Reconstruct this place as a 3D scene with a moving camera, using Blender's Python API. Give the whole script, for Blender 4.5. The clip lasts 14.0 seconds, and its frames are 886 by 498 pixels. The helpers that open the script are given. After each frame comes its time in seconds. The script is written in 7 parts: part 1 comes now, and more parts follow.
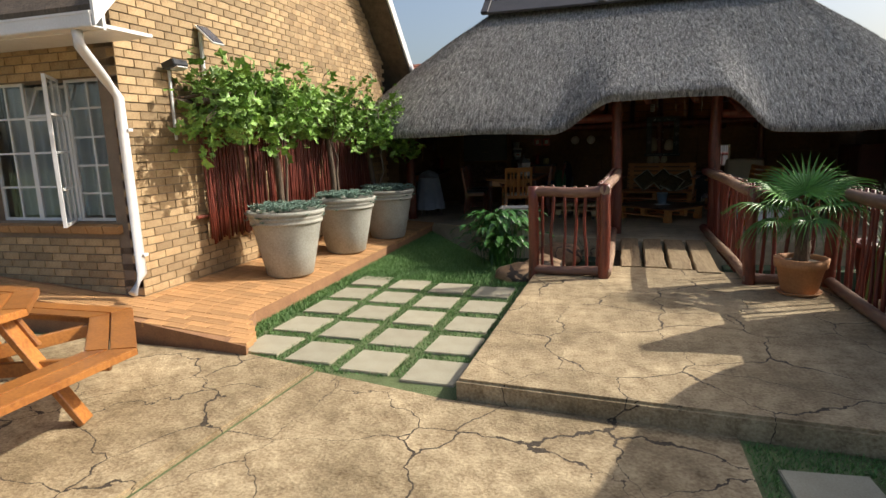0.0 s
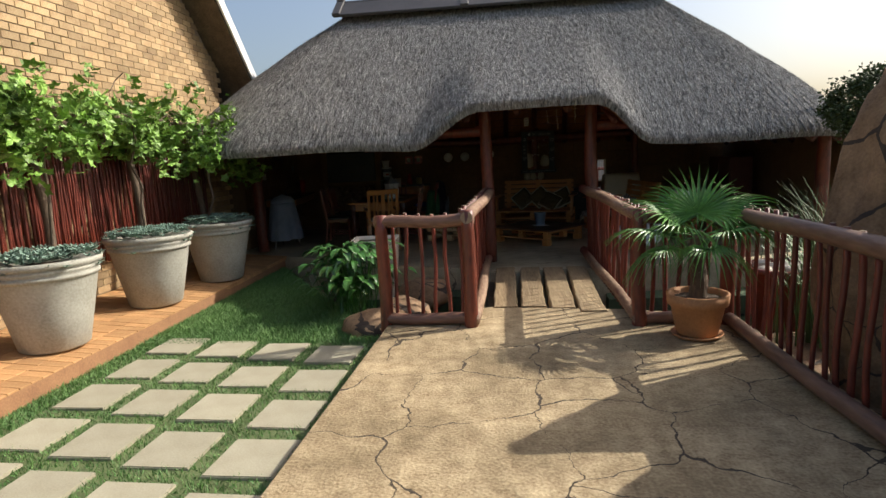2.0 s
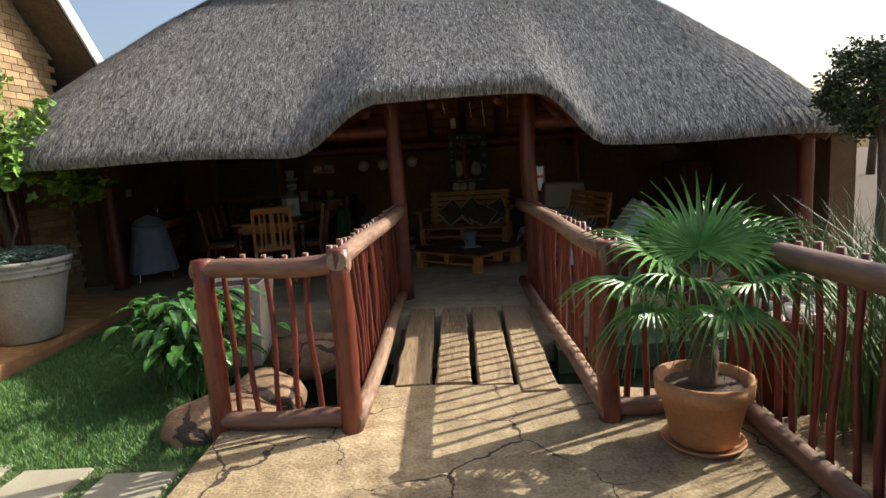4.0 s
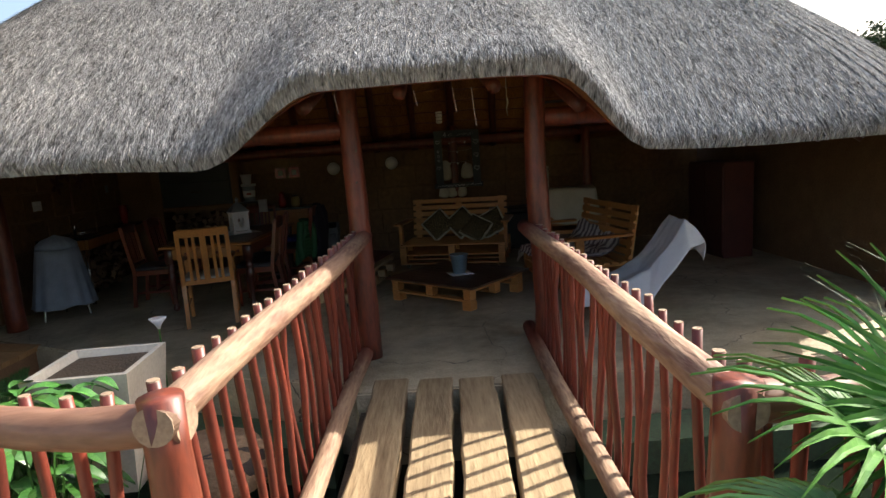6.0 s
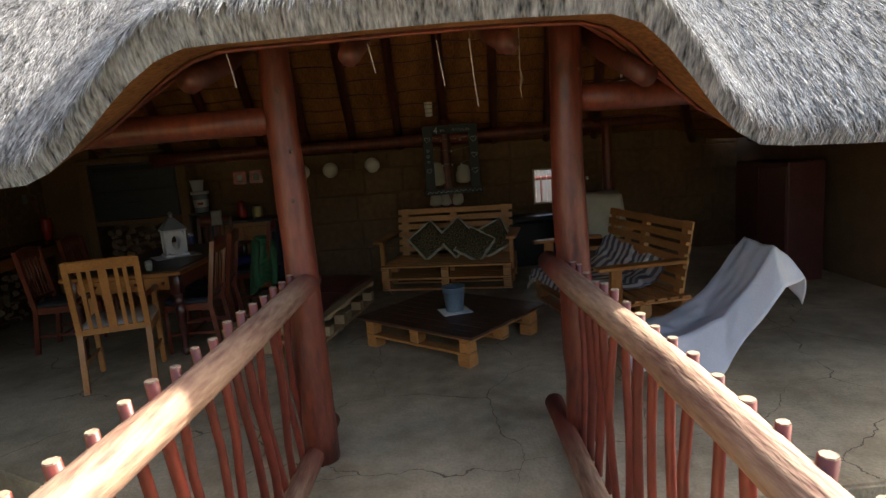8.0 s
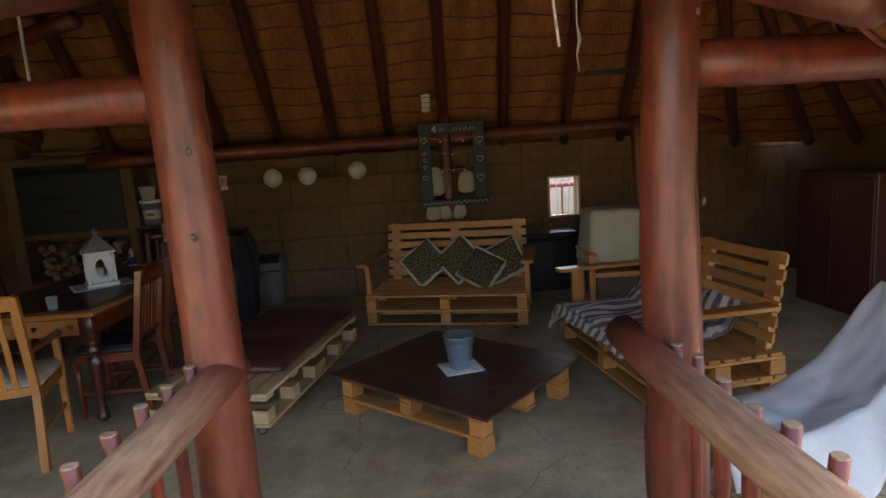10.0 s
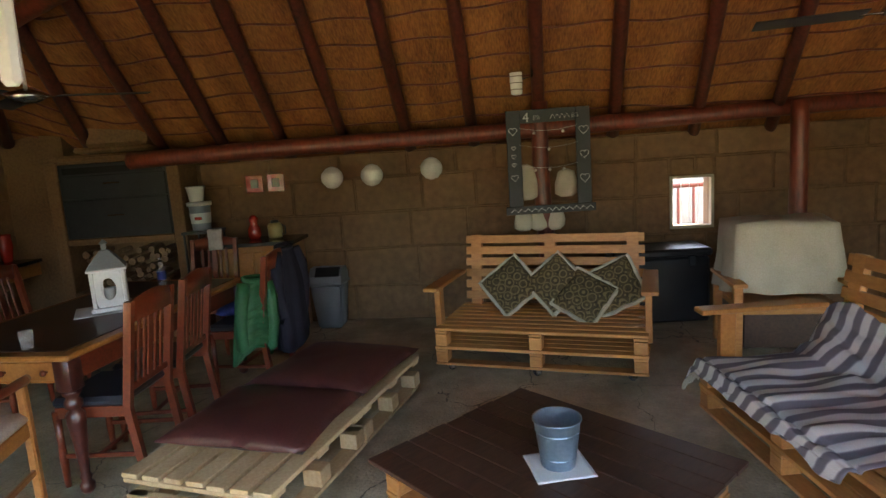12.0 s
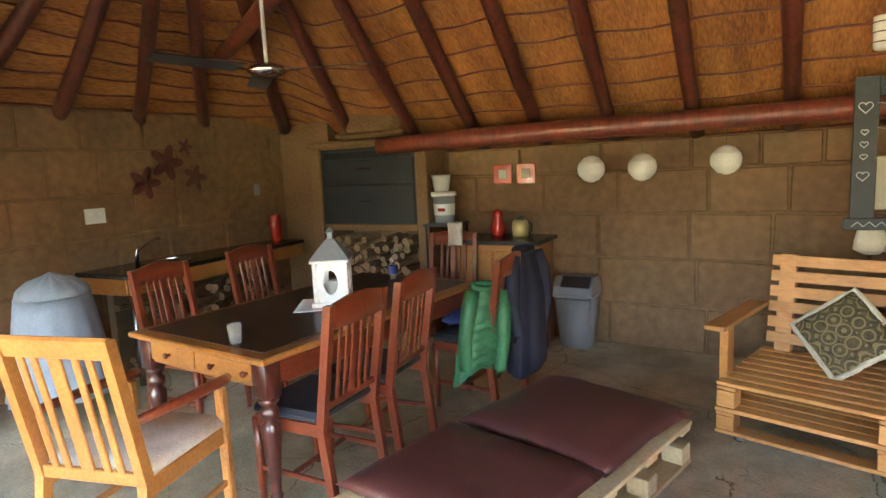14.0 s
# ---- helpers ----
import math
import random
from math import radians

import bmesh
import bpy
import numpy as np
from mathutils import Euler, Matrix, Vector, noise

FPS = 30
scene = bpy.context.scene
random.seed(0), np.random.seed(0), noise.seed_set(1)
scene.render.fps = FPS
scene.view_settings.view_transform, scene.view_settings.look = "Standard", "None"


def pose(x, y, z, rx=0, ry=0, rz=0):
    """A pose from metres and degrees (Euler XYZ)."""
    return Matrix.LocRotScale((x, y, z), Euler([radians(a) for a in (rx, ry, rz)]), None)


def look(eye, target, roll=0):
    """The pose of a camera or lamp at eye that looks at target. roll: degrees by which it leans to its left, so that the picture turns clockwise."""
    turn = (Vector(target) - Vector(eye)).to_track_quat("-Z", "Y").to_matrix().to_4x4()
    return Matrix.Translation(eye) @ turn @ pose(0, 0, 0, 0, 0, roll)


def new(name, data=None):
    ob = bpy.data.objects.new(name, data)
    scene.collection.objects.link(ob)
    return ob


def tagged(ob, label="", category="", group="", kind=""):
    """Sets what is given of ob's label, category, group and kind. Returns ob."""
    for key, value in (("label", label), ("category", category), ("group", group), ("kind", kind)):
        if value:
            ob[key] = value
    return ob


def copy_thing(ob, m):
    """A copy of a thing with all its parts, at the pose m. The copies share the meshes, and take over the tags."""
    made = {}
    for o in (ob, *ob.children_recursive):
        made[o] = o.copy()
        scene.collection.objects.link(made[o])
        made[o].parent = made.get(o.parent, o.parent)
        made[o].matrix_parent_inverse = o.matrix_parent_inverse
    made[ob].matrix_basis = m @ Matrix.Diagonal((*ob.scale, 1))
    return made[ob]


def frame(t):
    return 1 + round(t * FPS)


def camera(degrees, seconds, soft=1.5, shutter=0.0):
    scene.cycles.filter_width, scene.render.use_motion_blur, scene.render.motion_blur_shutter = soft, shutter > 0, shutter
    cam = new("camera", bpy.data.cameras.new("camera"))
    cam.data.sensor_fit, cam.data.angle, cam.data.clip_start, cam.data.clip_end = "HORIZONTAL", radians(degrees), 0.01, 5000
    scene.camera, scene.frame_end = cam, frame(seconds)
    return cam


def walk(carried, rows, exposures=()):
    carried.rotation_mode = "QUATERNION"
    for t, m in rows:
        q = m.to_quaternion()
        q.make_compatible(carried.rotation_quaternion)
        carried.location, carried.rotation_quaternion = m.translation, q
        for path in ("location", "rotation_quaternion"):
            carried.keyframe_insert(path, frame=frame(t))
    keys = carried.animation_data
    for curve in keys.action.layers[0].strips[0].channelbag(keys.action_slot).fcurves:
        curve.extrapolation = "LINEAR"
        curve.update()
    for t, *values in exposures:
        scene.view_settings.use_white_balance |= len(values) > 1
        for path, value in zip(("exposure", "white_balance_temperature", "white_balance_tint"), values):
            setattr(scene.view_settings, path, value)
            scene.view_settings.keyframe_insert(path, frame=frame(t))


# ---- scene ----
cam = camera(74.1, 14.0)
PATH = [
    (0, (-0.383, -0.468, 1.549), (-0.943, 1.418, 1.188), -1.9),
    (0.5, (-0.327, -0.148, 1.533), (-0.801, 1.765, 1.192), -2.2),
    (1, (-0.293, 0.228, 1.537), (-0.67, 2.165, 1.207), -2.6),
    (1.5, (-0.247, 0.624, 1.513), (-0.525, 2.578, 1.194), -2.6),
    (2, (-0.181, 1.048, 1.517), (-0.387, 3.013, 1.203), -2.9),
    (2.5, (-0.12, 1.532, 1.5), (-0.254, 3.504, 1.193), -3.3),
    (3, (-0.039, 2.013, 1.459), (-0.104, 3.988, 1.155), -3.5),
    (3.2, (-0.009, 2.209, 1.423), (-0.055, 4.188, 1.138), -3.5),
    (5.3, (0.206, 4.122, 1.603), (0.215, 6.095, 1.28), -3.7),
    (5.5, (0.218, 4.29, 1.604), (0.224, 6.263, 1.281), -3.9),
    (6, (0.244, 4.698, 1.601), (0.256, 6.671, 1.278), -3.9),
    (6.5, (0.264, 5.101, 1.592), (0.277, 7.074, 1.269), -4.0),
    (7, (0.276, 5.485, 1.595), (0.295, 7.459, 1.277), -4.0),
    (7.5, (0.311, 5.903, 1.597), (0.331, 7.877, 1.272), -4.2),
    (8, (0.338, 6.291, 1.606), (0.36, 8.264, 1.278), -4.3),
    (8.2, (0.341, 6.43, 1.616), (0.366, 8.403, 1.291), -4.0),
    (10.5, (0.303, 7.879, 1.603), (0.35, 9.853, 1.285), -3.8),
    (11, (0.32, 8.204, 1.599), (0.331, 10.178, 1.278), -3.9),
    (11.5, (0.324, 8.47, 1.59), (0.244, 10.442, 1.268), -3.9),
    (12, (0.331, 8.77, 1.586), (0.074, 10.729, 1.278), -3.9),
    (12.5, (0.273, 9.031, 1.573), (-0.193, 10.953, 1.28), -3.8),
    (13, (0.216, 9.288, 1.569), (-0.456, 11.152, 1.291), -3.4),
    (13.5, (0.168, 9.474, 1.545), (-0.709, 11.252, 1.282), -3.0),
    (14, (0.078, 9.648, 1.525), (-0.981, 11.323, 1.254), -2.7),
]
EXPO = [(0, 0.2), (3.2, 0.35), (5.3, 0.95), (6.5, 1.4), (8.2, 1.95), (10.3, 3.15), (11.5, 3.85), (12.5, 4.65), (14, 5.75)]
walk(cam, [(t, look(eye, target, roll)) for t, eye, target, roll in PATH], EXPO)

# ---- light ----
SUN_AZ, SUN_EL = radians(67.0), radians(39.0)
world = bpy.data.worlds.new("sky")
scene.world = world
world.use_nodes = True
wn = world.node_tree.nodes
sky = wn.new("ShaderNodeTexSky")
sky.sky_type = "NISHITA"
sky.sun_disc = False
sky.sun_elevation, sky.sun_rotation = SUN_EL, SUN_AZ
sky.air_density, sky.dust_density = 1.0, 4.5
wn["Background"].inputs["Strength"].default_value = 0.15
world.node_tree.links.new(sky.outputs["Color"], wn["Background"].inputs["Color"])
sun = new("sun", bpy.data.lights.new("sun", "SUN"))
sun.data.energy, sun.data.angle, sun.data.color = 4.8, radians(0.5), (1.0, 0.94, 0.84)
sun_dir = Vector((math.sin(SUN_AZ) * math.cos(SUN_EL), math.cos(SUN_AZ) * math.cos(SUN_EL), math.sin(SUN_EL)))
sun.rotation_euler = sun_dir.to_track_quat("Z", "Y").to_euler()


# ---- materials ----
def mat(name, base, dark, scale=6.0, fine=80.0, rough=0.7, bump=0.3, dist=0.01, stretch=(1, 1, 1), metal=0.0, mix=0.5, vary=0.0, island=0.0, coat=0.0):
    """Two colours mixed by coarse and fine noise, with relief."""
    m = bpy.data.materials.new(name)
    m.use_nodes = True
    n, l = m.node_tree.nodes, m.node_tree.links
    p = n["Principled BSDF"]
    tc = n.new("ShaderNodeTexCoord")
    mp = n.new("ShaderNodeMapping")
    mp.inputs["Scale"].default_value = stretch
    l.new(tc.outputs["Object"], mp.inputs["Vector"])
    a = n.new("ShaderNodeTexNoise"); a.inputs["Scale"].default_value = scale; a.inputs["Detail"].default_value = 5
    b = n.new("ShaderNodeTexNoise"); b.inputs["Scale"].default_value = fine; b.inputs["Detail"].default_value = 3
    l.new(mp.outputs[0], a.inputs["Vector"]); l.new(mp.outputs[0], b.inputs["Vector"])
    s = n.new("ShaderNodeMath"); s.operation = "MULTIPLY_ADD"
    s.inputs[1].default_value = 0.5
    l.new(b.outputs[0], s.inputs[0])
    h = n.new("ShaderNodeMath"); h.operation = "MULTIPLY"; h.inputs[1].default_value = 0.5
    l.new(a.outputs[0], h.inputs[0]); l.new(h.outputs[0], s.inputs[2])
    r = n.new("ShaderNodeValToRGB")
    r.color_ramp.elements[0].position, r.color_ramp.elements[1].position = 0.5 - 0.18, 0.5 + 0.18
    r.color_ramp.elements[0].color = (*dark, 1); r.color_ramp.elements[1].color = (*base, 1)
    l.new(s.outputs[0], r.inputs["Fac"])
    col = r.outputs["Color"]
    if vary or island:
        if vary:
            src = n.new("ShaderNodeObjectInfo").outputs["Random"]
        else:
            src = n.new("ShaderNodeNewGeometry").outputs["Random Per Island"]
        mr = n.new("ShaderNodeMapRange")
        k = vary or island
        mr.inputs["To Min"].default_value, mr.inputs["To Max"].default_value = 1 - k, 1 + k * 0.6
        l.new(src, mr.inputs["Value"])
        hs = n.new("ShaderNodeHueSaturation")
        l.new(mr.outputs[0], hs.inputs["Value"]); l.new(col, hs.inputs["Color"])
        col = hs.outputs["Color"]
    l.new(col, p.inputs["Base Color"])
    p.inputs["Roughness"].default_value, p.inputs["Metallic"].default_value = rough, metal
    p.inputs["Coat Weight"].default_value = coat
    bp = n.new("ShaderNodeBump"); bp.inputs["Strength"].default_value = bump; bp.inputs["Distance"].default_value = dist
    l.new(s.outputs[0], bp.inputs["Height"]); l.new(bp.outputs[0], p.inputs["Normal"])
    m["bump"] = 1
    return m


def cracked(name, base, dark, crack, cell=1.9, width=0.008, rough=0.85):
    """Pressed concrete: stains at two scales and wandering cracks."""
    m = mat(name, base, dark, 9.0, 55.0, rough, 1.0, 0.016)
    n, l = m.node_tree.nodes, m.node_tree.links
    p = n["Principled BSDF"]
    tc = n.new("ShaderNodeTexCoord")
    nz = n.new("ShaderNodeTexNoise"); nz.inputs["Scale"].default_value = 3.0; nz.inputs["Detail"].default_value = 6
    l.new(tc.outputs["Object"], nz.inputs["Vector"])
    ad = n.new("ShaderNodeMix"); ad.data_type = "VECTOR"; ad.inputs["Factor"].default_value = 0.22
    l.new(tc.outputs["Object"], ad.inputs[4]); l.new(nz.outputs["Color"], ad.inputs[5])
    vo = n.new("ShaderNodeTexVoronoi"); vo.feature = "DISTANCE_TO_EDGE"; vo.inputs["Scale"].default_value = cell
    l.new(ad.outputs[1], vo.inputs["Vector"])
    gate = n.new("ShaderNodeTexNoise"); gate.inputs["Scale"].default_value = 1.4
    l.new(tc.outputs["Object"], gate.inputs["Vector"])
    gm = n.new("ShaderNodeMapRange"); gm.inputs["From Min"].default_value = 0.33; gm.inputs["From Max"].default_value = 0.62
    gm.inputs["To Min"].default_value = 0.0; gm.inputs["To Max"].default_value = width
    l.new(gate.outputs[0], gm.inputs["Value"])
    lt = n.new("ShaderNodeMath"); lt.operation = "LESS_THAN"
    l.new(vo.outputs["Distance"], lt.inputs[0]); l.new(gm.outputs[0], lt.inputs[1])
    old = p.inputs["Base Color"].links[0].from_socket
    st = n.new("ShaderNodeTexNoise"); st.inputs["Scale"].default_value = 1.1; st.inputs["Detail"].default_value = 8; st.inputs["Roughness"].default_value = 0.65
    l.new(tc.outputs["Object"], st.inputs["Vector"])
    sr = n.new("ShaderNodeValToRGB"); sr.color_ramp.elements[0].position, sr.color_ramp.elements[1].position = 0.4, 0.62
    sr.color_ramp.elements[0].color = (0.62, 0.58, 0.52, 1); sr.color_ramp.elements[1].color = (1.08, 1.04, 1.0, 1)
    l.new(st.outputs[0], sr.inputs["Fac"])
    mu = n.new("ShaderNodeMix"); mu.data_type = "RGBA"; mu.blend_type = "MULTIPLY"; mu.inputs["Factor"].default_value = 1.0
    l.new(old, mu.inputs[6]); l.new(sr.outputs[0], mu.inputs[7])
    mx = n.new("ShaderNodeMix"); mx.data_type = "RGBA"
    l.new(lt.outputs[0], mx.inputs["Factor"]); l.new(mu.outputs[2], mx.inputs[6]); mx.inputs[7].default_value = (*crack, 1)
    l.new(mx.outputs[2], p.inputs["Base Color"])
    hs = n.new("ShaderNodeMath"); hs.operation = "SUBTRACT"
    oldh = [x for x in n if x.type == "BUMP"][0]
    l.new(oldh.inputs["Height"].links[0].from_socket, hs.inputs[0]); l.new(lt.outputs[0], hs.inputs[1])
    l.new(hs.outputs[0], oldh.inputs["Height"])
    return m


M = {}
M["thatch"] = mat("thatch_grey", (0.78, 0.76, 0.73), (0.03, 0.029, 0.028), 30.0, 110.0, 0.9, 1.0, 0.06, (1, 0.22, 0.22), island=0.6)
M["thatch"].node_tree.nodes["Principled BSDF"].inputs["Specular IOR Level"].default_value = 0.15
M["thatch"].node_tree.nodes["Principled BSDF"].inputs["Diffuse Roughness"].default_value = 1.0
M["thatch_under"] = mat("thatch_reed", (0.44, 0.19, 0.048), (0.11, 0.038, 0.009), 5.0, 90.0, 0.8, 0.9, 0.02, (1, 0.2, 0.2))
M["pole"] = mat("varnished_pole", (0.22, 0.048, 0.022), (0.06, 0.015, 0.010), 7.0, 40.0, 0.45, 0.45, 0.008, (1, 1, 0.25), coat=0.12)
M["rail"] = mat("weathered_rail", (0.38, 0.26, 0.165), (0.11, 0.04, 0.025), 9.0, 55.0, 0.65, 1.0, 0.014, (1, 0.15, 1))
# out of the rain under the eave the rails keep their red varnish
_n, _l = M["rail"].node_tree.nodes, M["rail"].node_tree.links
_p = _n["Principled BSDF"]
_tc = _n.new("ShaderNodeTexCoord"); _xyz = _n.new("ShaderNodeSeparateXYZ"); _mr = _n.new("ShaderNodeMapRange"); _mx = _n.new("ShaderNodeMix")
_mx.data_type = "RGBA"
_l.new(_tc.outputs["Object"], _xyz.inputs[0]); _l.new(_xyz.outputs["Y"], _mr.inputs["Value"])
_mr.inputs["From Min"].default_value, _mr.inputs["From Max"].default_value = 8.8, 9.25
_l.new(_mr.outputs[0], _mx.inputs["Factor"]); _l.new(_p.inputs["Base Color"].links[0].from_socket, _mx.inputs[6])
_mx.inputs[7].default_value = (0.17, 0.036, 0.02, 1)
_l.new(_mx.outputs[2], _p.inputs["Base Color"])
M["railx"] = mat("weathered_rail_across", (0.26, 0.14, 0.09), (0.09, 0.035, 0.022), 9.0, 40.0, 0.5, 0.6, 0.01, (0.15, 1, 1))
M["raildark"] = mat("old_dark_rail", (0.21, 0.125, 0.085), (0.07, 0.032, 0.022), 9.0, 40.0, 0.55, 0.7, 0.01, (1, 0.15, 1))
M["rafter"] = mat("dark_rafter_pole", (0.13, 0.032, 0.017), (0.04, 0.012, 0.008), 7.0, 40.0, 0.5, 0.4, 0.006, (1, 1, 0.25))
M["turned"] = mat("dark_turned_wood", (0.085, 0.02, 0.012), (0.04, 0.010, 0.008), 6.0, 40.0, 0.3, 0.15, 0.003, coat=0.3)
M["stake"] = mat("red_stake", (0.20, 0.035, 0.018), (0.08, 0.018, 0.012), 6.0, 40.0, 0.45, 0.3, 0.005, (1, 1, 0.3), vary=0.25)
M["cut"] = mat("cut_wood", (0.34, 0.25, 0.16), (0.16, 0.10, 0.07), 10.0, 60.0, 0.8, 0.3)
M["sleeper"] = mat("old_plank", (0.40, 0.30, 0.17), (0.17, 0.11, 0.055), 5.0, 45.0, 0.8, 1.0, 0.015, (1, 0.12, 1), vary=0.15)
M["slab"] = cracked("pressed_concrete", (0.56, 0.46, 0.29), (0.20, 0.14, 0.07), (0.05, 0.035, 0.02), 1.75, 0.009)
M["floor"] = cracked("stained_floor", (0.60, 0.53, 0.37), (0.40, 0.35, 0.24), (0.14, 0.115, 0.075), 1.2, 0.0035, 0.6)
M["soil"] = mat("soil", (0.10, 0.07, 0.045), (0.04, 0.03, 0.02), 5, 60, 0.95, 0.8, 0.03)
M["turf"] = mat("turf", (0.15, 0.19, 0.075), (0.05, 0.07, 0.02), 4, 90, 0.9, 0.6, 0.02)
M["blade"] = mat("grass_blade", (0.16, 0.30, 0.08), (0.07, 0.17, 0.04), 1.2, 20, 0.6, 0.1, 0.002, island=0.35)
M["paver"] = mat("concrete_paver", (0.40, 0.37, 0.27), (0.29, 0.26, 0.18), 5, 90, 0.85, 0.4, 0.004, vary=0.1)
M["brick"] = mat("yellow_brick", (0.47, 0.34, 0.185), (0.29, 0.18, 0.085), 7, 70, 0.8, 0.4, 0.004, vary=0.35)
M["bricks"] = mat("yellow_brick_far", (0.47, 0.34, 0.185), (0.29, 0.18, 0.085), 7, 70, 0.8, 0.4, 0.004, island=0.35)
M["mortar"] = mat("mortar", (0.27, 0.21, 0.15), (0.17, 0.125, 0.09), 9, 80, 0.9, 0.4)
M["clay"] = mat("clay_paver", (0.54, 0.31, 0.13), (0.36, 0.18, 0.07), 6, 60, 0.85, 0.4, 0.004, vary=0.22)
M["clays"] = mat("clay_paver_far", (0.54, 0.31, 0.13), (0.36, 0.18, 0.07), 6, 60, 0.85, 0.4, 0.004, island=0.22)
M["clayj"] = mat("sand_joint", (0.36, 0.19, 0.09), (0.22, 0.11, 0.055), 6, 60, 0.9, 0.4)
M["cement"] = mat("cement_pot", (0.46, 0.45, 0.39), (0.28, 0.27, 0.22), 3.5, 50, 0.8, 0.4, 0.006)
M["terracotta"] = mat("terracotta", (0.50, 0.25, 0.11), (0.34, 0.16, 0.07), 5, 50, 0.75, 0.3, 0.004)
M["white"] = mat("white_paint", (0.78, 0.78, 0.77), (0.66, 0.66, 0.65), 5, 60, 0.45, 0.1, 0.002)
M["wallstone"] = mat("sand_plaster", (0.235, 0.132, 0.058), (0.12, 0.066, 0.029), 2.5, 40, 0.85, 0.5, 0.01)
M["wallstones"] = mat("carved_plaster_block", (0.235, 0.134, 0.059), (0.115, 0.065, 0.028), 1.6, 14, 0.8, 0.6, 0.02, vary=0.09)
M["groove"] = mat("dark_groove", (0.21, 0.13, 0.065), (0.13, 0.08, 0.04), 6, 40, 0.9, 0.3)
M["pine"] = mat("pallet_pine", (0.58, 0.28, 0.085), (0.38, 0.16, 0.045), 4, 60, 0.5, 0.4, 0.004, (0.3, 1, 1), vary=0.15)
M["paleboard"] = mat("raw_pallet_board", (0.60, 0.45, 0.25), (0.42, 0.28, 0.13), 4, 60, 0.65, 0.4, 0.004, vary=0.12)
M["darktop"] = mat("dark_stained_board", (0.095, 0.045, 0.026), (0.035, 0.017, 0.011), 4, 50, 0.38, 0.5, 0.004, (1, 0.2, 1), vary=0.25)
M["redwood"] = mat("red_chair_wood", (0.22, 0.045, 0.016), (0.11, 0.022, 0.010), 5, 60, 0.32, 0.15, 0.003, coat=0.3)
M["varnish"] = mat("orange_varnished_timber", (0.50, 0.21, 0.05), (0.24, 0.08, 0.02), 4, 50, 0.32, 0.4, 0.004, (1, 1, 1), vary=0.25, coat=0.3)
M["oak"] = mat("honey_wood", (0.47, 0.205, 0.05), (0.29, 0.11, 0.026), 4, 60, 0.38, 0.2, 0.003, coat=0.2)
M["tabletop"] = mat("table_leather", (0.07, 0.034, 0.02), (0.035, 0.018, 0.012), 5, 70, 0.42, 0.2, 0.002)
M["maroon"] = mat("maroon_vinyl", (0.10, 0.030, 0.026), (0.055, 0.018, 0.016), 6, 90, 0.42, 0.25, 0.006)
M["black"] = mat("black_vinyl", (0.04, 0.045, 0.055), (0.015, 0.016, 0.02), 12, 90, 0.4, 0.3, 0.005)
M["cloth"] = mat("white_cloth", (0.72, 0.73, 0.74), (0.58, 0.60, 0.62), 7, 120, 0.9, 0.4, 0.006)
M["cream"] = mat("cream_cloth", (0.52, 0.48, 0.37), (0.38, 0.35, 0.26), 6, 120, 0.9, 0.5, 0.008)
M["hide"] = mat("pale_seat", (0.62, 0.57, 0.50), (0.40, 0.34, 0.28), 8, 90, 0.8, 0.4, 0.006)
M["greycloth"] = mat("grey_cloth", (0.28, 0.32, 0.37), (0.18, 0.21, 0.25), 7, 120, 0.9, 0.5, 0.008)
M["navy"] = mat("navy_cloth", (0.022, 0.02, 0.035), (0.012, 0.011, 0.02), 7, 120, 0.9, 0.5, 0.008)
M["green"] = mat("green_jacket", (0.035, 0.15, 0.055), (0.02, 0.095, 0.035), 7, 60, 0.6, 0.5, 0.01)
M["bluecloth"] = mat("blue_cloth", (0.04, 0.06, 0.25), (0.02, 0.03, 0.12), 7, 60, 0.8, 0.5, 0.01)
M["pattern"] = mat("patterned_cushion", (0.09, 0.065, 0.026), (0.014, 0.011, 0.007), 26, 70, 0.85, 0.5, 0.006)
_n, _l = M["pattern"].node_tree.nodes, M["pattern"].node_tree.links
_p = _n["Principled BSDF"]
_tc = _n.new("ShaderNodeTexCoord"); _vo = _n.new("ShaderNodeTexVoronoi"); _vo.inputs["Scale"].default_value = 13.0; _vo.inputs["Randomness"].default_value = 0.1
_wv = _n.new("ShaderNodeMath"); _wv.operation = "SINE"; _ml = _n.new("ShaderNodeMath"); _ml.operation = "MULTIPLY"; _ml.inputs[1].default_value = 26.0
_gt = _n.new("ShaderNodeMapRange"); _gt.inputs["From Min"].default_value, _gt.inputs["From Max"].default_value = 0.25, 0.65
_mx = _n.new("ShaderNodeMix"); _mx.data_type = "RGBA"
_l.new(_tc.outputs["Object"], _vo.inputs["Vector"]); _l.new(_vo.outputs["Distance"], _ml.inputs[0]); _l.new(_ml.outputs[0], _wv.inputs[0]); _l.new(_wv.outputs[0], _gt.inputs["Value"])
_l.new(_gt.outputs[0], _mx.inputs["Factor"]); _l.new(_p.inputs["Base Color"].links[0].from_socket, _mx.inputs[6]); _mx.inputs[7].default_value = (0.15, 0.115, 0.05, 1)
_l.new(_mx.outputs[2], _p.inputs["Base Color"])
M["fluff"] = mat("fluffy_trim", (0.55, 0.51, 0.40), (0.38, 0.34, 0.25), 20, 120, 0.95, 1.0, 0.02)
M["tin"] = mat("galvanised_tin", (0.36, 0.46, 0.54), (0.26, 0.34, 0.41), 9, 60, 0.35, 0.15, 0.003, metal=0.7)
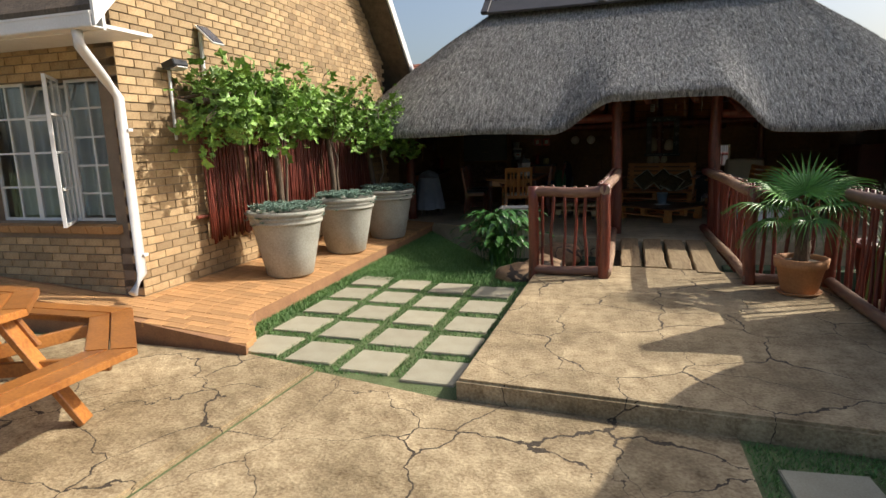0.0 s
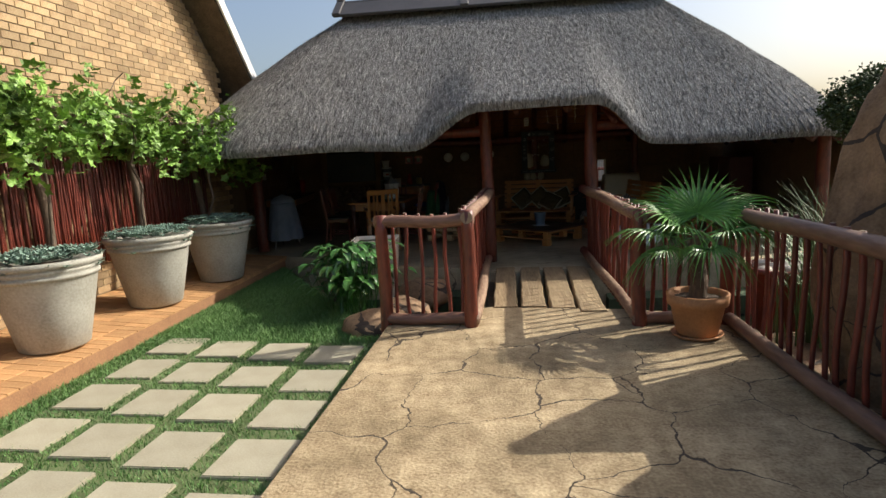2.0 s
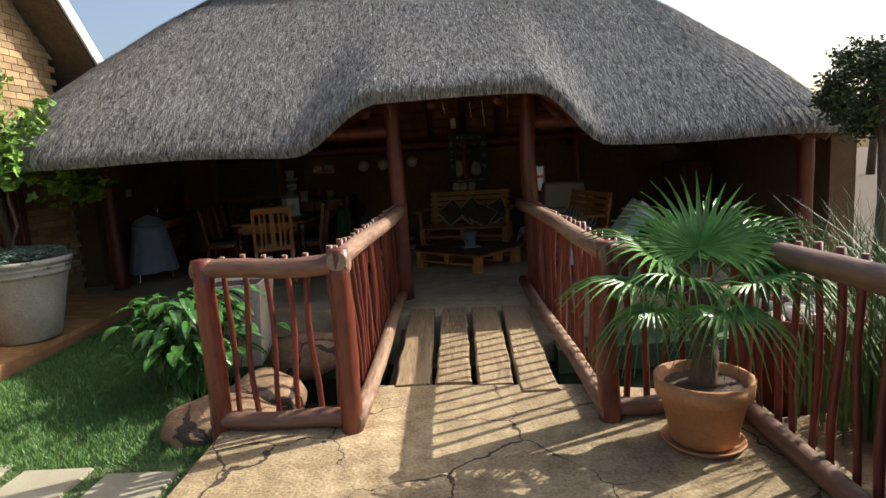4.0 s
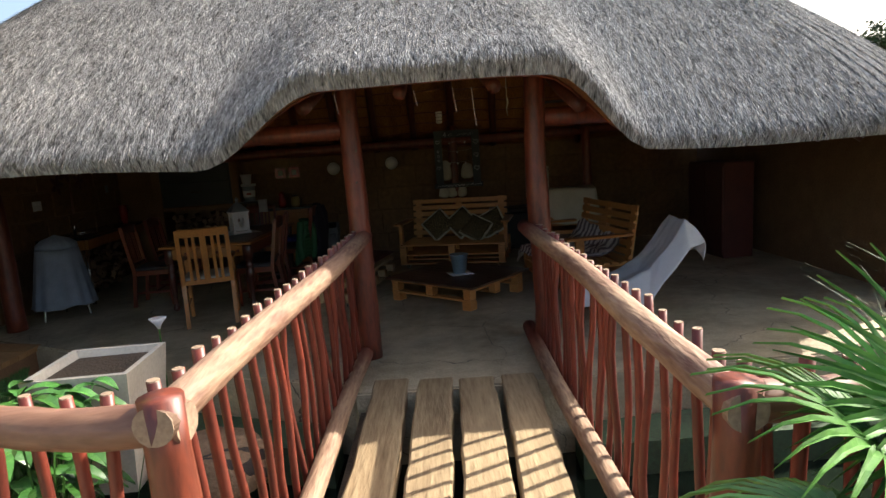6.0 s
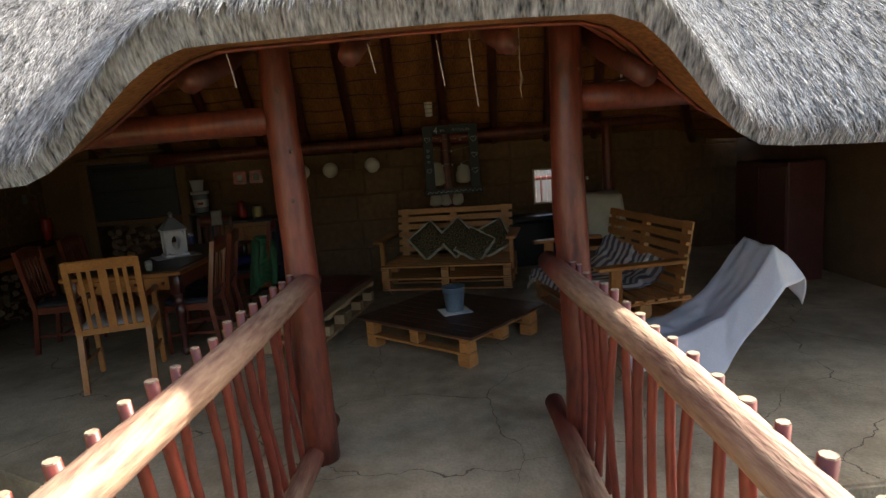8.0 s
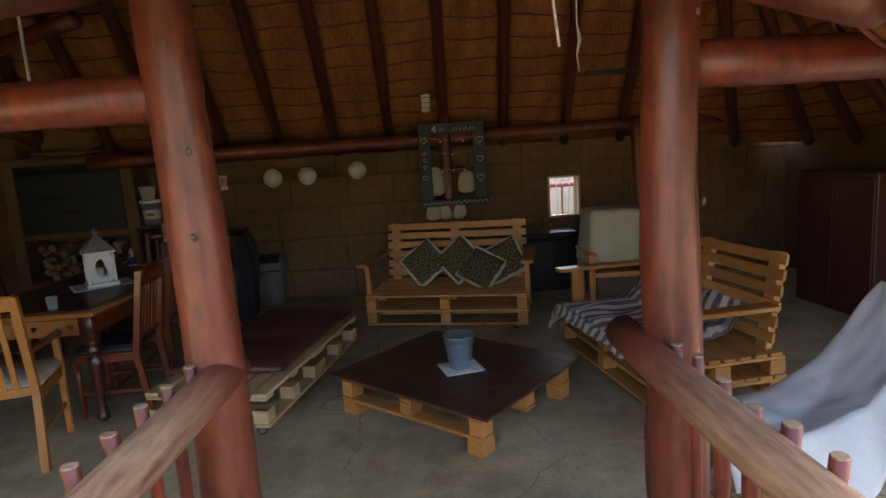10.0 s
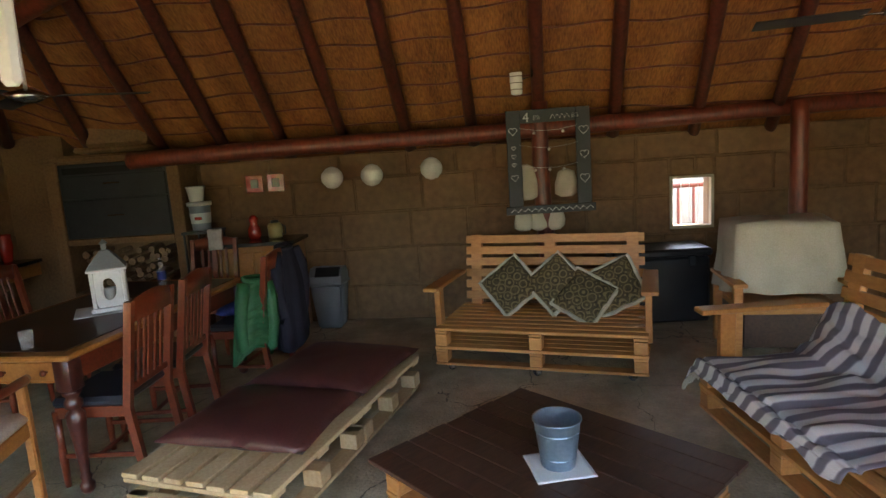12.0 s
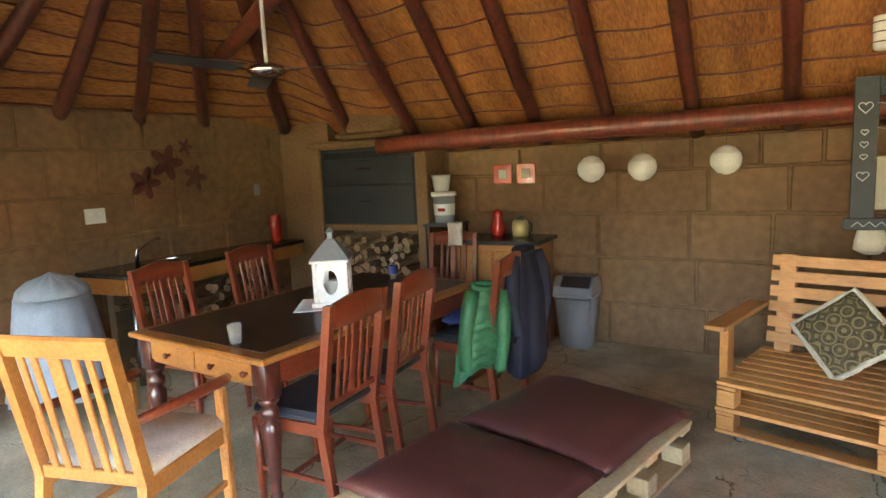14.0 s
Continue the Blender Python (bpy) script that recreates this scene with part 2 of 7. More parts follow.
M["steel"] = mat("steel", (0.6, 0.6, 0.6), (0.5, 0.5, 0.5), 9, 60, 0.25, 0.05, 0.001, metal=1.0)
M["rubber"] = mat("rubber", (0.05, 0.05, 0.055), (0.03, 0.03, 0.03), 9, 60, 0.6, 0.1)
M["wheel"] = mat("grey_wheel", (0.35, 0.37, 0.40), (0.25, 0.27, 0.30), 9, 60, 0.5, 0.1)
M["charcoal"] = mat("charcoal_steel", (0.035, 0.038, 0.042), (0.022, 0.024, 0.027), 6, 60, 0.45, 0.1, 0.002, metal=0.3)
M["slot_black"] = mat("slot_black", (0.012, 0.011, 0.01), (0.006, 0.006, 0.006), 6, 60, 0.9, 0.2)
M["granite"] = mat("black_granite", (0.035, 0.035, 0.037), (0.012, 0.012, 0.013), 60, 200, 0.2, 0.02)
M["red"] = mat("red_enamel", (0.42, 0.03, 0.015), (0.30, 0.02, 0.01), 6, 60, 0.25, 0.05, coat=0.4)
M["paper"] = mat("paper_lantern", (0.74, 0.72, 0.66), (0.62, 0.60, 0.53), 8, 60, 0.8, 0.2, 0.003)
M["bin"] = mat("grey_plastic", (0.22, 0.24, 0.26), (0.17, 0.185, 0.20), 6, 90, 0.5, 0.1, 0.002)
M["blackpl"] = mat("black_plastic", (0.02, 0.02, 0.022), (0.012, 0.012, 0.013), 6, 90, 0.35, 0.1, 0.002)
M["plastic"] = mat("white_plastic", (0.70, 0.71, 0.70), (0.60, 0.61, 0.60), 6, 90, 0.4, 0.05, 0.002)
M["slate"] = mat("chalkboard", (0.035, 0.04, 0.043), (0.022, 0.026, 0.028), 6, 60, 0.6, 0.1)
M["chalk"] = mat("chalk", (0.62, 0.64, 0.64), (0.45, 0.47, 0.47), 30, 120, 0.9, 0.1)
M["leaf"] = mat("vine_leaf", (0.27, 0.45, 0.08), (0.08, 0.18, 0.025), 2, 30, 0.5, 0.15, 0.003, island=0.5)
M["succulent"] = mat("succulent_leaf", (0.25, 0.36, 0.29), (0.13, 0.21, 0.16), 9, 40, 0.6, 0.15, island=0.3)
M["lily"] = mat("lily_leaf", (0.07, 0.20, 0.035), (0.03, 0.10, 0.02), 3, 30, 0.35, 0.15, island=0.4)
M["palm"] = mat("palm_leaf", (0.15, 0.33, 0.07), (0.07, 0.18, 0.04), 3, 40, 0.4, 0.15, island=0.35)
M["bark"] = mat("bark", (0.17, 0.12, 0.08), (0.06, 0.045, 0.03), 8, 60, 0.9, 1.0, 0.02, (1, 1, 0.3))
M["reed"] = mat("reed_leaf", (0.13, 0.22, 0.07), (0.07, 0.12, 0.04), 3, 40, 0.6, 0.1, island=0.4)
M["bush"] = mat("bush_leaf", (0.07, 0.11, 0.03), (0.03, 0.05, 0.015), 3, 30, 0.7, 0.1, island=0.5)
M["rock"] = cracked("brown_rock", (0.36, 0.24, 0.14), (0.19, 0.12, 0.07), (0.05, 0.035, 0.025), 2.1, 0.03)
M["trough"] = mat("cream_concrete", (0.66, 0.61, 0.50), (0.50, 0.45, 0.36), 5, 50, 0.8, 0.4, 0.004)
M["water"] = mat("pond_water", (0.012, 0.02, 0.012), (0.008, 0.012, 0.008), 3, 30, 0.06, 0.05, 0.004)
M["pondrim"] = mat("mossy_concrete", (0.07, 0.13, 0.06), (0.05, 0.06, 0.035), 4, 40, 0.8, 0.5, 0.01)
M["roofboard"] = mat("dark_roof_sheet", (0.055, 0.05, 0.05), (0.03, 0.028, 0.028), 4, 40, 0.5, 0.2)
M["rooftile"] = mat("red_roof_tile", (0.36, 0.13, 0.07), (0.22, 0.08, 0.05), 4, 40, 0.8, 0.3, island=0.25)
M["glass"] = bpy.data.materials.new("window_glass")
M["glass"].use_nodes = True
gp = M["glass"].node_tree.nodes["Principled BSDF"]
gp.inputs["Base Color"].default_value = (0.8, 0.85, 0.85, 1)
gp.inputs["Roughness"].default_value, gp.inputs["Transmission Weight"].default_value = 0.03, 1.0
M["clear"] = mat("clear_glass", (0.75, 0.78, 0.78), (0.70, 0.72, 0.72), 5, 60, 0.05, 0.0)
M["clear"].node_tree.nodes["Principled BSDF"].inputs["Alpha"].default_value = 0.2
M["logend"] = mat("split_firewood", (0.42, 0.27, 0.14), (0.16, 0.10, 0.06), 12, 60, 0.85, 0.5, 0.01, island=0.4)
M["gold"] = mat("kettle_gold", (0.50, 0.42, 0.18), (0.40, 0.33, 0.13), 5, 60, 0.35, 0.1, metal=0.3)
M["net"] = mat("teal_net", (0.02, 0.20, 0.17), (0.01, 0.12, 0.10), 5, 60, 0.8, 0.1)
M["solar"] = mat("solar_cell", (0.06, 0.08, 0.11), (0.04, 0.05, 0.08), 5, 60, 0.2, 0.05)


# ---- mesh helpers ----
def part(name, bm, material, parent=None, label="", smooth=False):
    me = bpy.data.meshes.new(name)
    bm.to_mesh(me)
    bm.free()
    me.materials.append(M[material] if isinstance(material, str) else material)
    if smooth:
        for f in me.polygons:
            f.use_smooth = True
    ob = new(name, me)
    if parent is not None:
        ob.parent = parent
    if label:
        ob["label"] = label
    return ob


def base(name, label, category, m=None, group=""):
    ob = tagged(new(name), label, category, group)
    if m is not None:
        ob.matrix_basis = m
    return ob


def thing(name, bm, material, label, category, smooth=False, group="", kind="", m=None):
    ob = part(name, bm, material, None, label, smooth)
    if m is not None:
        ob.matrix_basis = m
    return tagged(ob, label, category, group, kind)


def struct(name, bm, material, label, category="structure", smooth=False):
    return thing(name, bm, material, label, category, smooth, "", "structure")


def box(bm, c, s, rot=None, bevel=0.0, jitter=0.0):
    """A box with centre c and size s; bevelled when asked."""
    m = Matrix.Translation(c) @ (rot.to_4x4() if rot is not None else Matrix()) @ Matrix.Diagonal((*s, 1))
    g = bmesh.ops.create_cube(bm, size=1, matrix=m)
    vs = g["verts"]
    if jitter:
        for v in vs:
            v.co += Vector((random.uniform(-1, 1), random.uniform(-1, 1), random.uniform(-1, 1))) * jitter
    if bevel:
        es = list({e for v in vs for e in v.link_edges})
        bmesh.ops.bevel(bm, geom=es, offset=bevel, segments=1, affect="EDGES")
    return bm


def bx(c, s, rot=None, bevel=0.004, jitter=0.0):
    return box(bmesh.new(), c, s, rot, bevel, jitter)


def tube(bm, pts, radii, seg=10, wob=0.0, caps=True):
    """A round bar along the points."""
    rings = []
    pts = [Vector(p) for p in pts]
    for i, p in enumerate(pts):
        d = (pts[min(i + 1, len(pts) - 1)] - pts[max(i - 1, 0)]).normalized()
        a = d.orthogonal().normalized() if abs(d.z) < 0.9 else d.cross(Vector((0, 1, 0))).normalized()
        b = d.cross(a)
        r = radii[i] if isinstance(radii, (list, tuple)) else radii
        ring = []
        for k in range(seg):
            t = 2 * math.pi * k / seg
            rr = r * (1 + (random.uniform(-wob, wob) if wob else 0))
            ring.append(bm.verts.new(p + a * (math.cos(t) * rr) + b * (math.sin(t) * rr)))
        rings.append(ring)
    for i in range(len(rings) - 1):
        for k in range(seg):
            bm.faces.new((rings[i][k], rings[i][(k + 1) % seg], rings[i + 1][(k + 1) % seg], rings[i + 1][k]))
    if caps:
        bm.faces.new(rings[0][::-1]); bm.faces.new(rings[-1])
    return bm


def log(p0, p1, r0, r1=None, seg=14, n=8, bend=0.01, bm=None):
    """A natural pole: a little bent, uneven and tapered."""
    bm = bm or bmesh.new()
    p0, p1 = Vector(p0), Vector(p1)
    r1 = r0 if r1 is None else r1
    d = (p1 - p0).normalized(); a = d.orthogonal(); b = d.cross(a)
    ph = random.uniform(0, 6)
    pts, rad = [], []
    for i in range(n + 1):
        t = i / n
        k = math.sin(t * math.pi)
        pts.append(p0.lerp(p1, t) + a * bend * k * math.sin(ph + t * 5) + b * bend * k * math.cos(ph * 2 + t * 4))
        rad.append((r0 + (r1 - r0) * t) * random.uniform(0.97, 1.03))
    return tube(bm, pts, rad, seg, 0.02)


def lathe(profile, seg=32, bm=None, c=(0, 0, 0)):
    """Turns (radius, height) pairs about the upright through c."""
    bm = bm or bmesh.new()
    rings = []
    for r, z in profile:
        rings.append([bm.verts.new((c[0] + r * math.cos(2 * math.pi * k / seg), c[1] + r * math.sin(2 * math.pi * k / seg), c[2] + z)) for k in range(seg)])
    for i in range(len(rings) - 1):
        for k in range(seg):
            bm.faces.new((rings[i][k], rings[i][(k + 1) % seg], rings[i + 1][(k + 1) % seg], rings[i + 1][k]))
    bm.faces.new(rings[0][::-1])
    if profile[-1][0] > 1e-4:
        bm.faces.new(rings[-1])
    return bm


def prism(poly, z0, z1, bevel=0.0):
    """A plan outline raised from z0 to z1 (z0 may be a function of x, y)."""
    bm = bmesh.new()
    f0 = z0 if callable(z0) else (lambda x, y: z0)
    f1 = z1 if callable(z1) else (lambda x, y: z1)
    lo = [bm.verts.new((x, y, f0(x, y))) for x, y in poly]
    hi = [bm.verts.new((x, y, f1(x, y))) for x, y in poly]
    n = len(poly)
    bm.faces.new(lo[::-1]); top = bm.faces.new(hi)
    for i in range(n):
        bm.faces.new((lo[i], lo[(i + 1) % n], hi[(i + 1) % n], hi[i]))
    bmesh.ops.recalc_face_normals(bm, faces=bm.faces)
    if bevel:
        bmesh.ops.bevel(bm, geom=list(top.edges), offset=bevel, segments=2, affect="EDGES")
    return bm


def grid(fn, nu, nv):
    """A sheet of points fn(u, v), u and v from 0 to 1."""
    bm = bmesh.new()
    vs = [[bm.verts.new(fn(i / nu, j / nv)) for j in range(nv + 1)] for i in range(nu + 1)]
    for i in range(nu):
        for j in range(nv):
            bm.faces.new((vs[i][j], vs[i + 1][j], vs[i + 1][j + 1], vs[i][j + 1]))
    return bm


def soup(name, verts, faces, material, **tags):
    me = bpy.data.meshes.new(name)
    me.from_pydata(verts, [], faces)
    me.materials.append(M[material])
    return me


def sstep(a, b, x):
    t = min(1, max(0, (x - a) / (b - a)))
    return t * t * (3 - 2 * t)


# everything under the thatch was laid out square to its own axes; the shelter is turned a little to the bridge
INSIDE = pose(0.255, 8.91, 0, 0, 0, 4.3) @ Matrix.Diagonal((0.985, 0.985, 1, 1)) @ Matrix.Translation((-0.19, -8.75, 0))


def turn_inside(before, keep=()):
    """Stands what was made since `before` where it is in the turned shelter."""
    for ob in scene.objects:
        if ob not in before and ob.parent is None and ob not in keep:
            if ob.matrix_basis.translation.length < 0.001:
                ob.matrix_basis = INSIDE
                continue
            ob.matrix_basis = pose(*(INSIDE @ ob.matrix_basis.translation), 0, 0, 4.3) @ Matrix.Translation(-ob.matrix_basis.translation) @ ob.matrix_basis


# ---- ground and paths ----
PAVE = [(-12, 3.75), (-5.0, 3.66), (-3.25, 3.45), (-3.45, 3.8), (-3.72, 4.3), (-3.72, 8.0), (-3.78, 10.4), (-12, 10.4)]
SLAB_X0, SLAB_X1, SLAB_Y0, SLAB_Y1 = -1.33, 1.85, 3.08, 6.25


def pave_z(x, y):
    return -0.03 + max(0.0, -3.4 - x) * 0.085


struct("ground", prism([(-60, -40), (60, -40), (60, 3.2), (-1.33, 3.2), (-1.33, 6.25), (-1.5, 6.5), (-2.6, 8.4), (-5.0, 10.6), (-5.0, 15), (-60, 15)], -1.2, -0.15), "turf", "green lawn and bare ground around the paving", "ground")
struct("ground_far", prism([(-60, 15), (60, 15), (60, 80), (-60, 80)], -1.2, -0.15), "soil", "bare ground behind the thatched shelter", "ground")
struct("ground_side", prism([(3.4, 3.2), (60, 3.2), (60, 15), (5.2, 15), (5.2, 8.6), (3.4, 8.0)], -1.2, -0.15), "soil", "planted soil beside the pond", "ground")
struct("pavement_patio", prism([(-14, -6), (-3.3, -6), (-2.69, 1.76), (-2.57, 3.33), (-3.25, 3.5), (-14, 3.8)], -0.5, -0.12, 0.014), "slab", "cracked buff pressed concrete patio", "pavement")
struct("pavement_patio", prism([(-3.27, -6), (0.31, -6), (0.31, 2.94), (-1.42, 3.04), (-2.545, 3.31), (-2.665, 1.76)], -0.5, -0.135, 0.014), "slab", "cracked buff pressed concrete patio", "pavement")
struct("pavement_deck", prism([(SLAB_X0 - 0.04, SLAB_Y0 - 0.02), (-0.45, SLAB_Y0 - 0.11), (SLAB_X1, SLAB_Y0 - 0.32), (SLAB_X1, SLAB_Y1 + 0.05), (0.9, 6.60), (-0.45, 6.80), (-0.5, 6.25), (-1.28, 6.25)], -1.1, 0.0, 0.02), "slab", "raised cracked concrete slab in sun and shade", "pavement")
struct("pavement_brick", prism(PAVE, -0.6, lambda x, y: pave_z(x, y) - 0.012), "clayj", "sandy bed of the clay brick paving", "pavement")
FLOOR = [(-5.3, 11.3), (-4.4, 10.6), (-3.0, 9.9), (-2.0, 9.3), (-1.4, 9.05), (-0.45, 8.72), (-0.4, 8.55), (1.0, 8.55), (1.9, 8.65), (3.4, 8.7), (5.2, 9.0), (5.2, 15.4), (-5.3, 15.4)]
struct("floor", prism(FLOOR, -1.0, 0.0, 0.015), "floor", "smooth stained concrete floor under the thatch", "floor")
struct("water", prism([(-3.0, 6.3), (3.4, 6.3), (3.4, 8.9), (-3.0, 9.95)], -0.8, -0.55), "water", "dark still pond water under the bridge", "water")
struct("pond_wall", prism([(1.86, 2.9), (3.4, 2.9), (3.4, 8.75), (3.25, 8.75), (3.25, 6.4), (1.86, 6.3)], -1.0, -0.18), "rock", "stone edge of the pond", "wall")
struct("pond_rim", prism([(1.08, 8.2), (3.25, 8.25), (3.25, 8.66), (1.9, 8.62), (1.1, 8.52)], -0.9, -0.32), "pondrim", "mossy green pond rim", "wall")
struct("pond_rim", prism([(-2.3, 8.7), (-1.3, 8.5), (-0.55, 8.3), (-0.55, 8.66), (-1.4, 8.95), (-2.2, 9.25)], -0.9, -0.28), "pondrim", "mossy green pond rim", "wall")

# square pavers in the lawn
lawn_pavers = base("lawn_pavers", "square pale concrete pavers set in the lawn", "pavement")
lawn_pavers["kind"] = "structure"
pv = [prism([(-0.205, -0.215), (0.205, -0.215), (0.205, 0.215), (-0.205, 0.215)], -0.05, 0.0, 0.006)]
pvm = part("paver", pv[0], "paver", lawn_pavers)
spots = [(-3.23 + 0.53 * i - 0.008 * j, 3.77 + 0.585 * j - 0.10 * i) for j in range(5) for i in range(4)]
pvm.matrix_basis = pose(spots[0][0], spots[0][1], -0.13, 0, 0, -2)
for i, (x, y) in enumerate(spots[1:]):
    o = new("paver", pvm.data)
    o.parent = lawn_pavers
    o.matrix_basis = pose(x, y, -0.13 + random.uniform(-0.006, 0.006), random.uniform(-0.6, 0.6), random.uniform(-0.6, 0.6), -2 + random.uniform(-1, 1))
o = new("paver", pvm.data); o.parent = lawn_pavers; o.matrix_basis = pose(0.65, 2.39, -0.13, 0, 0, 4)

# grass blades
def grass(name, regions, n, h, seed, label):
    rng = np.random.default_rng(seed)
    vs, fs = [], []
    made = 0
    while made < n:
        x, y = rng.uniform(-4.0, 1.7), rng.uniform(2.0, 10.4)
        k = regions(x, y)
        if k <= 0 or rng.random() > k:
            continue
        a = rng.uniform(0, 6.283); hh = h * rng.uniform(0.4, 1.2) * (0.5 + 0.5 * k); w = 0.004
        lx, ly = rng.normal(0, hh * 0.5), rng.normal(0, hh * 0.5)
        ca, sa = math.cos(a) * w, math.sin(a) * w
        b = len(vs)
        vs += [(x - ca, y - sa, -0.15), (x + ca, y + sa, -0.15), (x + lx, y + ly, -0.15 + hh)]
        fs.append((b, b + 1, b + 2))
        made += 1
    ob = new(name, soup(name, vs, fs, "blade"))
    return tagged(ob, label, "grass", "", "stuff")


def lawn(x, y):
    edge = -3.72 if y > 4.3 else -3.25 - (y - 3.45) * 0.55
    if x < edge or y < 3.2 or x > -1.33:
        return 0
    if y > 6.25 and x > -1.5 - (y - 6.5) * 0.62:
        return 0
    if y > 10.3 or y < 3.31 + max(0, -2.55 - x) * 0.2:
        return 0
    if y < 6.15:
        for px, py in spots:
            if abs(x - px) < 0.2 and abs(y - py) < 0.2:
                return 0
        return 0.35 if x > -3.5 else 0.7
    return 1.0


grass("lawn_grass", lawn, 60000, 0.045, 3, "short green lawn grass between and beyond the pavers")
grass("strip_grass", lambda x, y: 0.7 if (0.33 < x < 1.6 and 2.0 < y < 2.85 and not (0.43 < x < 0.87 and 2.17 < y < 2.61)) else 0, 4000, 0.04, 4, "grass strip beside the raised slab")

# clay brick paving
def joined_boxes(name, items, s, material, parent, label):
    vs, fs = [], []
    hx, hy, hz = s[0] / 2, s[1] / 2, s[2] / 2
    b8 = [(-hx, -hy, -hz), (hx, -hy, -hz), (hx, hy, -hz), (-hx, hy, -hz), (-hx, -hy, hz), (hx, -hy, hz), (hx, hy, hz), (-hx, hy, hz)]
    for m in items:
        b = len(vs)
        vs += [tuple(m @ Vector(p)) for p in b8]
        fs += [(b, b + 3, b + 2, b + 1), (b + 4, b + 5, b + 6, b + 7), (b, b + 1, b + 5, b + 4), (b + 1, b + 2, b + 6, b + 5), (b + 2, b + 3, b + 7, b + 6), (b + 3, b, b + 4, b + 7)]
    ob = new(name, soup(name, vs, fs, material))
    ob.parent = parent
    return tagged(ob, label, "", "", "stuff")


# ---- house ----
WX, CY, GY = -4.92, 4.2, 10.95


def gable_top(y):
    return 2.93 + (11.18 - y) * 1.0 if y > 7.55 else 2.85 + (y - 3.85) * 1.0


house = base("house", "yellow face-brick house with a steep gable and white gutter", "house")
bm = bmesh.new()
zs = [(CY, 0.0), (GY, 0.0), (GY, gable_top(GY)), (7.55, gable_top(7.55)), (CY, gable_top(CY))]
lo = [bm.verts.new((WX - 0.012, y, z - 0.1 if z < 0.01 else z)) for y, z in zs]
hi = [bm.verts.new((WX - 0.24, y, z - 0.1 if z < 0.01 else z)) for y, z in zs]
bm.faces.new(lo); bm.faces.new(hi[::-1])
for i in range(5):
    bm.faces.new((lo[i], hi[i], hi[(i + 1) % 5], lo[(i + 1) % 5]))
bmesh.ops.recalc_face_normals(bm, faces=bm.faces)
part("gable_wall", bm, "mortar", house, "brick gable wall")
WX0, WX1, WZ0, WZ1 = -6.74, -5.13, 0.86, 2.27
bm = bmesh.new()
yc = CY + 0.132
box(bm, ((WX + WX1) / 2 - 0.006, yc, 1.4), (WX1 * -1 + WX - 0.012, 0.24, 3.0))
box(bm, ((WX0 + WX1) / 2, yc, (WZ0 - 0.1) / 2), (WX1 - WX0, 0.24, WZ0 + 0.1))
box(bm, ((WX0 + WX1) / 2, yc, (WZ1 + 2.9) / 2), (WX1 - WX0, 0.24, 2.9 - WZ1))
box(bm, (WX0 - 1.2, yc, 1.4), (2.4, 0.24, 3.0))
part("front_wall", bm, "mortar", house, "brick front wall in shade")
bm = bmesh.new()
box(bm, (-7.5, 9.0, 1.5), (0.1, 8.0, 3.2)); box(bm, (-6.3, 11.6, 1.5), (2.2, 0.1, 3.2))
part("room_wall", bm, "white", house, "plain inner walls")
# roof: two slopes with overhang and soffit
for nm, pts in (("roof_slope", [(3.55, 2.57), (7.55, 6.57), (7.55, 6.73), (3.55, 2.73)]), ("roof_slope", [(11.6, 2.53), (7.55, 6.58), (7.55, 6.74), (11.6, 2.69)])):
    bm = bmesh.new()
    a = [bm.verts.new((-4.44, y, z)) for y, z in pts]; b = [bm.verts.new((-9.5, y, z)) for y, z in pts]
    bm.faces.new(a); bm.faces.new(b[::-1])
    for i in range(4):
        bm.faces.new((a[i], b[i], b[(i + 1) % 4], a[(i + 1) % 4]))
    bmesh.ops.recalc_face_normals(bm, faces=bm.faces)
    part(nm, bm, "bark", house, "dark eaves boarding and tiles")
for y0, z0, y1, z1 in ((3.5, 2.55, 7.57, 6.62), (11.68, 2.48, 7.57, 6.59)):
    bm = bmesh.new()
    a = [(y0, z0), (y1, z1), (y1, z1 + 0.24), (y0, z0 + 0.24)]
    p = [bm.verts.new((-4.42, y, z)) for y, z in a]; q = [bm.verts.new((-4.39, y, z)) for y, z in a]
    bm.faces.new(p); bm.faces.new(q[::-1])
    for i in range(4):
        bm.faces.new((p[i], q[i], q[(i + 1) % 4], p[(i + 1) % 4]))
    bmesh.ops.recalc_face_normals(bm, faces=bm.faces)
    part("barge_board", bm, "white", house, "white barge board")
bm = bmesh.new()
box(bm, (-6.87, 3.62, 2.62), (4.9, 0.03, 0.17)); box(bm, (-6.87, 3.49, 2.60), (4.9, 0.012, 0.10)); box(bm, (-6.87, 3.555, 2.55), (4.9, 0.12, 0.012))
box(bm, (-6.87, 3.49, 2.655), (4.9, 0.025, 0.02))
part("gutter", bm, "white", house, "white square gutter with fascia")
box_s = bx((-6.85, 3.9, 2.575), (4.8, 0.56, 0.03), None, 0)
part("soffit", box_s, "white", house, "pale boarded soffit")
bm = bmesh.new()
tube(bm, [(-4.64, 3.55, 2.56), (-4.64, 3.56, 2.42), (-4.82, 3.95, 2.2), (-4.85, 4.11, 2.05), (-4.85, 4.12, 0.36), (-4.82, 3.95, 0.2)], 0.045, 14)
part("downpipe", bm, "white", house, "white round downpipe with a kicked foot", True)
for z in (0.55, 1.75):
    part("pipe_bracket", bx((-4.85, 4.14, z), (0.13, 0.06, 0.03)), "white", house)
# window
wf = base("window_1", "white steel casement window with glazing bars, one sash open", "window"); wf["kind"] = "structure"


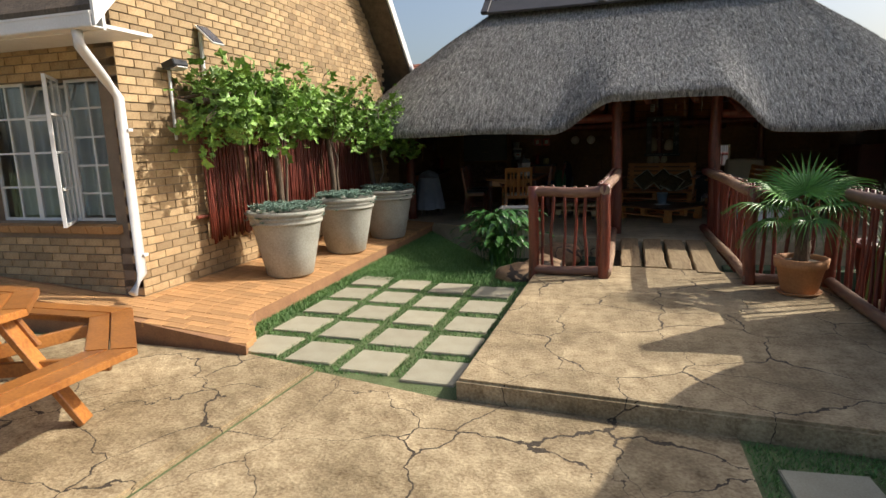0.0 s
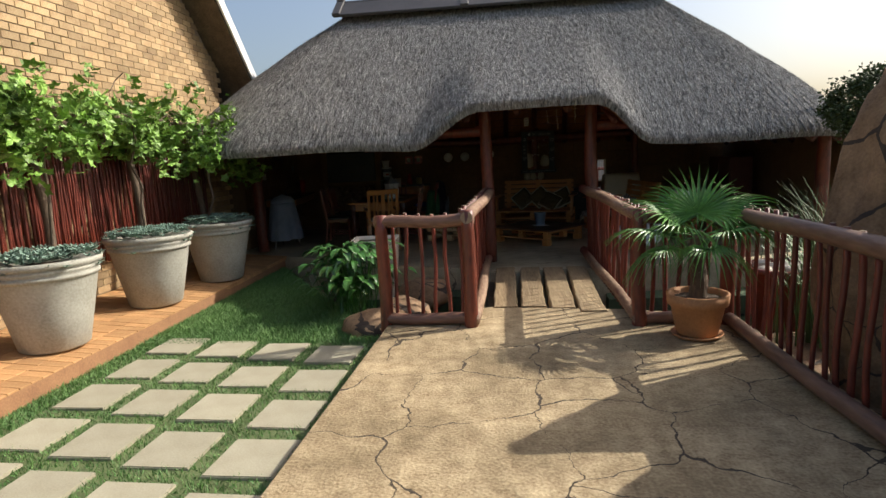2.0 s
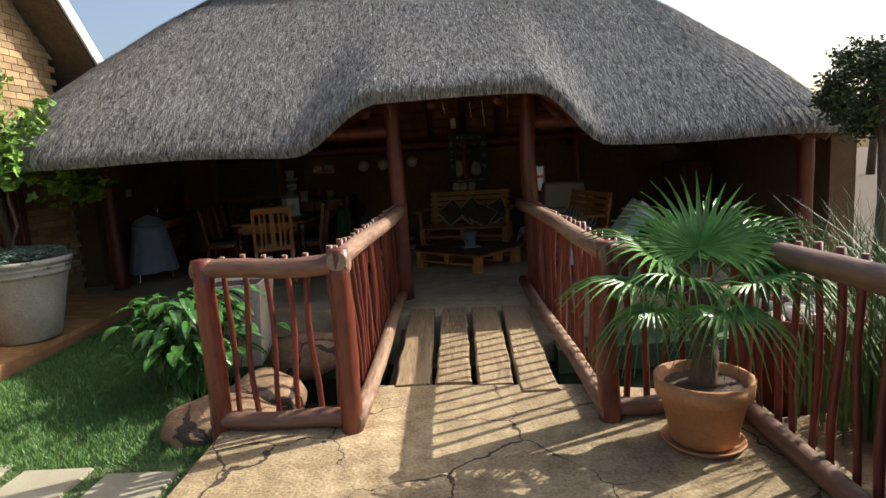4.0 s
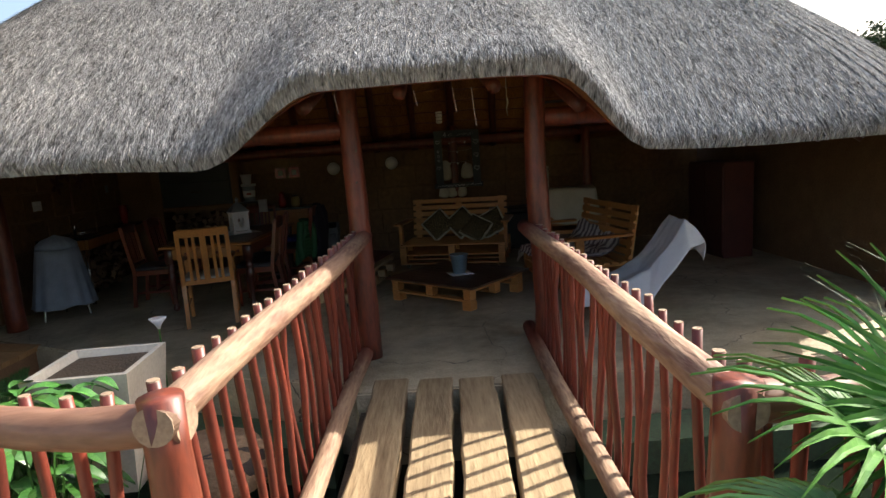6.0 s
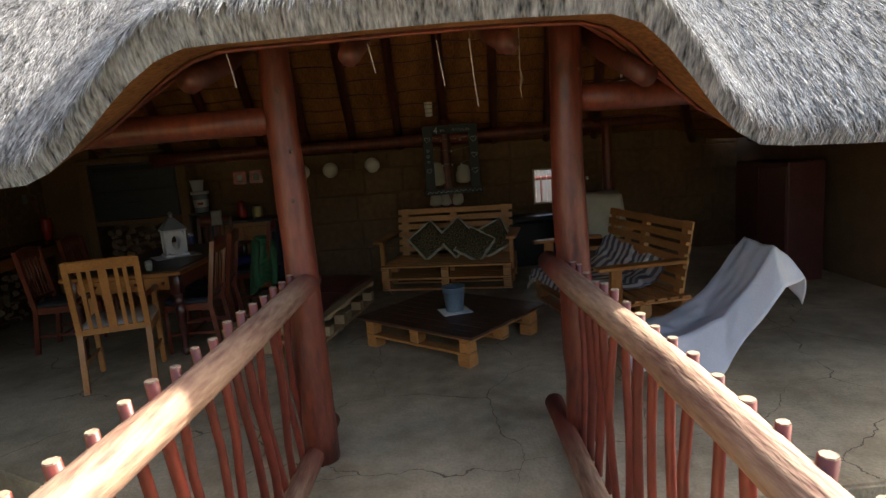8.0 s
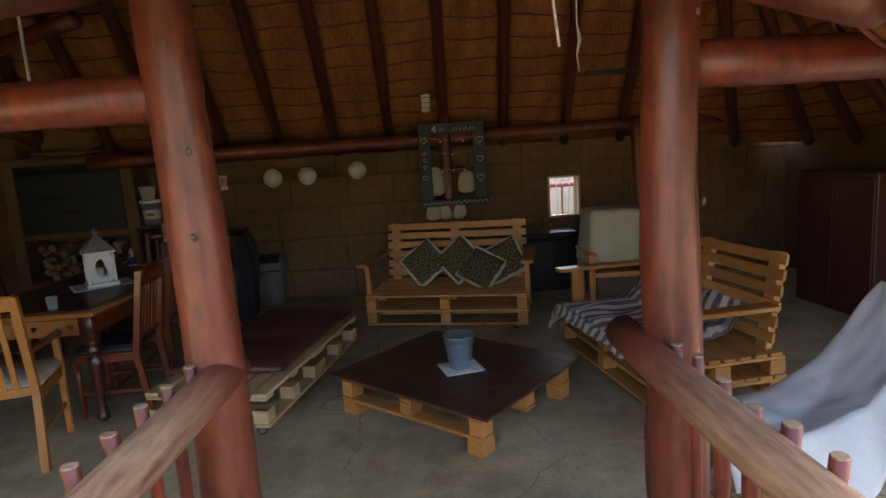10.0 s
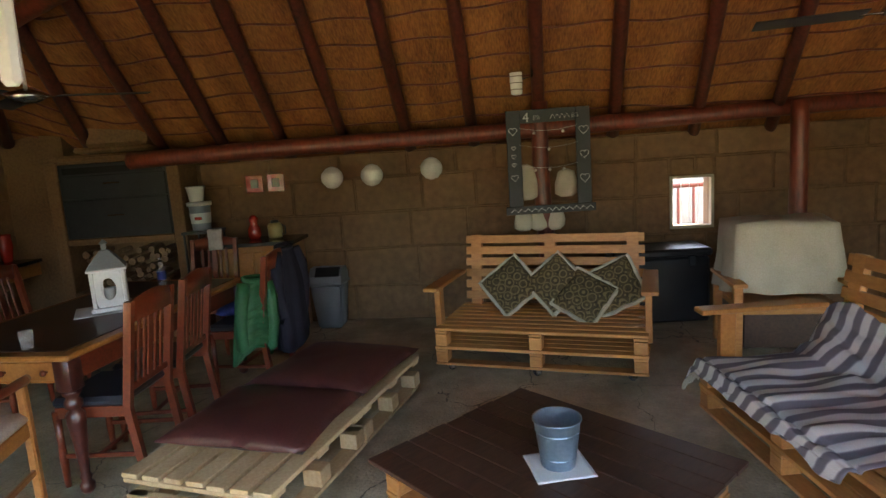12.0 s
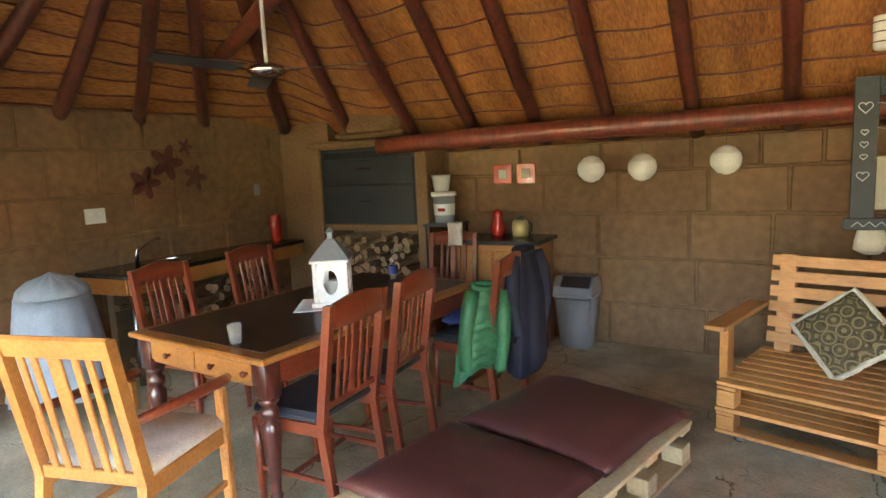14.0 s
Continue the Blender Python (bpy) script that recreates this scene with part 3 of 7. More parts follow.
def sash(w, h, nx, nz, m, parent, name):
    bm = bmesh.new()
    for x in (0.015, w - 0.015):
        box(bm, (x, 0, h / 2), (0.03, 0.03, h))
    for z in (0.015, h - 0.015):
        box(bm, (w / 2, 0, z), (w - 0.06, 0.03, 0.03))
    for i in range(1, nx):
        box(bm, (w * i / nx, 0, h / 2), (0.02, 0.02, h - 0.06))
    for j in range(1, nz):
        box(bm, (w / 2, 0.001, h * j / nz), (w - 0.06, 0.018, 0.02))
    o = part(name, bm, "white", parent)
    o.matrix_basis = m
    g = part("pane", bx((w / 2, 0.006, h / 2), (w - 0.04, 0.004, h - 0.04), None, 0), "glass", o)
    g.visible_shadow = False
    return o


H = WZ1 - WZ0
sash(0.55, H, 2, 5, pose(WX1 - 0.55, CY + 0.1, WZ0), wf, "fixed_light")
sash(0.53, H, 2, 4, pose(WX1 - 0.56, CY + 0.02, WZ0, 0, 0, -52), wf, "open_sash")
sash(0.53, H * 0.75, 2, 3, pose(WX1 - 1.09, CY + 0.1, WZ0), wf, "fixed_light")
sash(0.53, H * 0.25, 1, 1, pose(WX1 - 1.09, CY + 0.1, WZ0 + H * 0.75, -24), wf, "top_light")
sash(0.52, H, 2, 4, pose(WX1 - 1.61, CY + 0.1, WZ0), wf, "fixed_light")
cur = grid(lambda u, v: Vector((WX0 + 0.02 + u * 1.55, CY + 0.3 + 0.025 * math.sin(u * 60), WZ0 + 0.03 + v * (H - 0.05))), 90, 2)
thing("curtain", cur, "cloth", "thin white net curtain behind the window", "curtain", True)
sill = bmesh.new()
for i in range(8):
    box(sill, (WX0 + 0.11 + i * 0.206, CY + 0.02, WZ0 - 0.06), (0.195, 0.16, 0.08), Euler((0.2, 0, 0)).to_matrix(), 0.005)
part("window_sill", sill, "clay", wf, "brick sill")

# wall lamp and solar panel
sl = base("solar_lamp", "small solar floodlight on the brick gable", "lamp")
part("lamp_head", bx((-4.80, 4.85, 2.42), (0.16, 0.22, 0.07), Euler((0, -0.3, 0)).to_matrix(), 0.01), "charcoal", sl)
part("lens", bx((-4.75, 4.85, 2.38), (0.10, 0.16, 0.012), Euler((0, -0.3, 0)).to_matrix(), 0.003), "plastic", sl)
part("conduit", bx((-4.90, 4.87, 2.03), (0.022, 0.03, 0.75)), "plastic", sl)
sp = base("solar_charger", "small solar charger panel on a white bracket", "solar charger")
part("panel", bx((-4.79, 5.45, 2.80), (0.30, 0.20, 0.018), Euler((0, 0.75, 0)).to_matrix(), 0.003), "plastic", sp, "white rim")
part("cells", bx((-4.78, 5.45, 2.812), (0.27, 0.17, 0.012), Euler((0, 0.75, 0)).to_matrix(), 0.002), "solar", sp)
part("conduit", bx((-4.89, 5.42, 2.42), (0.03, 0.04, 0.85)), "plastic", sp)

# ---- fence of red stakes and the vine pergola ----
screen = base("stake_screen", "screen of dark red wooden stakes against the brick wall", "fence")
stm = part("stake", tube(bmesh.new(), [(0, 0, 0), (0.012, 0.004, 0.45), (-0.008, 0.006, 0.95), (0.004, 0, 1.38)], [0.014, 0.013, 0.013, 0.011], 7), "stake", screen, "", True)
rs = random.Random(5)
ny = 190
for i in range(ny):
    y = 5.15 + 4.75 * i / ny + rs.uniform(-0.01, 0.01)
    o = stm if i == 0 else new("stake", stm.data)
    o.parent = screen
    o.matrix_basis = pose(-4.80 + rs.uniform(-0.018, 0.018), y, 0.52 + rs.uniform(-0.05, 0.04), rs.uniform(-1.5, 1.5), rs.uniform(-1.0, 1.0), rs.uniform(0, 360)) @ Matrix.Diagonal((1, 1, rs.uniform(0.96, 1.04), 1))
for z in (0.8, 1.7):
    part("cross_rail", log((-4.85, 5.0, z), (-4.85, 9.95, z), 0.02), "pole", screen)

pots = [(-4.13, 5.66), (-4.1, 7.16), (-3.98, 8.5)]
perg = base("pergola", "rough pole pergola carrying a grape vine", "pergola")
for (x, y) in [(-4.62, 6.35), (-4.55, 7.75), (-4.45, 9.1)]:
    part("post", log((x, y, pave_z(x, y)), (x - 0.05, y, 2.05), 0.05, 0.04, bend=0.03), "bark", perg, "grey rough post", True)
for x in (-4.55, -4.85):
    part("beam", log((x, 4.9, 2.05), (x, 9.9, 2.08), 0.035, bend=0.03), "bark", perg, "", True)
for i in range(12):
    y = 5.0 + i * 0.42
    part("cross_pole", log((-5.05, y, 2.11), (-4.25, y + 0.05, 2.1), 0.02, bend=0.02, n=4, seg=8), "bark", perg, "", True)
vine = base("grape_vine", "leafy green grape vine over the pergola", "vine")
for k, (x, y) in enumerate([(-4.35, 6.1), (-4.35, 7.5), (-4.15, 8.75)]):
    r = random.Random(k)
    pts = [(x + r.uniform(-0.05, 0.05), y + r.uniform(-0.05, 0.05), 0.6 + 0.25 * i) for i in range(7)]
    part("stem", tube(bmesh.new(), pts, [0.022 - 0.002 * i for i in range(7)], 7), "bark", vine, "", True)


def leaf_cloud(name, centres, n, size, material, seed, lobes=5):
    """Lobed leaves around soft clumps: (x, y, z, rx, ry, rz, weight)."""
    rng = np.random.default_rng(seed)
    w = np.array([c[6] for c in centres], float); w /= w.sum()
    vs, fs = [], []
    for i in rng.choice(len(centres), n, p=w):
        c = centres[i]
        d = rng.normal(0, 0.5, 3)
        p = Vector((c[0] + d[0] * c[3], c[1] + d[1] * c[4], c[2] + d[2] * c[5]))
        q = Euler((rng.normal(0, 0.7), rng.normal(0.3, 0.7), rng.uniform(0, 6.28))).to_matrix()
        s = size * rng.uniform(0.5, 1.25)
        b = len(vs)
        k = lobes * 2
        vs.append(tuple(p))
        for j in range(k):
            r = s * (1.0 if j % 2 == 0 else 0.62) * (0.25 if j == 0 else 1)
            a = 2 * math.pi * j / k
            vs.append(tuple(p + q @ Vector((r * math.cos(a), r * math.sin(a), -0.25 * r * (j % 2)))))
        for j in range(k):
            fs.append((b, b + 1 + j, b + 1 + (j + 1) % k))
    return soup(name, vs, fs, material)


rng = random.Random(11)
cl = []
for i in range(46):
    y = rng.uniform(4.75, 9.7)
    cl.append((rng.uniform(-4.95, -4.15), y, 2.02 + rng.uniform(-0.2, 0.24) * (0.85 + 0.3 * math.sin(y * 2.3) ** 2), 0.26, 0.26, 0.2, 1))
for i in range(12):
    cl.append((rng.uniform(-4.3, -3.9), rng.uniform(8.6, 9.9), rng.uniform(1.45, 2.2), 0.22, 0.25, 0.25, 0.9))
for i in range(16):
    cl.append((rng.uniform(-4.6, -4.0), rng.uniform(4.8, 9.2), rng.uniform(1.5, 1.85), 0.12, 0.15, 0.16, 0.3))
for i in range(5):
    cl.append((-4.6, 6.5 + i * 0.75, 2.55, 0.08, 0.12, 0.22, 0.15))
o = new("foliage", leaf_cloud("foliage", cl, 5600, 0.066, "leaf", 2)); o.parent = vine; tagged(o, "", "", "", "stuff")
bm = bmesh.new()
for i in range(46):
    y = rng.uniform(4.9, 9.7); x = rng.uniform(-4.95, -4.25); z = rng.uniform(1.95, 2.2)
    pts = [Vector((x, y, z))]
    for j in range(6):
        pts.append(pts[-1] + Vector((rng.uniform(-0.08, 0.1), rng.uniform(-0.2, 0.2), rng.uniform(-0.12, 0.13))))
    tube(bm, pts, 0.006, 5)
tagged(part("tendrils", bm, "bark", vine, "bare twining vine shoots"), "", "", "", "stuff")


def big_pot(x, y, seed):
    z = pave_z(x, y) + 0.002
    p = base("planter", "tall tapered grey cement pot full of blue-green succulents", "planter", pose(x, y, z, 0, 0, seed * 50), "row of cement pots")
    prof = [(0.25, 0), (0.275, 0.02), (0.345, 0.35), (0.40, 0.62), (0.405, 0.63), (0.42, 0.632), (0.425, 0.66), (0.41, 0.672), (0.43, 0.69), (0.435, 0.715), (0.42, 0.725), (0.45, 0.735), (0.455, 0.78), (0.43, 0.785), (0.41, 0.74), (0.0, 0.73)]
    part("pot", lathe(prof, 40), "cement", p, "", True)
    part("soil", lathe([(0.405, 0.715), (0.0, 0.745)], 24), "soil", p)
    r = random.Random(seed)
    vs, fs = [], []
    for i in range(260):
        a, d = r.uniform(0, 6.28), 0.44 * math.sqrt(r.random()) * r.uniform(0.8, 1.12)
        drop = -0.16 * r.random() if d > 0.42 else 0
        if 0.6 < a < 1.6 and d > 0.4:
            drop -= 0.2 * r.random()
        c = Vector((d * math.cos(a), d * math.sin(a), 0.80 + drop + r.uniform(-0.02, 0.05)))
        for k in range(9):
            t = k * 2.4; e = 0.012 + 0.003 * k
            u = Vector((math.cos(t), math.sin(t), 0.9 - 0.08 * k)).normalized()
            s = u.cross(Vector((0, 0, 1))).normalized() * 0.011
            b = len(vs)
            vs += [tuple(c), tuple(c + u * 0.022 + s), tuple(c + u * (0.032 + e)), tuple(c + u * 0.022 - s)]
            fs.append((b, b + 1, b + 2, b + 3))
    o = new("succulent", soup("succulent", vs, fs, "succulent")); o.parent = p; tagged(o, "", "", "", "stuff")
    return p


for i, (x, y) in enumerate(pots):
    big_pot(x, y, i + 1)


# ---- thatched roof ----
RX0, RX1, RY0, RY1, RR = -5.0, 4.75, 8.62, 14.9, 1.6
RIDGE_A, RIDGE_B, RIDGE_Y, RIDGE_Z = -2.8, 2.4, 11.8, 4.05


def eave_points(n):
    pts = []
    w, h = RX1 - RX0 - 2 * RR, RY1 - RY0 - 2 * RR
    arc = math.pi * RR / 2
    total = 2 * w + 2 * h + 4 * arc
    for i in range(n):
        s = total * i / n
        if s < w:
            p = (RX0 + RR + s, RY0)
        elif s < w + arc:
            a = (s - w) / RR - math.pi / 2; p = (RX1 - RR + RR * math.cos(a), RY0 + RR + RR * math.sin(a))
        elif s < w + arc + h:
            p = (RX1, RY0 + RR + s - w - arc)
        elif s < w + 2 * arc + h:
            a = (s - w - arc - h) / RR; p = (RX1 - RR + RR * math.cos(a), RY1 - RR + RR * math.sin(a))
        elif s < 2 * w + 2 * arc + h:
            p = (RX1 - RR - (s - w - 2 * arc - h), RY1)
        elif s < 2 * w + 3 * arc + h:
            a = (s - 2 * w - 2 * arc - h) / RR + math.pi / 2; p = (RX0 + RR + RR * math.cos(a), RY1 - RR + RR * math.sin(a))
        elif s < 2 * w + 3 * arc + 2 * h:
            p = (RX0, RY1 - RR - (s - 2 * w - 3 * arc - h))
        else:
            a = (s - 2 * w - 3 * arc - 2 * h) / RR + math.pi; p = (RX0 + RR + RR * math.cos(a), RY0 + RR + RR * math.sin(a))
        pts.append(p)
    return pts


def brow(x, y):
    return (sstep(-1.35, -0.42, x) * (1 - sstep(1.0, 1.72, x))) if y < RY0 + 1.0 else 0.0


def eave_z(x, y):
    return 1.61 - 0.018 * (x + 3) + 0.02 * math.sin(x * 2.1) + 0.36 * sstep(8.8, 10.6, y) * sstep(-3.4, -4.6, x) * (1 - 0.6 * sstep(14.2, 15, y))


def roof_at(x, y, s, under=False):
    """A point on the roof over the eave point (x, y), s from 0 at the eave to 1 at the ridge."""
    rx = min(max(x * 0.78, RIDGE_A), RIDGE_B)
    px, py = x + (rx - x) * s, y + (RIDGE_Y - y) * s
    ze = eave_z(x, y)
    b = brow(x, y)
    py -= 0.28 * b * (1 - s) ** 3
    if under:
        z = ze + (RIDGE_Z - 0.32 - ze) * s ** 1.15 + 0.47 * b * (1 - s) ** 2.2
        return Vector((px, py, z))
    z = ze + 0.13 + (RIDGE_Z - ze - 0.13) * (s ** 0.86) + 0.47 * b * (1 - s) ** 2.6
    return Vector((px, py, z + 0.02 * noise.noise(Vector((px * 1.5, py * 1.5, z)))))


EP = eave_points(260)
roof = base("thatched_roof", "weathered grey thatch roof with an eyebrow over the entrance", "roof")
bm = bmesh.new()
NS = 22
rows = []
for (x, y) in EP:
    col = [roof_at(x, y, 0.012, True) + Vector((0, 0, 0.0)), roof_at(x, y, 0.0) + Vector((0, 0, -0.05))]
    col += [roof_at(x, y, (j / NS) ** 1.1) for j in range(0, NS + 1)]
    rows.append([bm.verts.new(p) for p in col])
n = len(rows)
for i in range(n):
    for j in range(len(rows[0]) - 1):
        bm.faces.new((rows[i][j], rows[(i + 1) % n][j], rows[(i + 1) % n][j + 1], rows[i][j + 1]))
bmesh.ops.remove_doubles(bm, verts=bm.verts, dist=0.0005)
part("thatch", bm, "thatch", roof, "", True)
bm = bmesh.new()
rows = [[bm.verts.new(roof_at(x, y, 0.012 + 0.988 * j / 16, True)) for j in range(17)] for (x, y) in EP]
for i in range(n):
    for j in range(16):
        bm.faces.new((rows[i][j], rows[i][j + 1], rows[(i + 1) % n][j + 1], rows[(i + 1) % n][j]))
bmesh.ops.remove_doubles(bm, verts=bm.verts, dist=0.0005)
struct("ceiling", bm, "thatch_under", "golden reed underside of the thatch with stitched battens", "ceiling", True)
# loose straws over the slope
r = np.random.default_rng(8)
vs, fs = [], []
for i in range(170000):
    k = int(r.integers(0, n))
    if EP[k][1] > 12.5:
        continue
    x, y = EP[k][0], EP[k][1]
    if y < RY0 + 0.01:
        x += r.uniform(-0.06, 0.06)
    s = (r.uniform(0, 1) if r.random() > 0.12 else r.uniform(0, 0.02))
    p = roof_at(x, y, s); q = roof_at(x, y, max(0, s - 0.035))
    d = (q - p).normalized() if (q - p).length > 1e-5 else Vector((0, -0.75, -0.6))
    ln = r.uniform(0.05, 0.16)
    sd = Vector((d.y, -d.x, 0)).normalized() * r.uniform(0.0025, 0.005)
    e = p + d * ln + Vector((r.normal(0, 0.012), r.normal(0, 0.008), abs(r.normal(0, 0.012)) + 0.004))
    b = len(vs)
    vs += [tuple(p - sd), tuple(p + sd), tuple(e)]
    fs.append((b, b + 1, b + 2))
o = new("loose_straw", soup("loose_straw", vs, fs, "thatch")); o.parent = roof; tagged(o, "", "", "", "stuff")
bm = bmesh.new()
for sgn in (-1, 1):
    m = Euler((sgn * -0.62, 0, 0)).to_matrix()
    box(bm, (-0.1, RIDGE_Y + sgn * 0.2, RIDGE_Z + 0.07), (5.7, 0.56, 0.05), m, 0.01)
for x in (-2.9, -0.7, 1.6):
    for sgn in (-1, 1):
        box(bm, (x, RIDGE_Y + sgn * 0.2, RIDGE_Z + 0.1), (0.14, 0.6, 0.06), Euler((sgn * -0.62, 0, 0)).to_matrix(), 0.01)
part("ridge_cap", bm, "roofboard", roof, "dark sheet ridge capping")

# rafters and beams under the thatch
frame_ = base("roof_frame", "dark red varnished pole rafters and beams", "roof")


def rafter(x, y, s0=0.06, s1=0.97, r=0.055):
    pts = [roof_at(x, y, s0 + (s1 - s0) * j / 7, True) + Vector((0, 0, -0.075)) for j in range(8)]
    part("rafter", tube(bmesh.new(), pts, [r * random.uniform(0.92, 1.08) for _ in pts], 12, 0.02), "rafter", frame_, "", True)


for x in (-3.25, -2.6, -1.97, -1.33, -0.69, -0.05, 0.59, 1.28, 2.02, 2.7):
    rafter(x, RY1)
for x in (-2.9, -2.2, -1.5, -0.62, 0.05, 0.7, 1.3, 2.1, 2.9):
    rafter(x, RY0, 0.10, 0.97, 0.048)
for y in (9.9, 10.6, 11.3, 12.0, 12.7, 13.4):
    rafter(RX0, y); rafter(RX1, y)
for a in (25, 55):
    for cx, cy, q in ((RX0 + RR, RY1 - RR, 90), (RX1 - RR, RY1 - RR, 0), (RX0 + RR, RY0 + RR, 180), (RX1 - RR, RY0 + RR, 270)):
        t = radians(a + q)
        rafter(cx + RR * math.cos(t), cy + RR * math.sin(t))
bm = bmesh.new()
for j in range(1, 15):
    s = 0.03 + 0.065 * j
    pts = [roof_at(x, y, s + 0.004 * math.sin(k * 0.9 + j), True) + Vector((0, 0, -0.012)) for k, (x, y) in enumerate(EP)]
    tube(bm, pts + [pts[0]], 0.009, 5, caps=False)
part("batten", bm, "pole", frame_, "thin laths that hold the reed", True)
part("purlin", log((-2.85, 13.9, 1.74), (4.3, 13.9, 1.83), 0.075, 0.07, 16, 18, 0.02), "pole", frame_, "long round tie beam", True).matrix_basis = INSIDE
part("purlin", log((-4.4, 9.36, 1.82), (-0.38, 9.31, 1.82), 0.075, 0.07, 16, 10), "pole", frame_, "", True)
part("purlin", log((1.08, 9.34, 1.82), (4.3, 9.5, 1.82), 0.07, 0.07, 16, 10), "pole", frame_, "", True)
part("collar_beam", log((-4.3, 13.4, 2.5), (-2.0, 12.2, 2.75), 0.06), "pole", frame_, "", True).matrix_basis = INSIDE
part("purlin", log((-2.9, 11.8, 3.6), (2.5, 11.8, 3.6), 0.06), "pole", frame_, "", True)
for nm, x, y, z1, r0, lab in (("column", -0.365, 9.29, 2.28, 0.084, ""), ("column", 1.07, 9.31, 2.25, 0.086, ""), ("column", 0.58, 13.99, 2.0, 0.075, ""), ("column", -4.4, 10.95, 2.0, 0.09, ""), ("column", 4.2, 9.6, 1.75, 0.09, ""), ("column", 2.65, 13.95, 1.85, 0.07, "")):
    bm = log((x, y, 0.0), (x - 0.02, y - 0.01, z1), r0 * 1.08, r0 * 0.92, 20, 14, 0.012)
    col_ = base("column", "tall round red-varnished roof post with dark knots", "post")
    part("shaft", bm, "pole", col_, "", True)
    if x in (-0.365, 1.07):
        rk = random.Random(int(x * 100))
        for kz in (0.35, 0.72, 1.08, 1.42, 1.66, 1.95):
            a = rk.uniform(-2.6, -0.5) if rk.random() < 0.7 else rk.uniform(-3.1, 0)
            g = bmesh.new()
            bmesh.ops.create_icosphere(g, subdivisions=2, radius=1.0, matrix=Matrix.Translation((x - 0.01 + math.cos(a) * r0 * 0.93, y + math.sin(a) * r0 * 0.93, kz)) @ pose(0, 0, 0, 0, 0, math.degrees(a)) @ Matrix.Diagonal((0.007, 0.008, 0.012, 1)))
            part("knot", g, "bark", col_, "dark knot", True)

# ---- walls under the thatch ----
WY = 14.45
WIN = (1.74, 2.13, 0.78, 1.27)
bm = bmesh.new()
box(bm, ((-4.7 + WIN[0]) / 2, WY + 0.15, 0.84), (WIN[0] + 4.7, 0.3, 1.68))
box(bm, ((5.0 + WIN[1]) / 2, WY + 0.15, 0.84), (5.0 - WIN[1], 0.3, 1.68))
box(bm, ((WIN[0] + WIN[1]) / 2, WY + 0.15, WIN[2] / 2), (WIN[1] - WIN[0], 0.3, WIN[2]))
box(bm, ((WIN[0] + WIN[1]) / 2, WY + 0.15, (WIN[3] + 1.68) / 2), (WIN[1] - WIN[0], 0.3, 1.68 - WIN[3]))
wall_n = struct("wall_north", bm, "groove", "sandy plaster wall carved into big blocks", "wall")
LW = ((-4.72, 11.45), (-4.50, 14.7))
lw_ang = math.atan2(LW[1][1] - LW[0][1], LW[1][0] - LW[0][0])
lw_len = math.dist(*LW)
m_lw = Matrix.Translation((LW[0][0], LW[0][1], 0)) @ pose(0, 0, 0, 0, 0, math.degrees(lw_ang))
wall_w = struct("wall_west", bx((lw_len / 2, 0.15, 1.06), (lw_len, 0.3, 2.12), None, 0), "groove", "sandy plaster wall carved into big blocks", "wall")
wall_w.matrix_basis = INSIDE @ m_lw
wall_e = struct("wall_east", bx((4.75, 12.3, 0.9), (0.3, 5.0, 1.8), None, 0), "groove", "dim plaster side wall", "wall")


def blocks(parent, length, height, to_m, seed, holes=(), x0=0.0, courses=(0.36, 0.38, 0.36, 0.34, 0.36, 0.34)):
    """Carved blocks, each a little proud, along a wall that runs in x and faces -y."""
    r = random.Random(seed)
    z = 0.0
    for ci, h in enumerate(courses):
        h = min(h, height - z)
        if h < 0.05:
            break
        x = x0 + r.uniform(-0.3, 0)
        while x < length:
            w = r.uniform(0.35, 0.75)
            a, b = max(x, x0), min(x + w, length)
            x += w
            if b - a < 0.06:
                continue
            pieces = [(a, b, z, z + h)]
            for (hx0, hx1, hz0, hz1) in holes:
                out = []
                for (pa, pb, pc, pd) in pieces:
                    if pb <= hx0 or pa >= hx1 or pd <= hz0 or pc >= hz1:
                        out.append((pa, pb, pc, pd)); continue
                    if pa < hx0: out.append((pa, hx0, pc, pd))
                    if pb > hx1: out.append((hx1, pb, pc, pd))
                    m0, m1 = max(pa, hx0), min(pb, hx1)
                    if pc < hz0: out.append((m0, m1, pc, hz0))
                    if pd > hz1: out.append((m0, m1, hz1, pd))
                pieces = out
            for (pa, pb, pc, pd) in pieces:
                if pb - pa < 0.04 or pd - pc < 0.04:
                    continue
                g = 0.006
                d = 0.013 + r.uniform(-0.004, 0.004)
                bmx = bx(((pa + pb) / 2, -d / 2 + 0.002, (pc + pd) / 2), (pb - pa - g * 2, d, pd - pc - g * 2), Euler((0, r.uniform(-0.02, 0.02), 0)).to_matrix(), 0.011)
                o = part("block", bmx, "wallstones", parent)
                if parent is not None and to_m is not None:
                    o.matrix_basis = to_m
        z += h


blocks(wall_n, 4.6, 1.68, Matrix.Translation((0, WY, 0)), 3, [WIN], -2.95)
blocks(wall_w, lw_len, 2.12, None, 5)
win2 = base("window_2", "small square opening with thin bars in the back wall", "window"); win2["kind"] = "structure"
bm = bmesh.new()
for x in (WIN[0] + 0.012, WIN[1] - 0.012):
    box(bm, (x, WY + 0.02, (WIN[2] + WIN[3]) / 2), (0.024, 0.07, WIN[3] - WIN[2]))
for z in (WIN[2] + 0.012, WIN[3] - 0.012):
    box(bm, ((WIN[0] + WIN[1]) / 2, WY + 0.021, z), (WIN[1] - WIN[0] - 0.05, 0.07, 0.024))
part("window_frame", bm, "cream", win2)
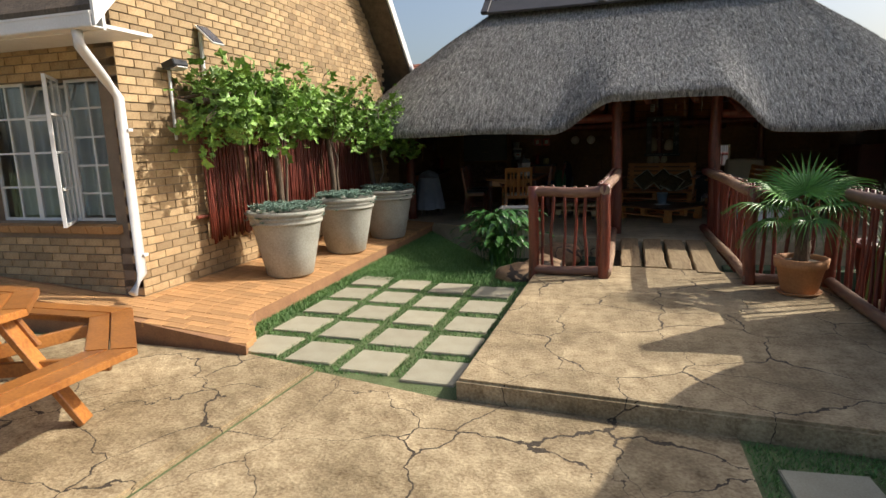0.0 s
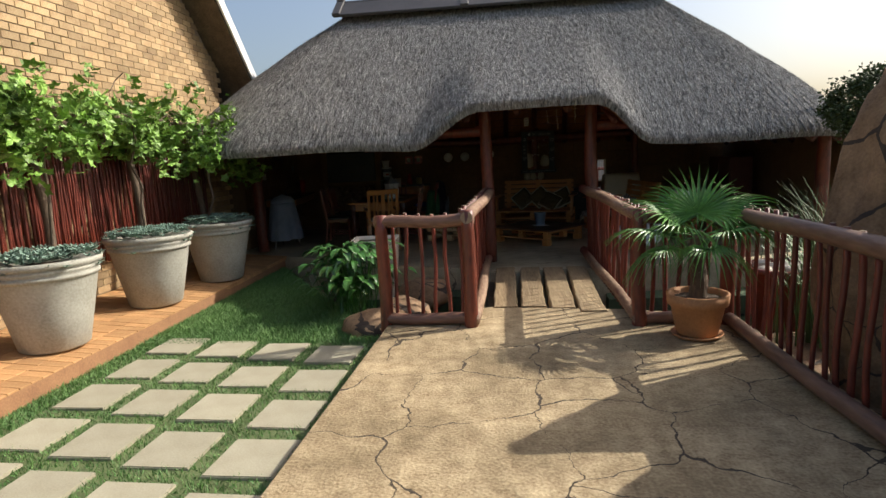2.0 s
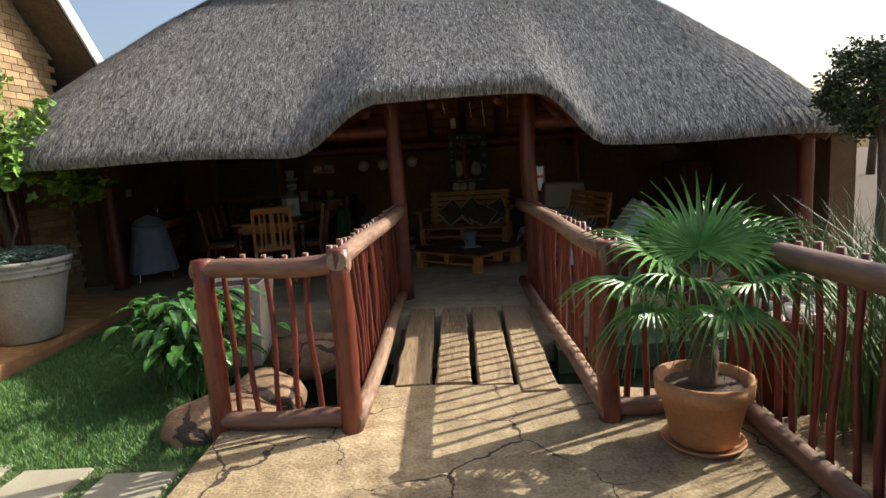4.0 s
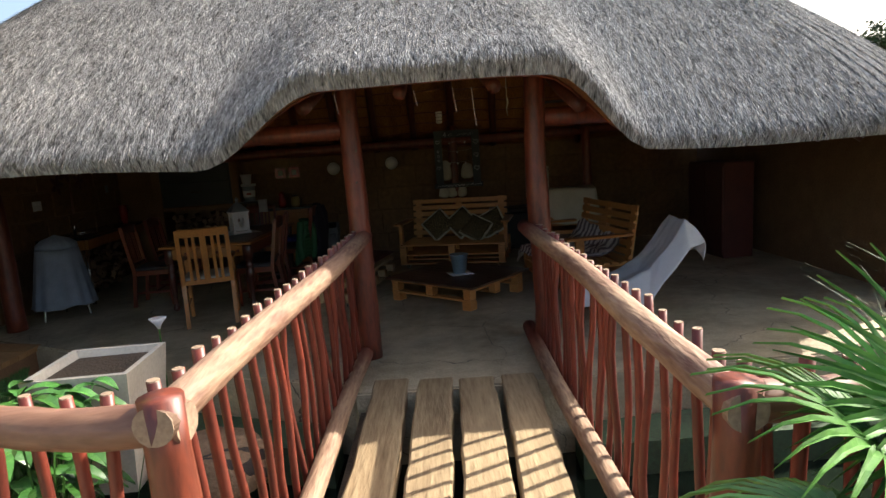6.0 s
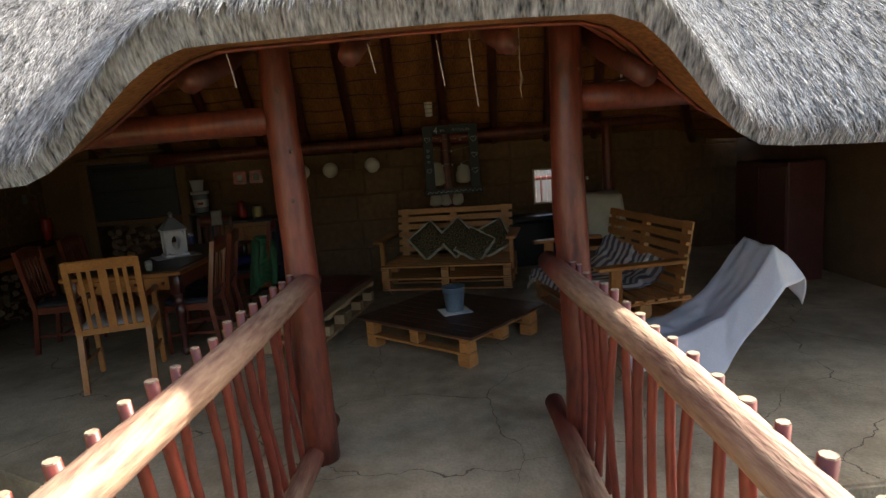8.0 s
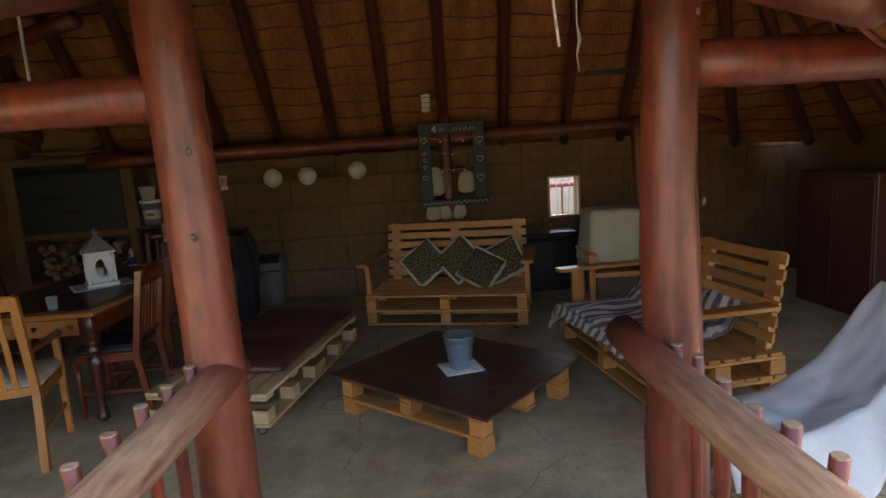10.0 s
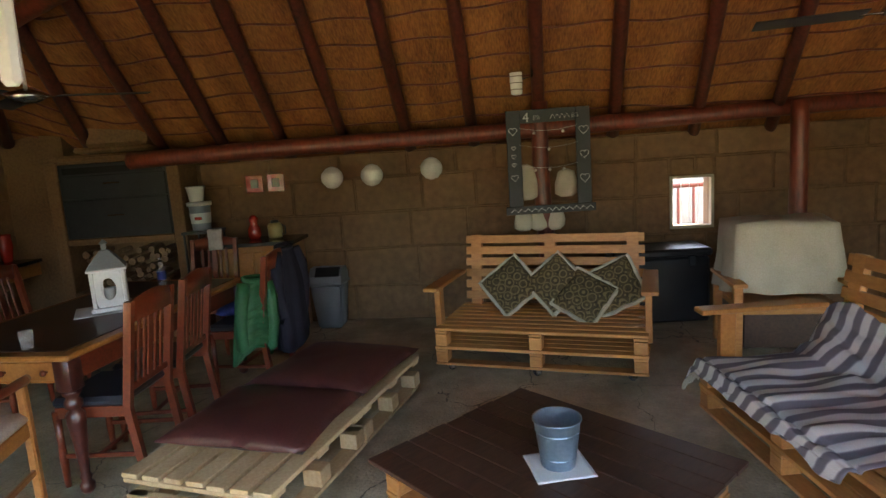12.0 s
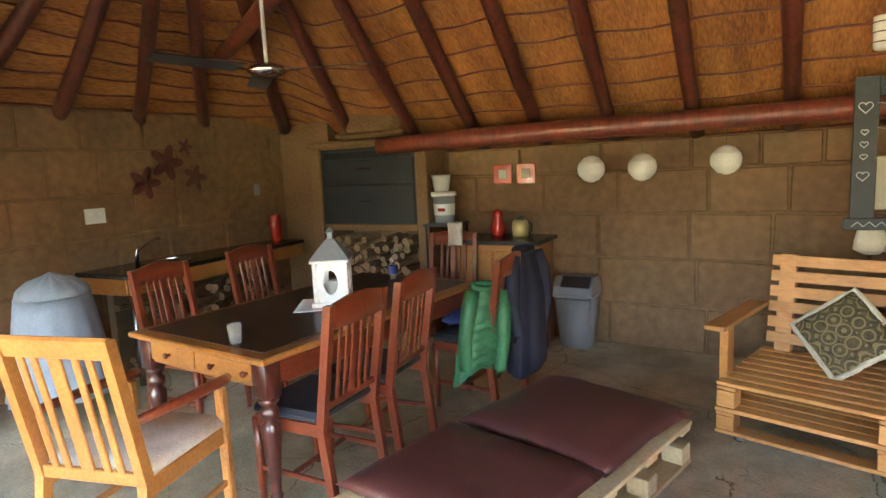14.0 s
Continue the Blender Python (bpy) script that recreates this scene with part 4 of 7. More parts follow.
for i in range(1, 5):
    part("bar", tube(bmesh.new(), [(WIN[0] + 0.078 * i, WY + 0.2, WIN[2]), (WIN[0] + 0.078 * i, WY + 0.2, WIN[3])], 0.003, 6), "white", win2, "thin white bar")
# sunlit wall behind the small window
struct("wall_garden", bx((3.2, 18.6, 0.8), (5.0, 0.2, 2.2), None, 0), "cement", "pale sunlit garden wall behind the shelter", "wall")
gr = base("garden_rail", "red pole railing seen through the small window", "fence")
for i in range(24):
    part("stake", tube(bmesh.new(), [(1.4 + i * 0.22, 17.9, -0.16), (1.4 + i * 0.22, 17.9, 0.95)], 0.02, 6), "stake", gr)
part("handrail", log((1.3, 17.9, 0.95), (6.8, 17.9, 0.95), 0.04), "pole", gr)


# ---- bridge and railings ----
bridge = base("footbridge", "footbridge of four old grey sleepers over the pond", "bridge")
for i in range(4):
    w = 0.242
    cx0, cx1 = (-0.185, 0.095, 0.375, 0.64)[i], (-0.165, 0.15, 0.445, 0.745)[i]
    y0, y1 = (6.72, 6.72, 6.66, 6.5)[i], (8.74, 8.70, 8.67, 8.69)[i]
    bm = bmesh.new()
    nseg = 14
    rng = random.Random(i + 20)
    top = []
    for j in range(nseg + 1):
        t = j / nseg
        c = cx0 + (cx1 - cx0) * t
        y = y0 + (y1 - y0) * t
        l, rr = c - w / 2 + rng.uniform(-0.008, 0.008), c + w / 2 + rng.uniform(-0.008, 0.008)
        z = 0.012 + rng.uniform(-0.003, 0.003)
        top.append([bm.verts.new((l, y, z - 0.12)), bm.verts.new((l, y, z - 0.01)), bm.verts.new((l + 0.012, y, z)), bm.verts.new((rr - 0.012, y, z)), bm.verts.new((rr, y, z - 0.01)), bm.verts.new((rr, y, z - 0.12))])
    for j in range(nseg):
        for k in range(6):
            bm.faces.new((top[j][k], top[j][(k + 1) % 6], top[j + 1][(k + 1) % 6], top[j + 1][k]))
    bm.faces.new(top[0]); bm.faces.new(top[-1][::-1])
    bmesh.ops.recalc_face_normals(bm, faces=bm.faces)
    part("plank", bm, "sleeper", bridge, "weathered plank with open grain")
for x in (-0.3, 0.75):
    part("bearer", bx((x, 7.5, -0.24), (0.16, 2.3, 0.2)), "bark", bridge)

RAIL = {}


def railing(name, p0, p1, label, zt=0.95, z1=None, low0=None, low1=None, *, side=1, n=None, posts=(True, True), over=0.06, mat_="rail", low=True, r=0.055):
    """A log rail and a low log with thin stakes nailed to one side."""
    p0, p1 = Vector((*p0, 0)), Vector((*p1, 0))
    d = (p1 - p0).normalized(); nrm = Vector((-d.y, d.x, 0)) * side
    z1 = zt if z1 is None else z1
    l0 = Vector((*(low0 or p0[:2]), 0.06)); l1 = Vector((*(low1 or p1[:2]), 0.06))
    rb = base(name, label, "railing")
    part("handrail", log(p0 + Vector((0, 0, zt)) - d * 0.05, p1 + Vector((0, 0, z1 + 0.01)) + d * 0.05, r, r * 1.05, 16, 14, 0.012), mat_, rb, "rounded log handrail", True)
    for q_, s_ in ((p0 + Vector((0, 0, zt)), -1), (p1 + Vector((0, 0, z1 + 0.01)), 1)):
        part("rail_end", tube(bmesh.new(), [q_ + d * s_ * 0.047, q_ + d * s_ * 0.054], r * 0.96, 14, 0.03), "cut", rb, "sawn end grain")
    if low:
        part("low_log", log(l0 - d * 0.04, l1 + d * 0.04, r * 0.95, r, 14, 12, 0.012), mat_, rb, "log lying along the foot", True)
    L = (p1 - p0).length
    n = n or int(L / 0.13)
    for i in range(n):
        t = (i + 0.7) / (n + 0.4)
        q = p0.lerp(p1, t) + nrm * (r + 0.012)
        ql = l0.lerp(l1, t) + nrm * (r + 0.012)
        rr = random.uniform(0.016, 0.021)
        zz = zt + (z1 - zt) * t + over + random.uniform(-0.015, 0.015)
        part("stake", log((ql.x, ql.y, -0.12), (q.x, q.y, zz), rr, rr, 8, 6, 0.014), "stake", rb, "", True)
        part("stake_end", lathe([(rr * 0.96, 0.0), (rr * 0.9, 0.004)], 8, None, (q.x, q.y, zz - 0.001)), "cut", rb)
    for k, on in enumerate(posts):
        if on:
            q = (p0, p1)[k]
            part("post", log((q.x, q.y, -0.2), (q.x, q.y, zt + 0.06), 0.062, 0.058, 14, 8, 0.006), "pole", rb, "thick round post", True)
    return rb


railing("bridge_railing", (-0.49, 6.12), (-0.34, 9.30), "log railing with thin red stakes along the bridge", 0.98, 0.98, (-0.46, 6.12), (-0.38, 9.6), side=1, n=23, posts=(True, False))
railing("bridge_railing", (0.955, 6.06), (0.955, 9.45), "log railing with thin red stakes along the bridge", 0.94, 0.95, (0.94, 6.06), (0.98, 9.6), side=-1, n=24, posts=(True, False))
railing("corner_railing", (-1.28, 6.24), (-0.49, 6.14), "short log railing at the end of the slab", 0.95, side=1, n=6, posts=(True, False), mat_="railx")
railing("corner_railing", (1.0, 6.10), (1.62, 6.10), "short log railing behind the potted palm", 0.93, side=1, n=5, posts=(False, False), mat_="railx")
railing("side_railing", (1.67, 6.05), (1.63, 2.2), "dark log railing along the pond side of the slab", 0.95, side=1, n=26, posts=(True, True), mat_="raildark")

# ---- potted palm ----
PX, PY = 1.33, 5.74
palm = base("potted_palm", "small fan palm in a round terracotta pot with saucer", "plant", pose(PX, PY, 0.0))
part("saucer", lathe([(0.17, 0), (0.20, 0.03), (0.19, 0.03), (0.165, 0.012), (0, 0.012)], 32), "terracotta", palm, "", True)
part("pot", lathe([(0.135, 0.014), (0.155, 0.03), (0.205, 0.26), (0.228, 0.265), (0.235, 0.35), (0.215, 0.352), (0.205, 0.31), (0, 0.305)], 36), "terracotta", palm, "round terracotta pot", True)
part("soil", lathe([(0.203, 0.308), (0, 0.325)], 20), "soil", palm)
tr = tube(bmesh.new(), [(0, 0, 0.3), (0.01, 0.0, 0.45), (-0.01, 0.01, 0.6), (0, 0, 0.76), (0.0, 0, 0.84)], [0.07, 0.062, 0.06, 0.055, 0.03], 14, 0.12)
part("trunk", tr, "bark", palm, "rough fibrous trunk")
bm = bmesh.new()
rr = random.Random(4)
for i in range(260):
    a, z = rr.uniform(0, 6.28), rr.uniform(0.33, 0.82)
    p = Vector((0.055 * math.cos(a), 0.055 * math.sin(a), z))
    q = p + Vector((math.cos(a) * rr.uniform(0.01, 0.05), math.sin(a) * rr.uniform(0.01, 0.05), rr.uniform(-0.05, 0.06)))
    s = Vector((-math.sin(a), math.cos(a), 0)) * 0.004
    bm.faces.new([bm.verts.new(p - s), bm.verts.new(p + s), bm.verts.new(q)])
o = part("fibres", bm, "bark", palm); tagged(o, "", "", "", "stuff")


def fan(parent, az, el, stem, rad, droop, seed):
    """A fan leaf: a stem and folded fingers."""
    r = random.Random(seed)
    d = Vector((math.cos(az) * math.cos(el), math.sin(az) * math.cos(el), math.sin(el)))
    p0 = Vector((0, 0, 0.8)); p1 = p0 + d * stem - Vector((0, 0, droop * 0.3 * stem))
    f = base_leaf = part("frond", tube(bmesh.new(), [p0, p0.lerp(p1, 0.5) + Vector((0, 0, 0.02)), p1], [0.007, 0.006, 0.005], 6), "palm", parent, "", True)
    side = d.cross(Vector((0, 0, 1))).normalized()
    up = side.cross(d).normalized()
    bm = bmesh.new()
    nf = 26
    for i in range(nf):
        a = (i / (nf - 1) - 0.5) * radians(250)
        dr = (d * math.cos(a) + side * math.sin(a)).normalized()
        L = rad * (1 - 0.25 * abs(a) / 2.2) * r.uniform(0.93, 1.05)
        t = dr.cross(up).normalized() * (0.017 * rad / 0.4)
        prev = None
        for j in range(6):
            u = j / 5
            w = (0.25 + 1.5 * u) if u < 0.35 else max(0.03, 0.72 * (1 - (u - 0.35) / 0.66))
            c = p1 + dr * (L * u) - Vector((0, 0, 1)) * (droop * L * u * u * u) + up * (0.03 * math.sin(u * 3))
            row = [bm.verts.new(c - t * w + up * 0.004), bm.verts.new(c - up * 0.004), bm.verts.new(c + t * w + up * 0.004)]
            if prev:
                bm.faces.new((prev[0], prev[1], row[1], row[0])); bm.faces.new((prev[1], prev[2], row[2], row[1]))
            prev = row
    part("fan_blade", bm, "palm", f)


for k, (az, el, st, rad, dr) in enumerate([(1.4, 1.05, 0.20, 0.46, 0.05), (2.7, 0.6, 0.26, 0.44, 0.25), (0.4, 0.6, 0.28, 0.44, 0.25), (3.3, 0.2, 0.34, 0.42, 0.35), (-0.2, 0.3, 0.34, 0.42, 0.35), (-2.4, 0.35, 0.26, 0.38, 0.4), (2.0, 0.8, 0.24, 0.42, 0.2), (-0.9, 0.3, 0.26, 0.36, 0.5), (-1.6, -0.1, 0.24, 0.36, 0.6), (-3.0, -0.2, 0.26, 0.34, 0.6), (0.9, 0.9, 0.24, 0.44, 0.3)]):
    fan(palm, az, el, st, rad, dr, k)

# ---- right side: rock pillar, bush and reeds ----
bm = bmesh.new()
bmesh.ops.create_icosphere(bm, subdivisions=5, radius=1)
for v in bm.verts:
    c = v.co.copy()
    z = c.z
    wdt = 0.53 - 0.26 * max(0, z) ** 1.3
    v.co = Vector((c.x * wdt, c.y * wdt * 0.95, (z * 1.45 + 0.8)))
    v.co += v.normal * (0.06 * noise.noise(c * 2.2) + 0.03 * noise.noise(c * 7))
thing("rock_pillar", bm, "rock", "tall rounded brown boulder beside the railing", "rock", True, m=pose(2.42, 5.0, 0.0))
# mostly unseen bank, added and sized to throw shadow on the slab
bm = bmesh.new()
bmesh.ops.create_icosphere(bm, subdivisions=4, radius=1)
for v in bm.verts:
    c = v.co.copy()
    v.co = Vector((c.x * 0.5, c.y * 1.9, c.z * 1.78 + 0.75)) + v.normal * 0.07 * noise.noise(c * 2.5)
thing("boulder", bm, "rock", "long brown boulder bank beside the slab, added mostly unseen to shade it", "rock", True, m=pose(2.62, 3.1, 0.0))


def blades(name, c, n, h, spread, material, label, cat, seed, width=0.012):
    r = random.Random(seed)
    vs, fs = [], []
    for i in range(n):
        a = r.uniform(0, 6.28); p = Vector(c) + Vector((r.gauss(0, spread * 0.35), r.gauss(0, spread * 0.35), 0))
        hh = h * r.uniform(0.5, 1.1); lean = r.uniform(0.05, 0.7) * hh
        d = Vector((math.cos(a), math.sin(a), 0)); s = Vector((-d.y, d.x, 0)) * width
        prev = None
        for j in range(5):
            u = j / 4
            q = p + d * lean * u * u + Vector((0, 0, hh * (u - 0.25 * u * u)))
            w = max(0.05, 1 - u)
            b = len(vs)
            vs += [tuple(q - s * w), tuple(q + s * w)]
            if prev is not None:
                fs.append((prev, prev + 1, b + 1, b))
            prev = b
    o = new(name, soup(name, vs, fs, material))
    return tagged(o, label, cat, "", "")


blades("reed_clump", (3.1, 7.2, -0.2), 420, 1.6, 0.55, "reed", "tall clump of thin green reeds by the pond", "plant", 3, 0.007)
blades("reed_clump", (2.55, 6.05, -0.2), 260, 1.7, 0.5, "reed", "tall clump of thin green reeds by the pond", "plant", 4, 0.012)


def shrub(name, x, y, z, r0, n, label, seed):
    s = base(name, label, "bush", pose(x, y, 0))
    part("trunk", tube(bmesh.new(), [(0, 0, -0.2), (0.03, 0, z * 0.5), (0, 0.02, z)], [0.05, 0.04, 0.03], 8), "bark", s)
    rg = random.Random(seed)
    for i in range(5):
        a = i * 1.26
        part("limb", tube(bmesh.new(), [(0, 0, z * 0.75), (0.4 * r0 * math.cos(a), 0.4 * r0 * math.sin(a), z + 0.1 * r0)], [0.02, 0.01], 6), "bark", s)
    cs = []
    for i in range(60):
        v = Vector((rg.gauss(0, 1), rg.gauss(0, 1), rg.gauss(0, 1))).normalized() * r0 * 0.85
        cs.append((v.x, v.y, z + v.z * 0.85, 0.14 * r0 * 2, 0.14 * r0 * 2, 0.12 * r0 * 2, 1))
    o = new("crown", leaf_cloud("crown", cs, n, 0.026, "bush", seed, 3)); o.parent = s; tagged(o, "", "", "", "stuff")


shrub("clipped_bush", 3.88, 8.05, 1.84, 0.44, 9000, "clipped round dark green bush", 5)
# dark red tub with stones and small white flowers on the far side of the pond railing
rt = base("red_tub", "dark red tub of pale stones and white flowers by the pond", "planter", pose(2.55, 6.95, -0.4))
part("tub", lathe([(0.24, 0), (0.27, 0.03), (0.34, 0.45), (0.37, 0.64), (0.39, 0.65), (0.39, 0.70), (0.36, 0.70), (0.34, 0.64), (0, 0.63)], 28), "stake", rt, "", True)
rt_ = random.Random(8)
for i in range(9):
    a, d = i * 0.7, 0.10 + 0.16 * (i % 2)
    bm = bmesh.new(); bmesh.ops.create_icosphere(bm, subdivisions=2, radius=1)
    for v in bm.verts:
        c = v.co.copy(); v.co = Vector((c.x * 0.09, c.y * 0.075, c.z * 0.055)) * (1 + 0.2 * noise.noise(c * 2 + Vector((i, 0, 0))))
    part("stone", bm, "trough", rt, "", True).matrix_basis = pose(d * math.cos(a), d * math.sin(a), 0.67, 0, 0, i * 50)
for i in range(5):
    a = rt_.uniform(0, 6.28)
    part("white_flower", lathe([(0.006, 0), (0.015, 0.012), (0.035, 0.02), (0.0, 0.012)], 8, None, (0.27 * math.cos(a), 0.27 * math.sin(a), 0.72)), "cloth", rt, "small white flower", True)
    part("flower_stem", tube(bmesh.new(), [(0.27 * math.cos(a), 0.27 * math.sin(a), 0.62), (0.27 * math.cos(a), 0.27 * math.sin(a), 0.722)], 0.004, 5), "lily", rt)

# tall dark spiky stems and a far tree above the shelter's corner
sk_ = base("spiky_stems", "tall dark knobbly euphorbia stems behind the clipped bush", "plant", pose(4.95, 9.45, -0.15))
rs_ = random.Random(31)
for i, (dx, dy, h) in enumerate(((0, 0, 3.45), (0.22, 0.05, 3.25), (0.34, -0.05, 3.4), (0.12, 0.1, 2.9))):
    part("stem", tube(bmesh.new(), [(dx + rs_.uniform(-0.02, 0.02), dy, h * k / 14) for k in range(15)], [0.035 - 0.0015 * k for k in range(15)], 8, 0.2), "bush", sk_)
    bm = bmesh.new()
    for k in range(90):
        z, a = h * (0.35 + 0.66 * k / 90), rs_.uniform(0, 6.28)
        p = Vector((dx + 0.02 * math.cos(a), dy + 0.02 * math.sin(a), z)); q = p + Vector((0.07 * math.cos(a), 0.07 * math.sin(a), rs_.uniform(0.0, 0.05)))
        t_ = Vector((-math.sin(a), math.cos(a), 0)) * 0.012
        bm.faces.new([bm.verts.new(p - t_), bm.verts.new(p + t_), bm.verts.new(q)])
    tagged(part("spines", bm, "bush", sk_), "", "", "", "stuff")
ft = base("far_tree", "leafy tree standing far behind the shelter", "tree", pose(17.6, 27.0, -0.2))
part("trunk", tube(bmesh.new(), [(0, 0, 0), (0.1, 0, 2.0), (0, 0.1, 4.0)], [0.16, 0.13, 0.08], 10, 0.05), "bark", ft, "", True)
for i in range(7):
    a = i * 0.9
    part("limb", tube(bmesh.new(), [(0, 0.05, 2.8 + 0.15 * i), (0.8 * math.cos(a), 0.8 * math.sin(a), 4.0 + 0.12 * i), (1.3 * math.cos(a), 1.3 * math.sin(a), 4.5 + 0.1 * i)], [0.05, 0.03, 0.012], 6), "bark", ft)
cs = []
for i in range(70):
    v = Vector((rs_.gauss(0, 1), rs_.gauss(0, 1), rs_.gauss(0, 1))).normalized() * rs_.uniform(0.6, 1.5)
    cs.append((v.x, v.y, 4.6 + v.z * 0.6, 0.3, 0.3, 0.22, 1))
tagged(new("crown", leaf_cloud("crown", cs, 5000, 0.09, "bush", 41, 3)), "", "", "", "stuff").parent = ft
# broad-leaved plant by the pond and its cream trough
plant = base("broad_leaf_plant", "clump of broad glossy green leaves on the pond edge", "plant", pose(-1.86, 7.28, -0.15))
r = random.Random(9)
vs, fs = [], []
for i in range(230):
    a = r.uniform(0, 6.28); d = Vector((math.cos(a), math.sin(a), 0)); s = Vector((-d.y, d.x, 0))
    p = Vector((r.gauss(0, 0.12), r.gauss(0, 0.12), 0)); h = r.uniform(0.25, 0.75); out = r.uniform(0.08, 0.42)
    L = r.uniform(0.16, 0.26); w = r.uniform(0.03, 0.05)
    q = p + d * out * 0.7 + Vector((0, 0, h))
    b = len(vs)
    vs += [tuple(p - s * 0.004), tuple(p + s * 0.004), tuple(q + s * 0.004), tuple(q - s * 0.004)]
    fs.append((b, b + 1, b + 2, b + 3))
    prev = None
    for j in range(6):
        u = j / 5
        ww = w * math.sin(math.pi * min(0.98, u * 0.92 + 0.06)) ** 0.8
        c = q + d * L * u * 0.85 + Vector((0, 0, L * (0.45 * u - 0.75 * u * u)))
        k = len(vs)
        vs += [tuple(c - s * ww + Vector((0, 0, 0.01))), tuple(c), tuple(c + s * ww + Vector((0, 0, 0.01)))]
        if prev is not None:
            fs += [(prev, prev + 1, k + 1, k), (prev + 1, prev + 2, k + 2, k + 1)]
        prev = k
o = new("leaves", soup("leaves", vs, fs, "lily")); o.parent = plant; tagged(o, "", "", "", "stuff")
tg = base("flower_trough", "square cream concrete planter with dry soil", "planter", pose(-1.71, 7.88, -0.12, 0, 0, 4))
bm = bmesh.new()
w0, w1, hh = 0.20, 0.27, 0.70
ring = lambda w, z: [bm.verts.new((sx * w, sy * w, z)) for sx, sy in ((-1, -1), (1, -1), (1, 1), (-1, 1))]
rings = [ring(w0, 0), ring(w1, hh), ring(w1 - 0.03, hh), ring(w1 - 0.05, hh - 0.06)]
for i in range(3):
    for k in range(4):
        bm.faces.new((rings[i][k], rings[i][(k + 1) % 4], rings[i + 1][(k + 1) % 4], rings[i + 1][k]))
bm.faces.new(rings[0][::-1]); bm.faces.new(rings[3])
bmesh.ops.recalc_face_normals(bm, faces=bm.faces)
part("body", bm, "trough", tg)
part("soil", bx((0, 0, hh - 0.045), (0.43, 0.43, 0.02), None, 0, 0.004), "soil", tg)
for k, (fx, fy, fz) in enumerate(((0.33, 0.97, 0.79),)):
    part("white_flower", lathe([(0.008, 0), (0.02, 0.03), (0.055, 0.07), (0.0, 0.045)], 9, None, (fx, fy, fz)), "cloth", plant, "white arum flower", True)
    part("flower_stem", tube(bmesh.new(), [(fx, fy, fz), (fx + 0.02, fy - 0.04, 0.4), (fx - 0.03, fy - 0.1, 0.0)], 0.005, 5), "lily", plant)
for i, (x, y, sx, sy, sz) in enumerate(((-1.45, 6.6, 0.36, 0.32, 0.17), (-1.25, 6.95, 0.28, 0.3, 0.2), (-1.15, 7.9, 0.3, 0.34, 0.2))):
    bm = bmesh.new()
    bmesh.ops.create_icosphere(bm, subdivisions=3, radius=1)
    for v in bm.verts:
        c = v.co.copy(); v.co = Vector((c.x * sx, c.y * sy, c.z * sz)) * (1 + 0.15 * noise.noise(c * 2 + Vector((i, 0, 0))))
    thing("pond_stone", bm, "rock", "rounded pond edging stone", "rock", True, "pond stones", m=pose(x, y, -0.12, 0, 0, i * 40))

# neighbouring roofs
def tiled_roof(x, y, z, w, label):
    h = base("neighbour_house", label, "house", pose(x, y, 0))
    part("wall", bx((0, 2, (z - 1) / 2), (w, 4, z - 1)), "mortar", h)
    items = [Matrix.Translation((-w / 2 + 0.15 + 0.3 * i, 0.22 * j, z - 1 + 0.12 * j)) @ pose(0, 0, 0, 26) for i in range(int(w / 0.3)) for j in range(10)]
    joined_boxes("roof_tiles", items, (0.29, 0.3, 0.04), "rooftile", h, "red clay roof tiles")


tiled_roof(-10.5, 24, 4.9, 6, "neighbouring house with a red tiled roof")
tiled_roof(8.3, 21, 3.6, 1.8, "neighbouring house with a red tiled roof")


# ---- furniture under the thatch ----
outside = set(scene.objects)
def castor(parent, x, y):
    c = part("castor", lathe([(0.006, 0.012), (0.03, 0.0), (0.03, 0.0), (0.03, 0.024), (0.006, 0.024)], 18), "rubber", parent, "small swivel castor", True)
    c.matrix_basis = pose(x - 0.012, y, 0.031, 90, 0, 25)
    part("fork", bx((0.0, 0.012, 0.03), (0.035, 0.045, 0.05), None, 0.006), "steel", c, "bright steel fork")


def pallet(parent, w, d, z, boards=7, mat_="paleboard", x0=0.0, y0=0.0, gap=0.016, blocks3=3, h=0.145):
    """A pallet with its lower boards at z: boards run along x, bearers along y."""
    bw = (d - gap * (boards - 1)) / boards
    for i in range(boards):
        part("top_board", bx((x0, y0 - d / 2 + bw / 2 + i * (bw + gap), z + h - 0.011), (w + random.uniform(-0.012, 0.012), bw, 0.022), Euler((0, 0, random.uniform(-0.003, 0.003))).to_matrix(), 0.003), mat_, parent)
    for k in range(blocks3):
        x = x0 - w / 2 + 0.05 + (w - 0.1) * k / (blocks3 - 1)
        part("bearer", bx((x, y0, z + h - 0.034), (0.095, d - 0.01, 0.02), None, 0.003), mat_, parent)
        for j in range(3):
            y = y0 - d / 2 + 0.055 + (d - 0.11) * j / 2
            part("spacer_block", bx((x, y, z + 0.061), (0.09, 0.10, 0.078), None, 0.004), mat_, parent)
    for j in range(3):
        part("runner", bx((x0, y0 - d / 2 + 0.05 + (d - 0.1) * j / 2, z + 0.011), (w, 0.095, 0.02), None, 0.003), mat_, parent)


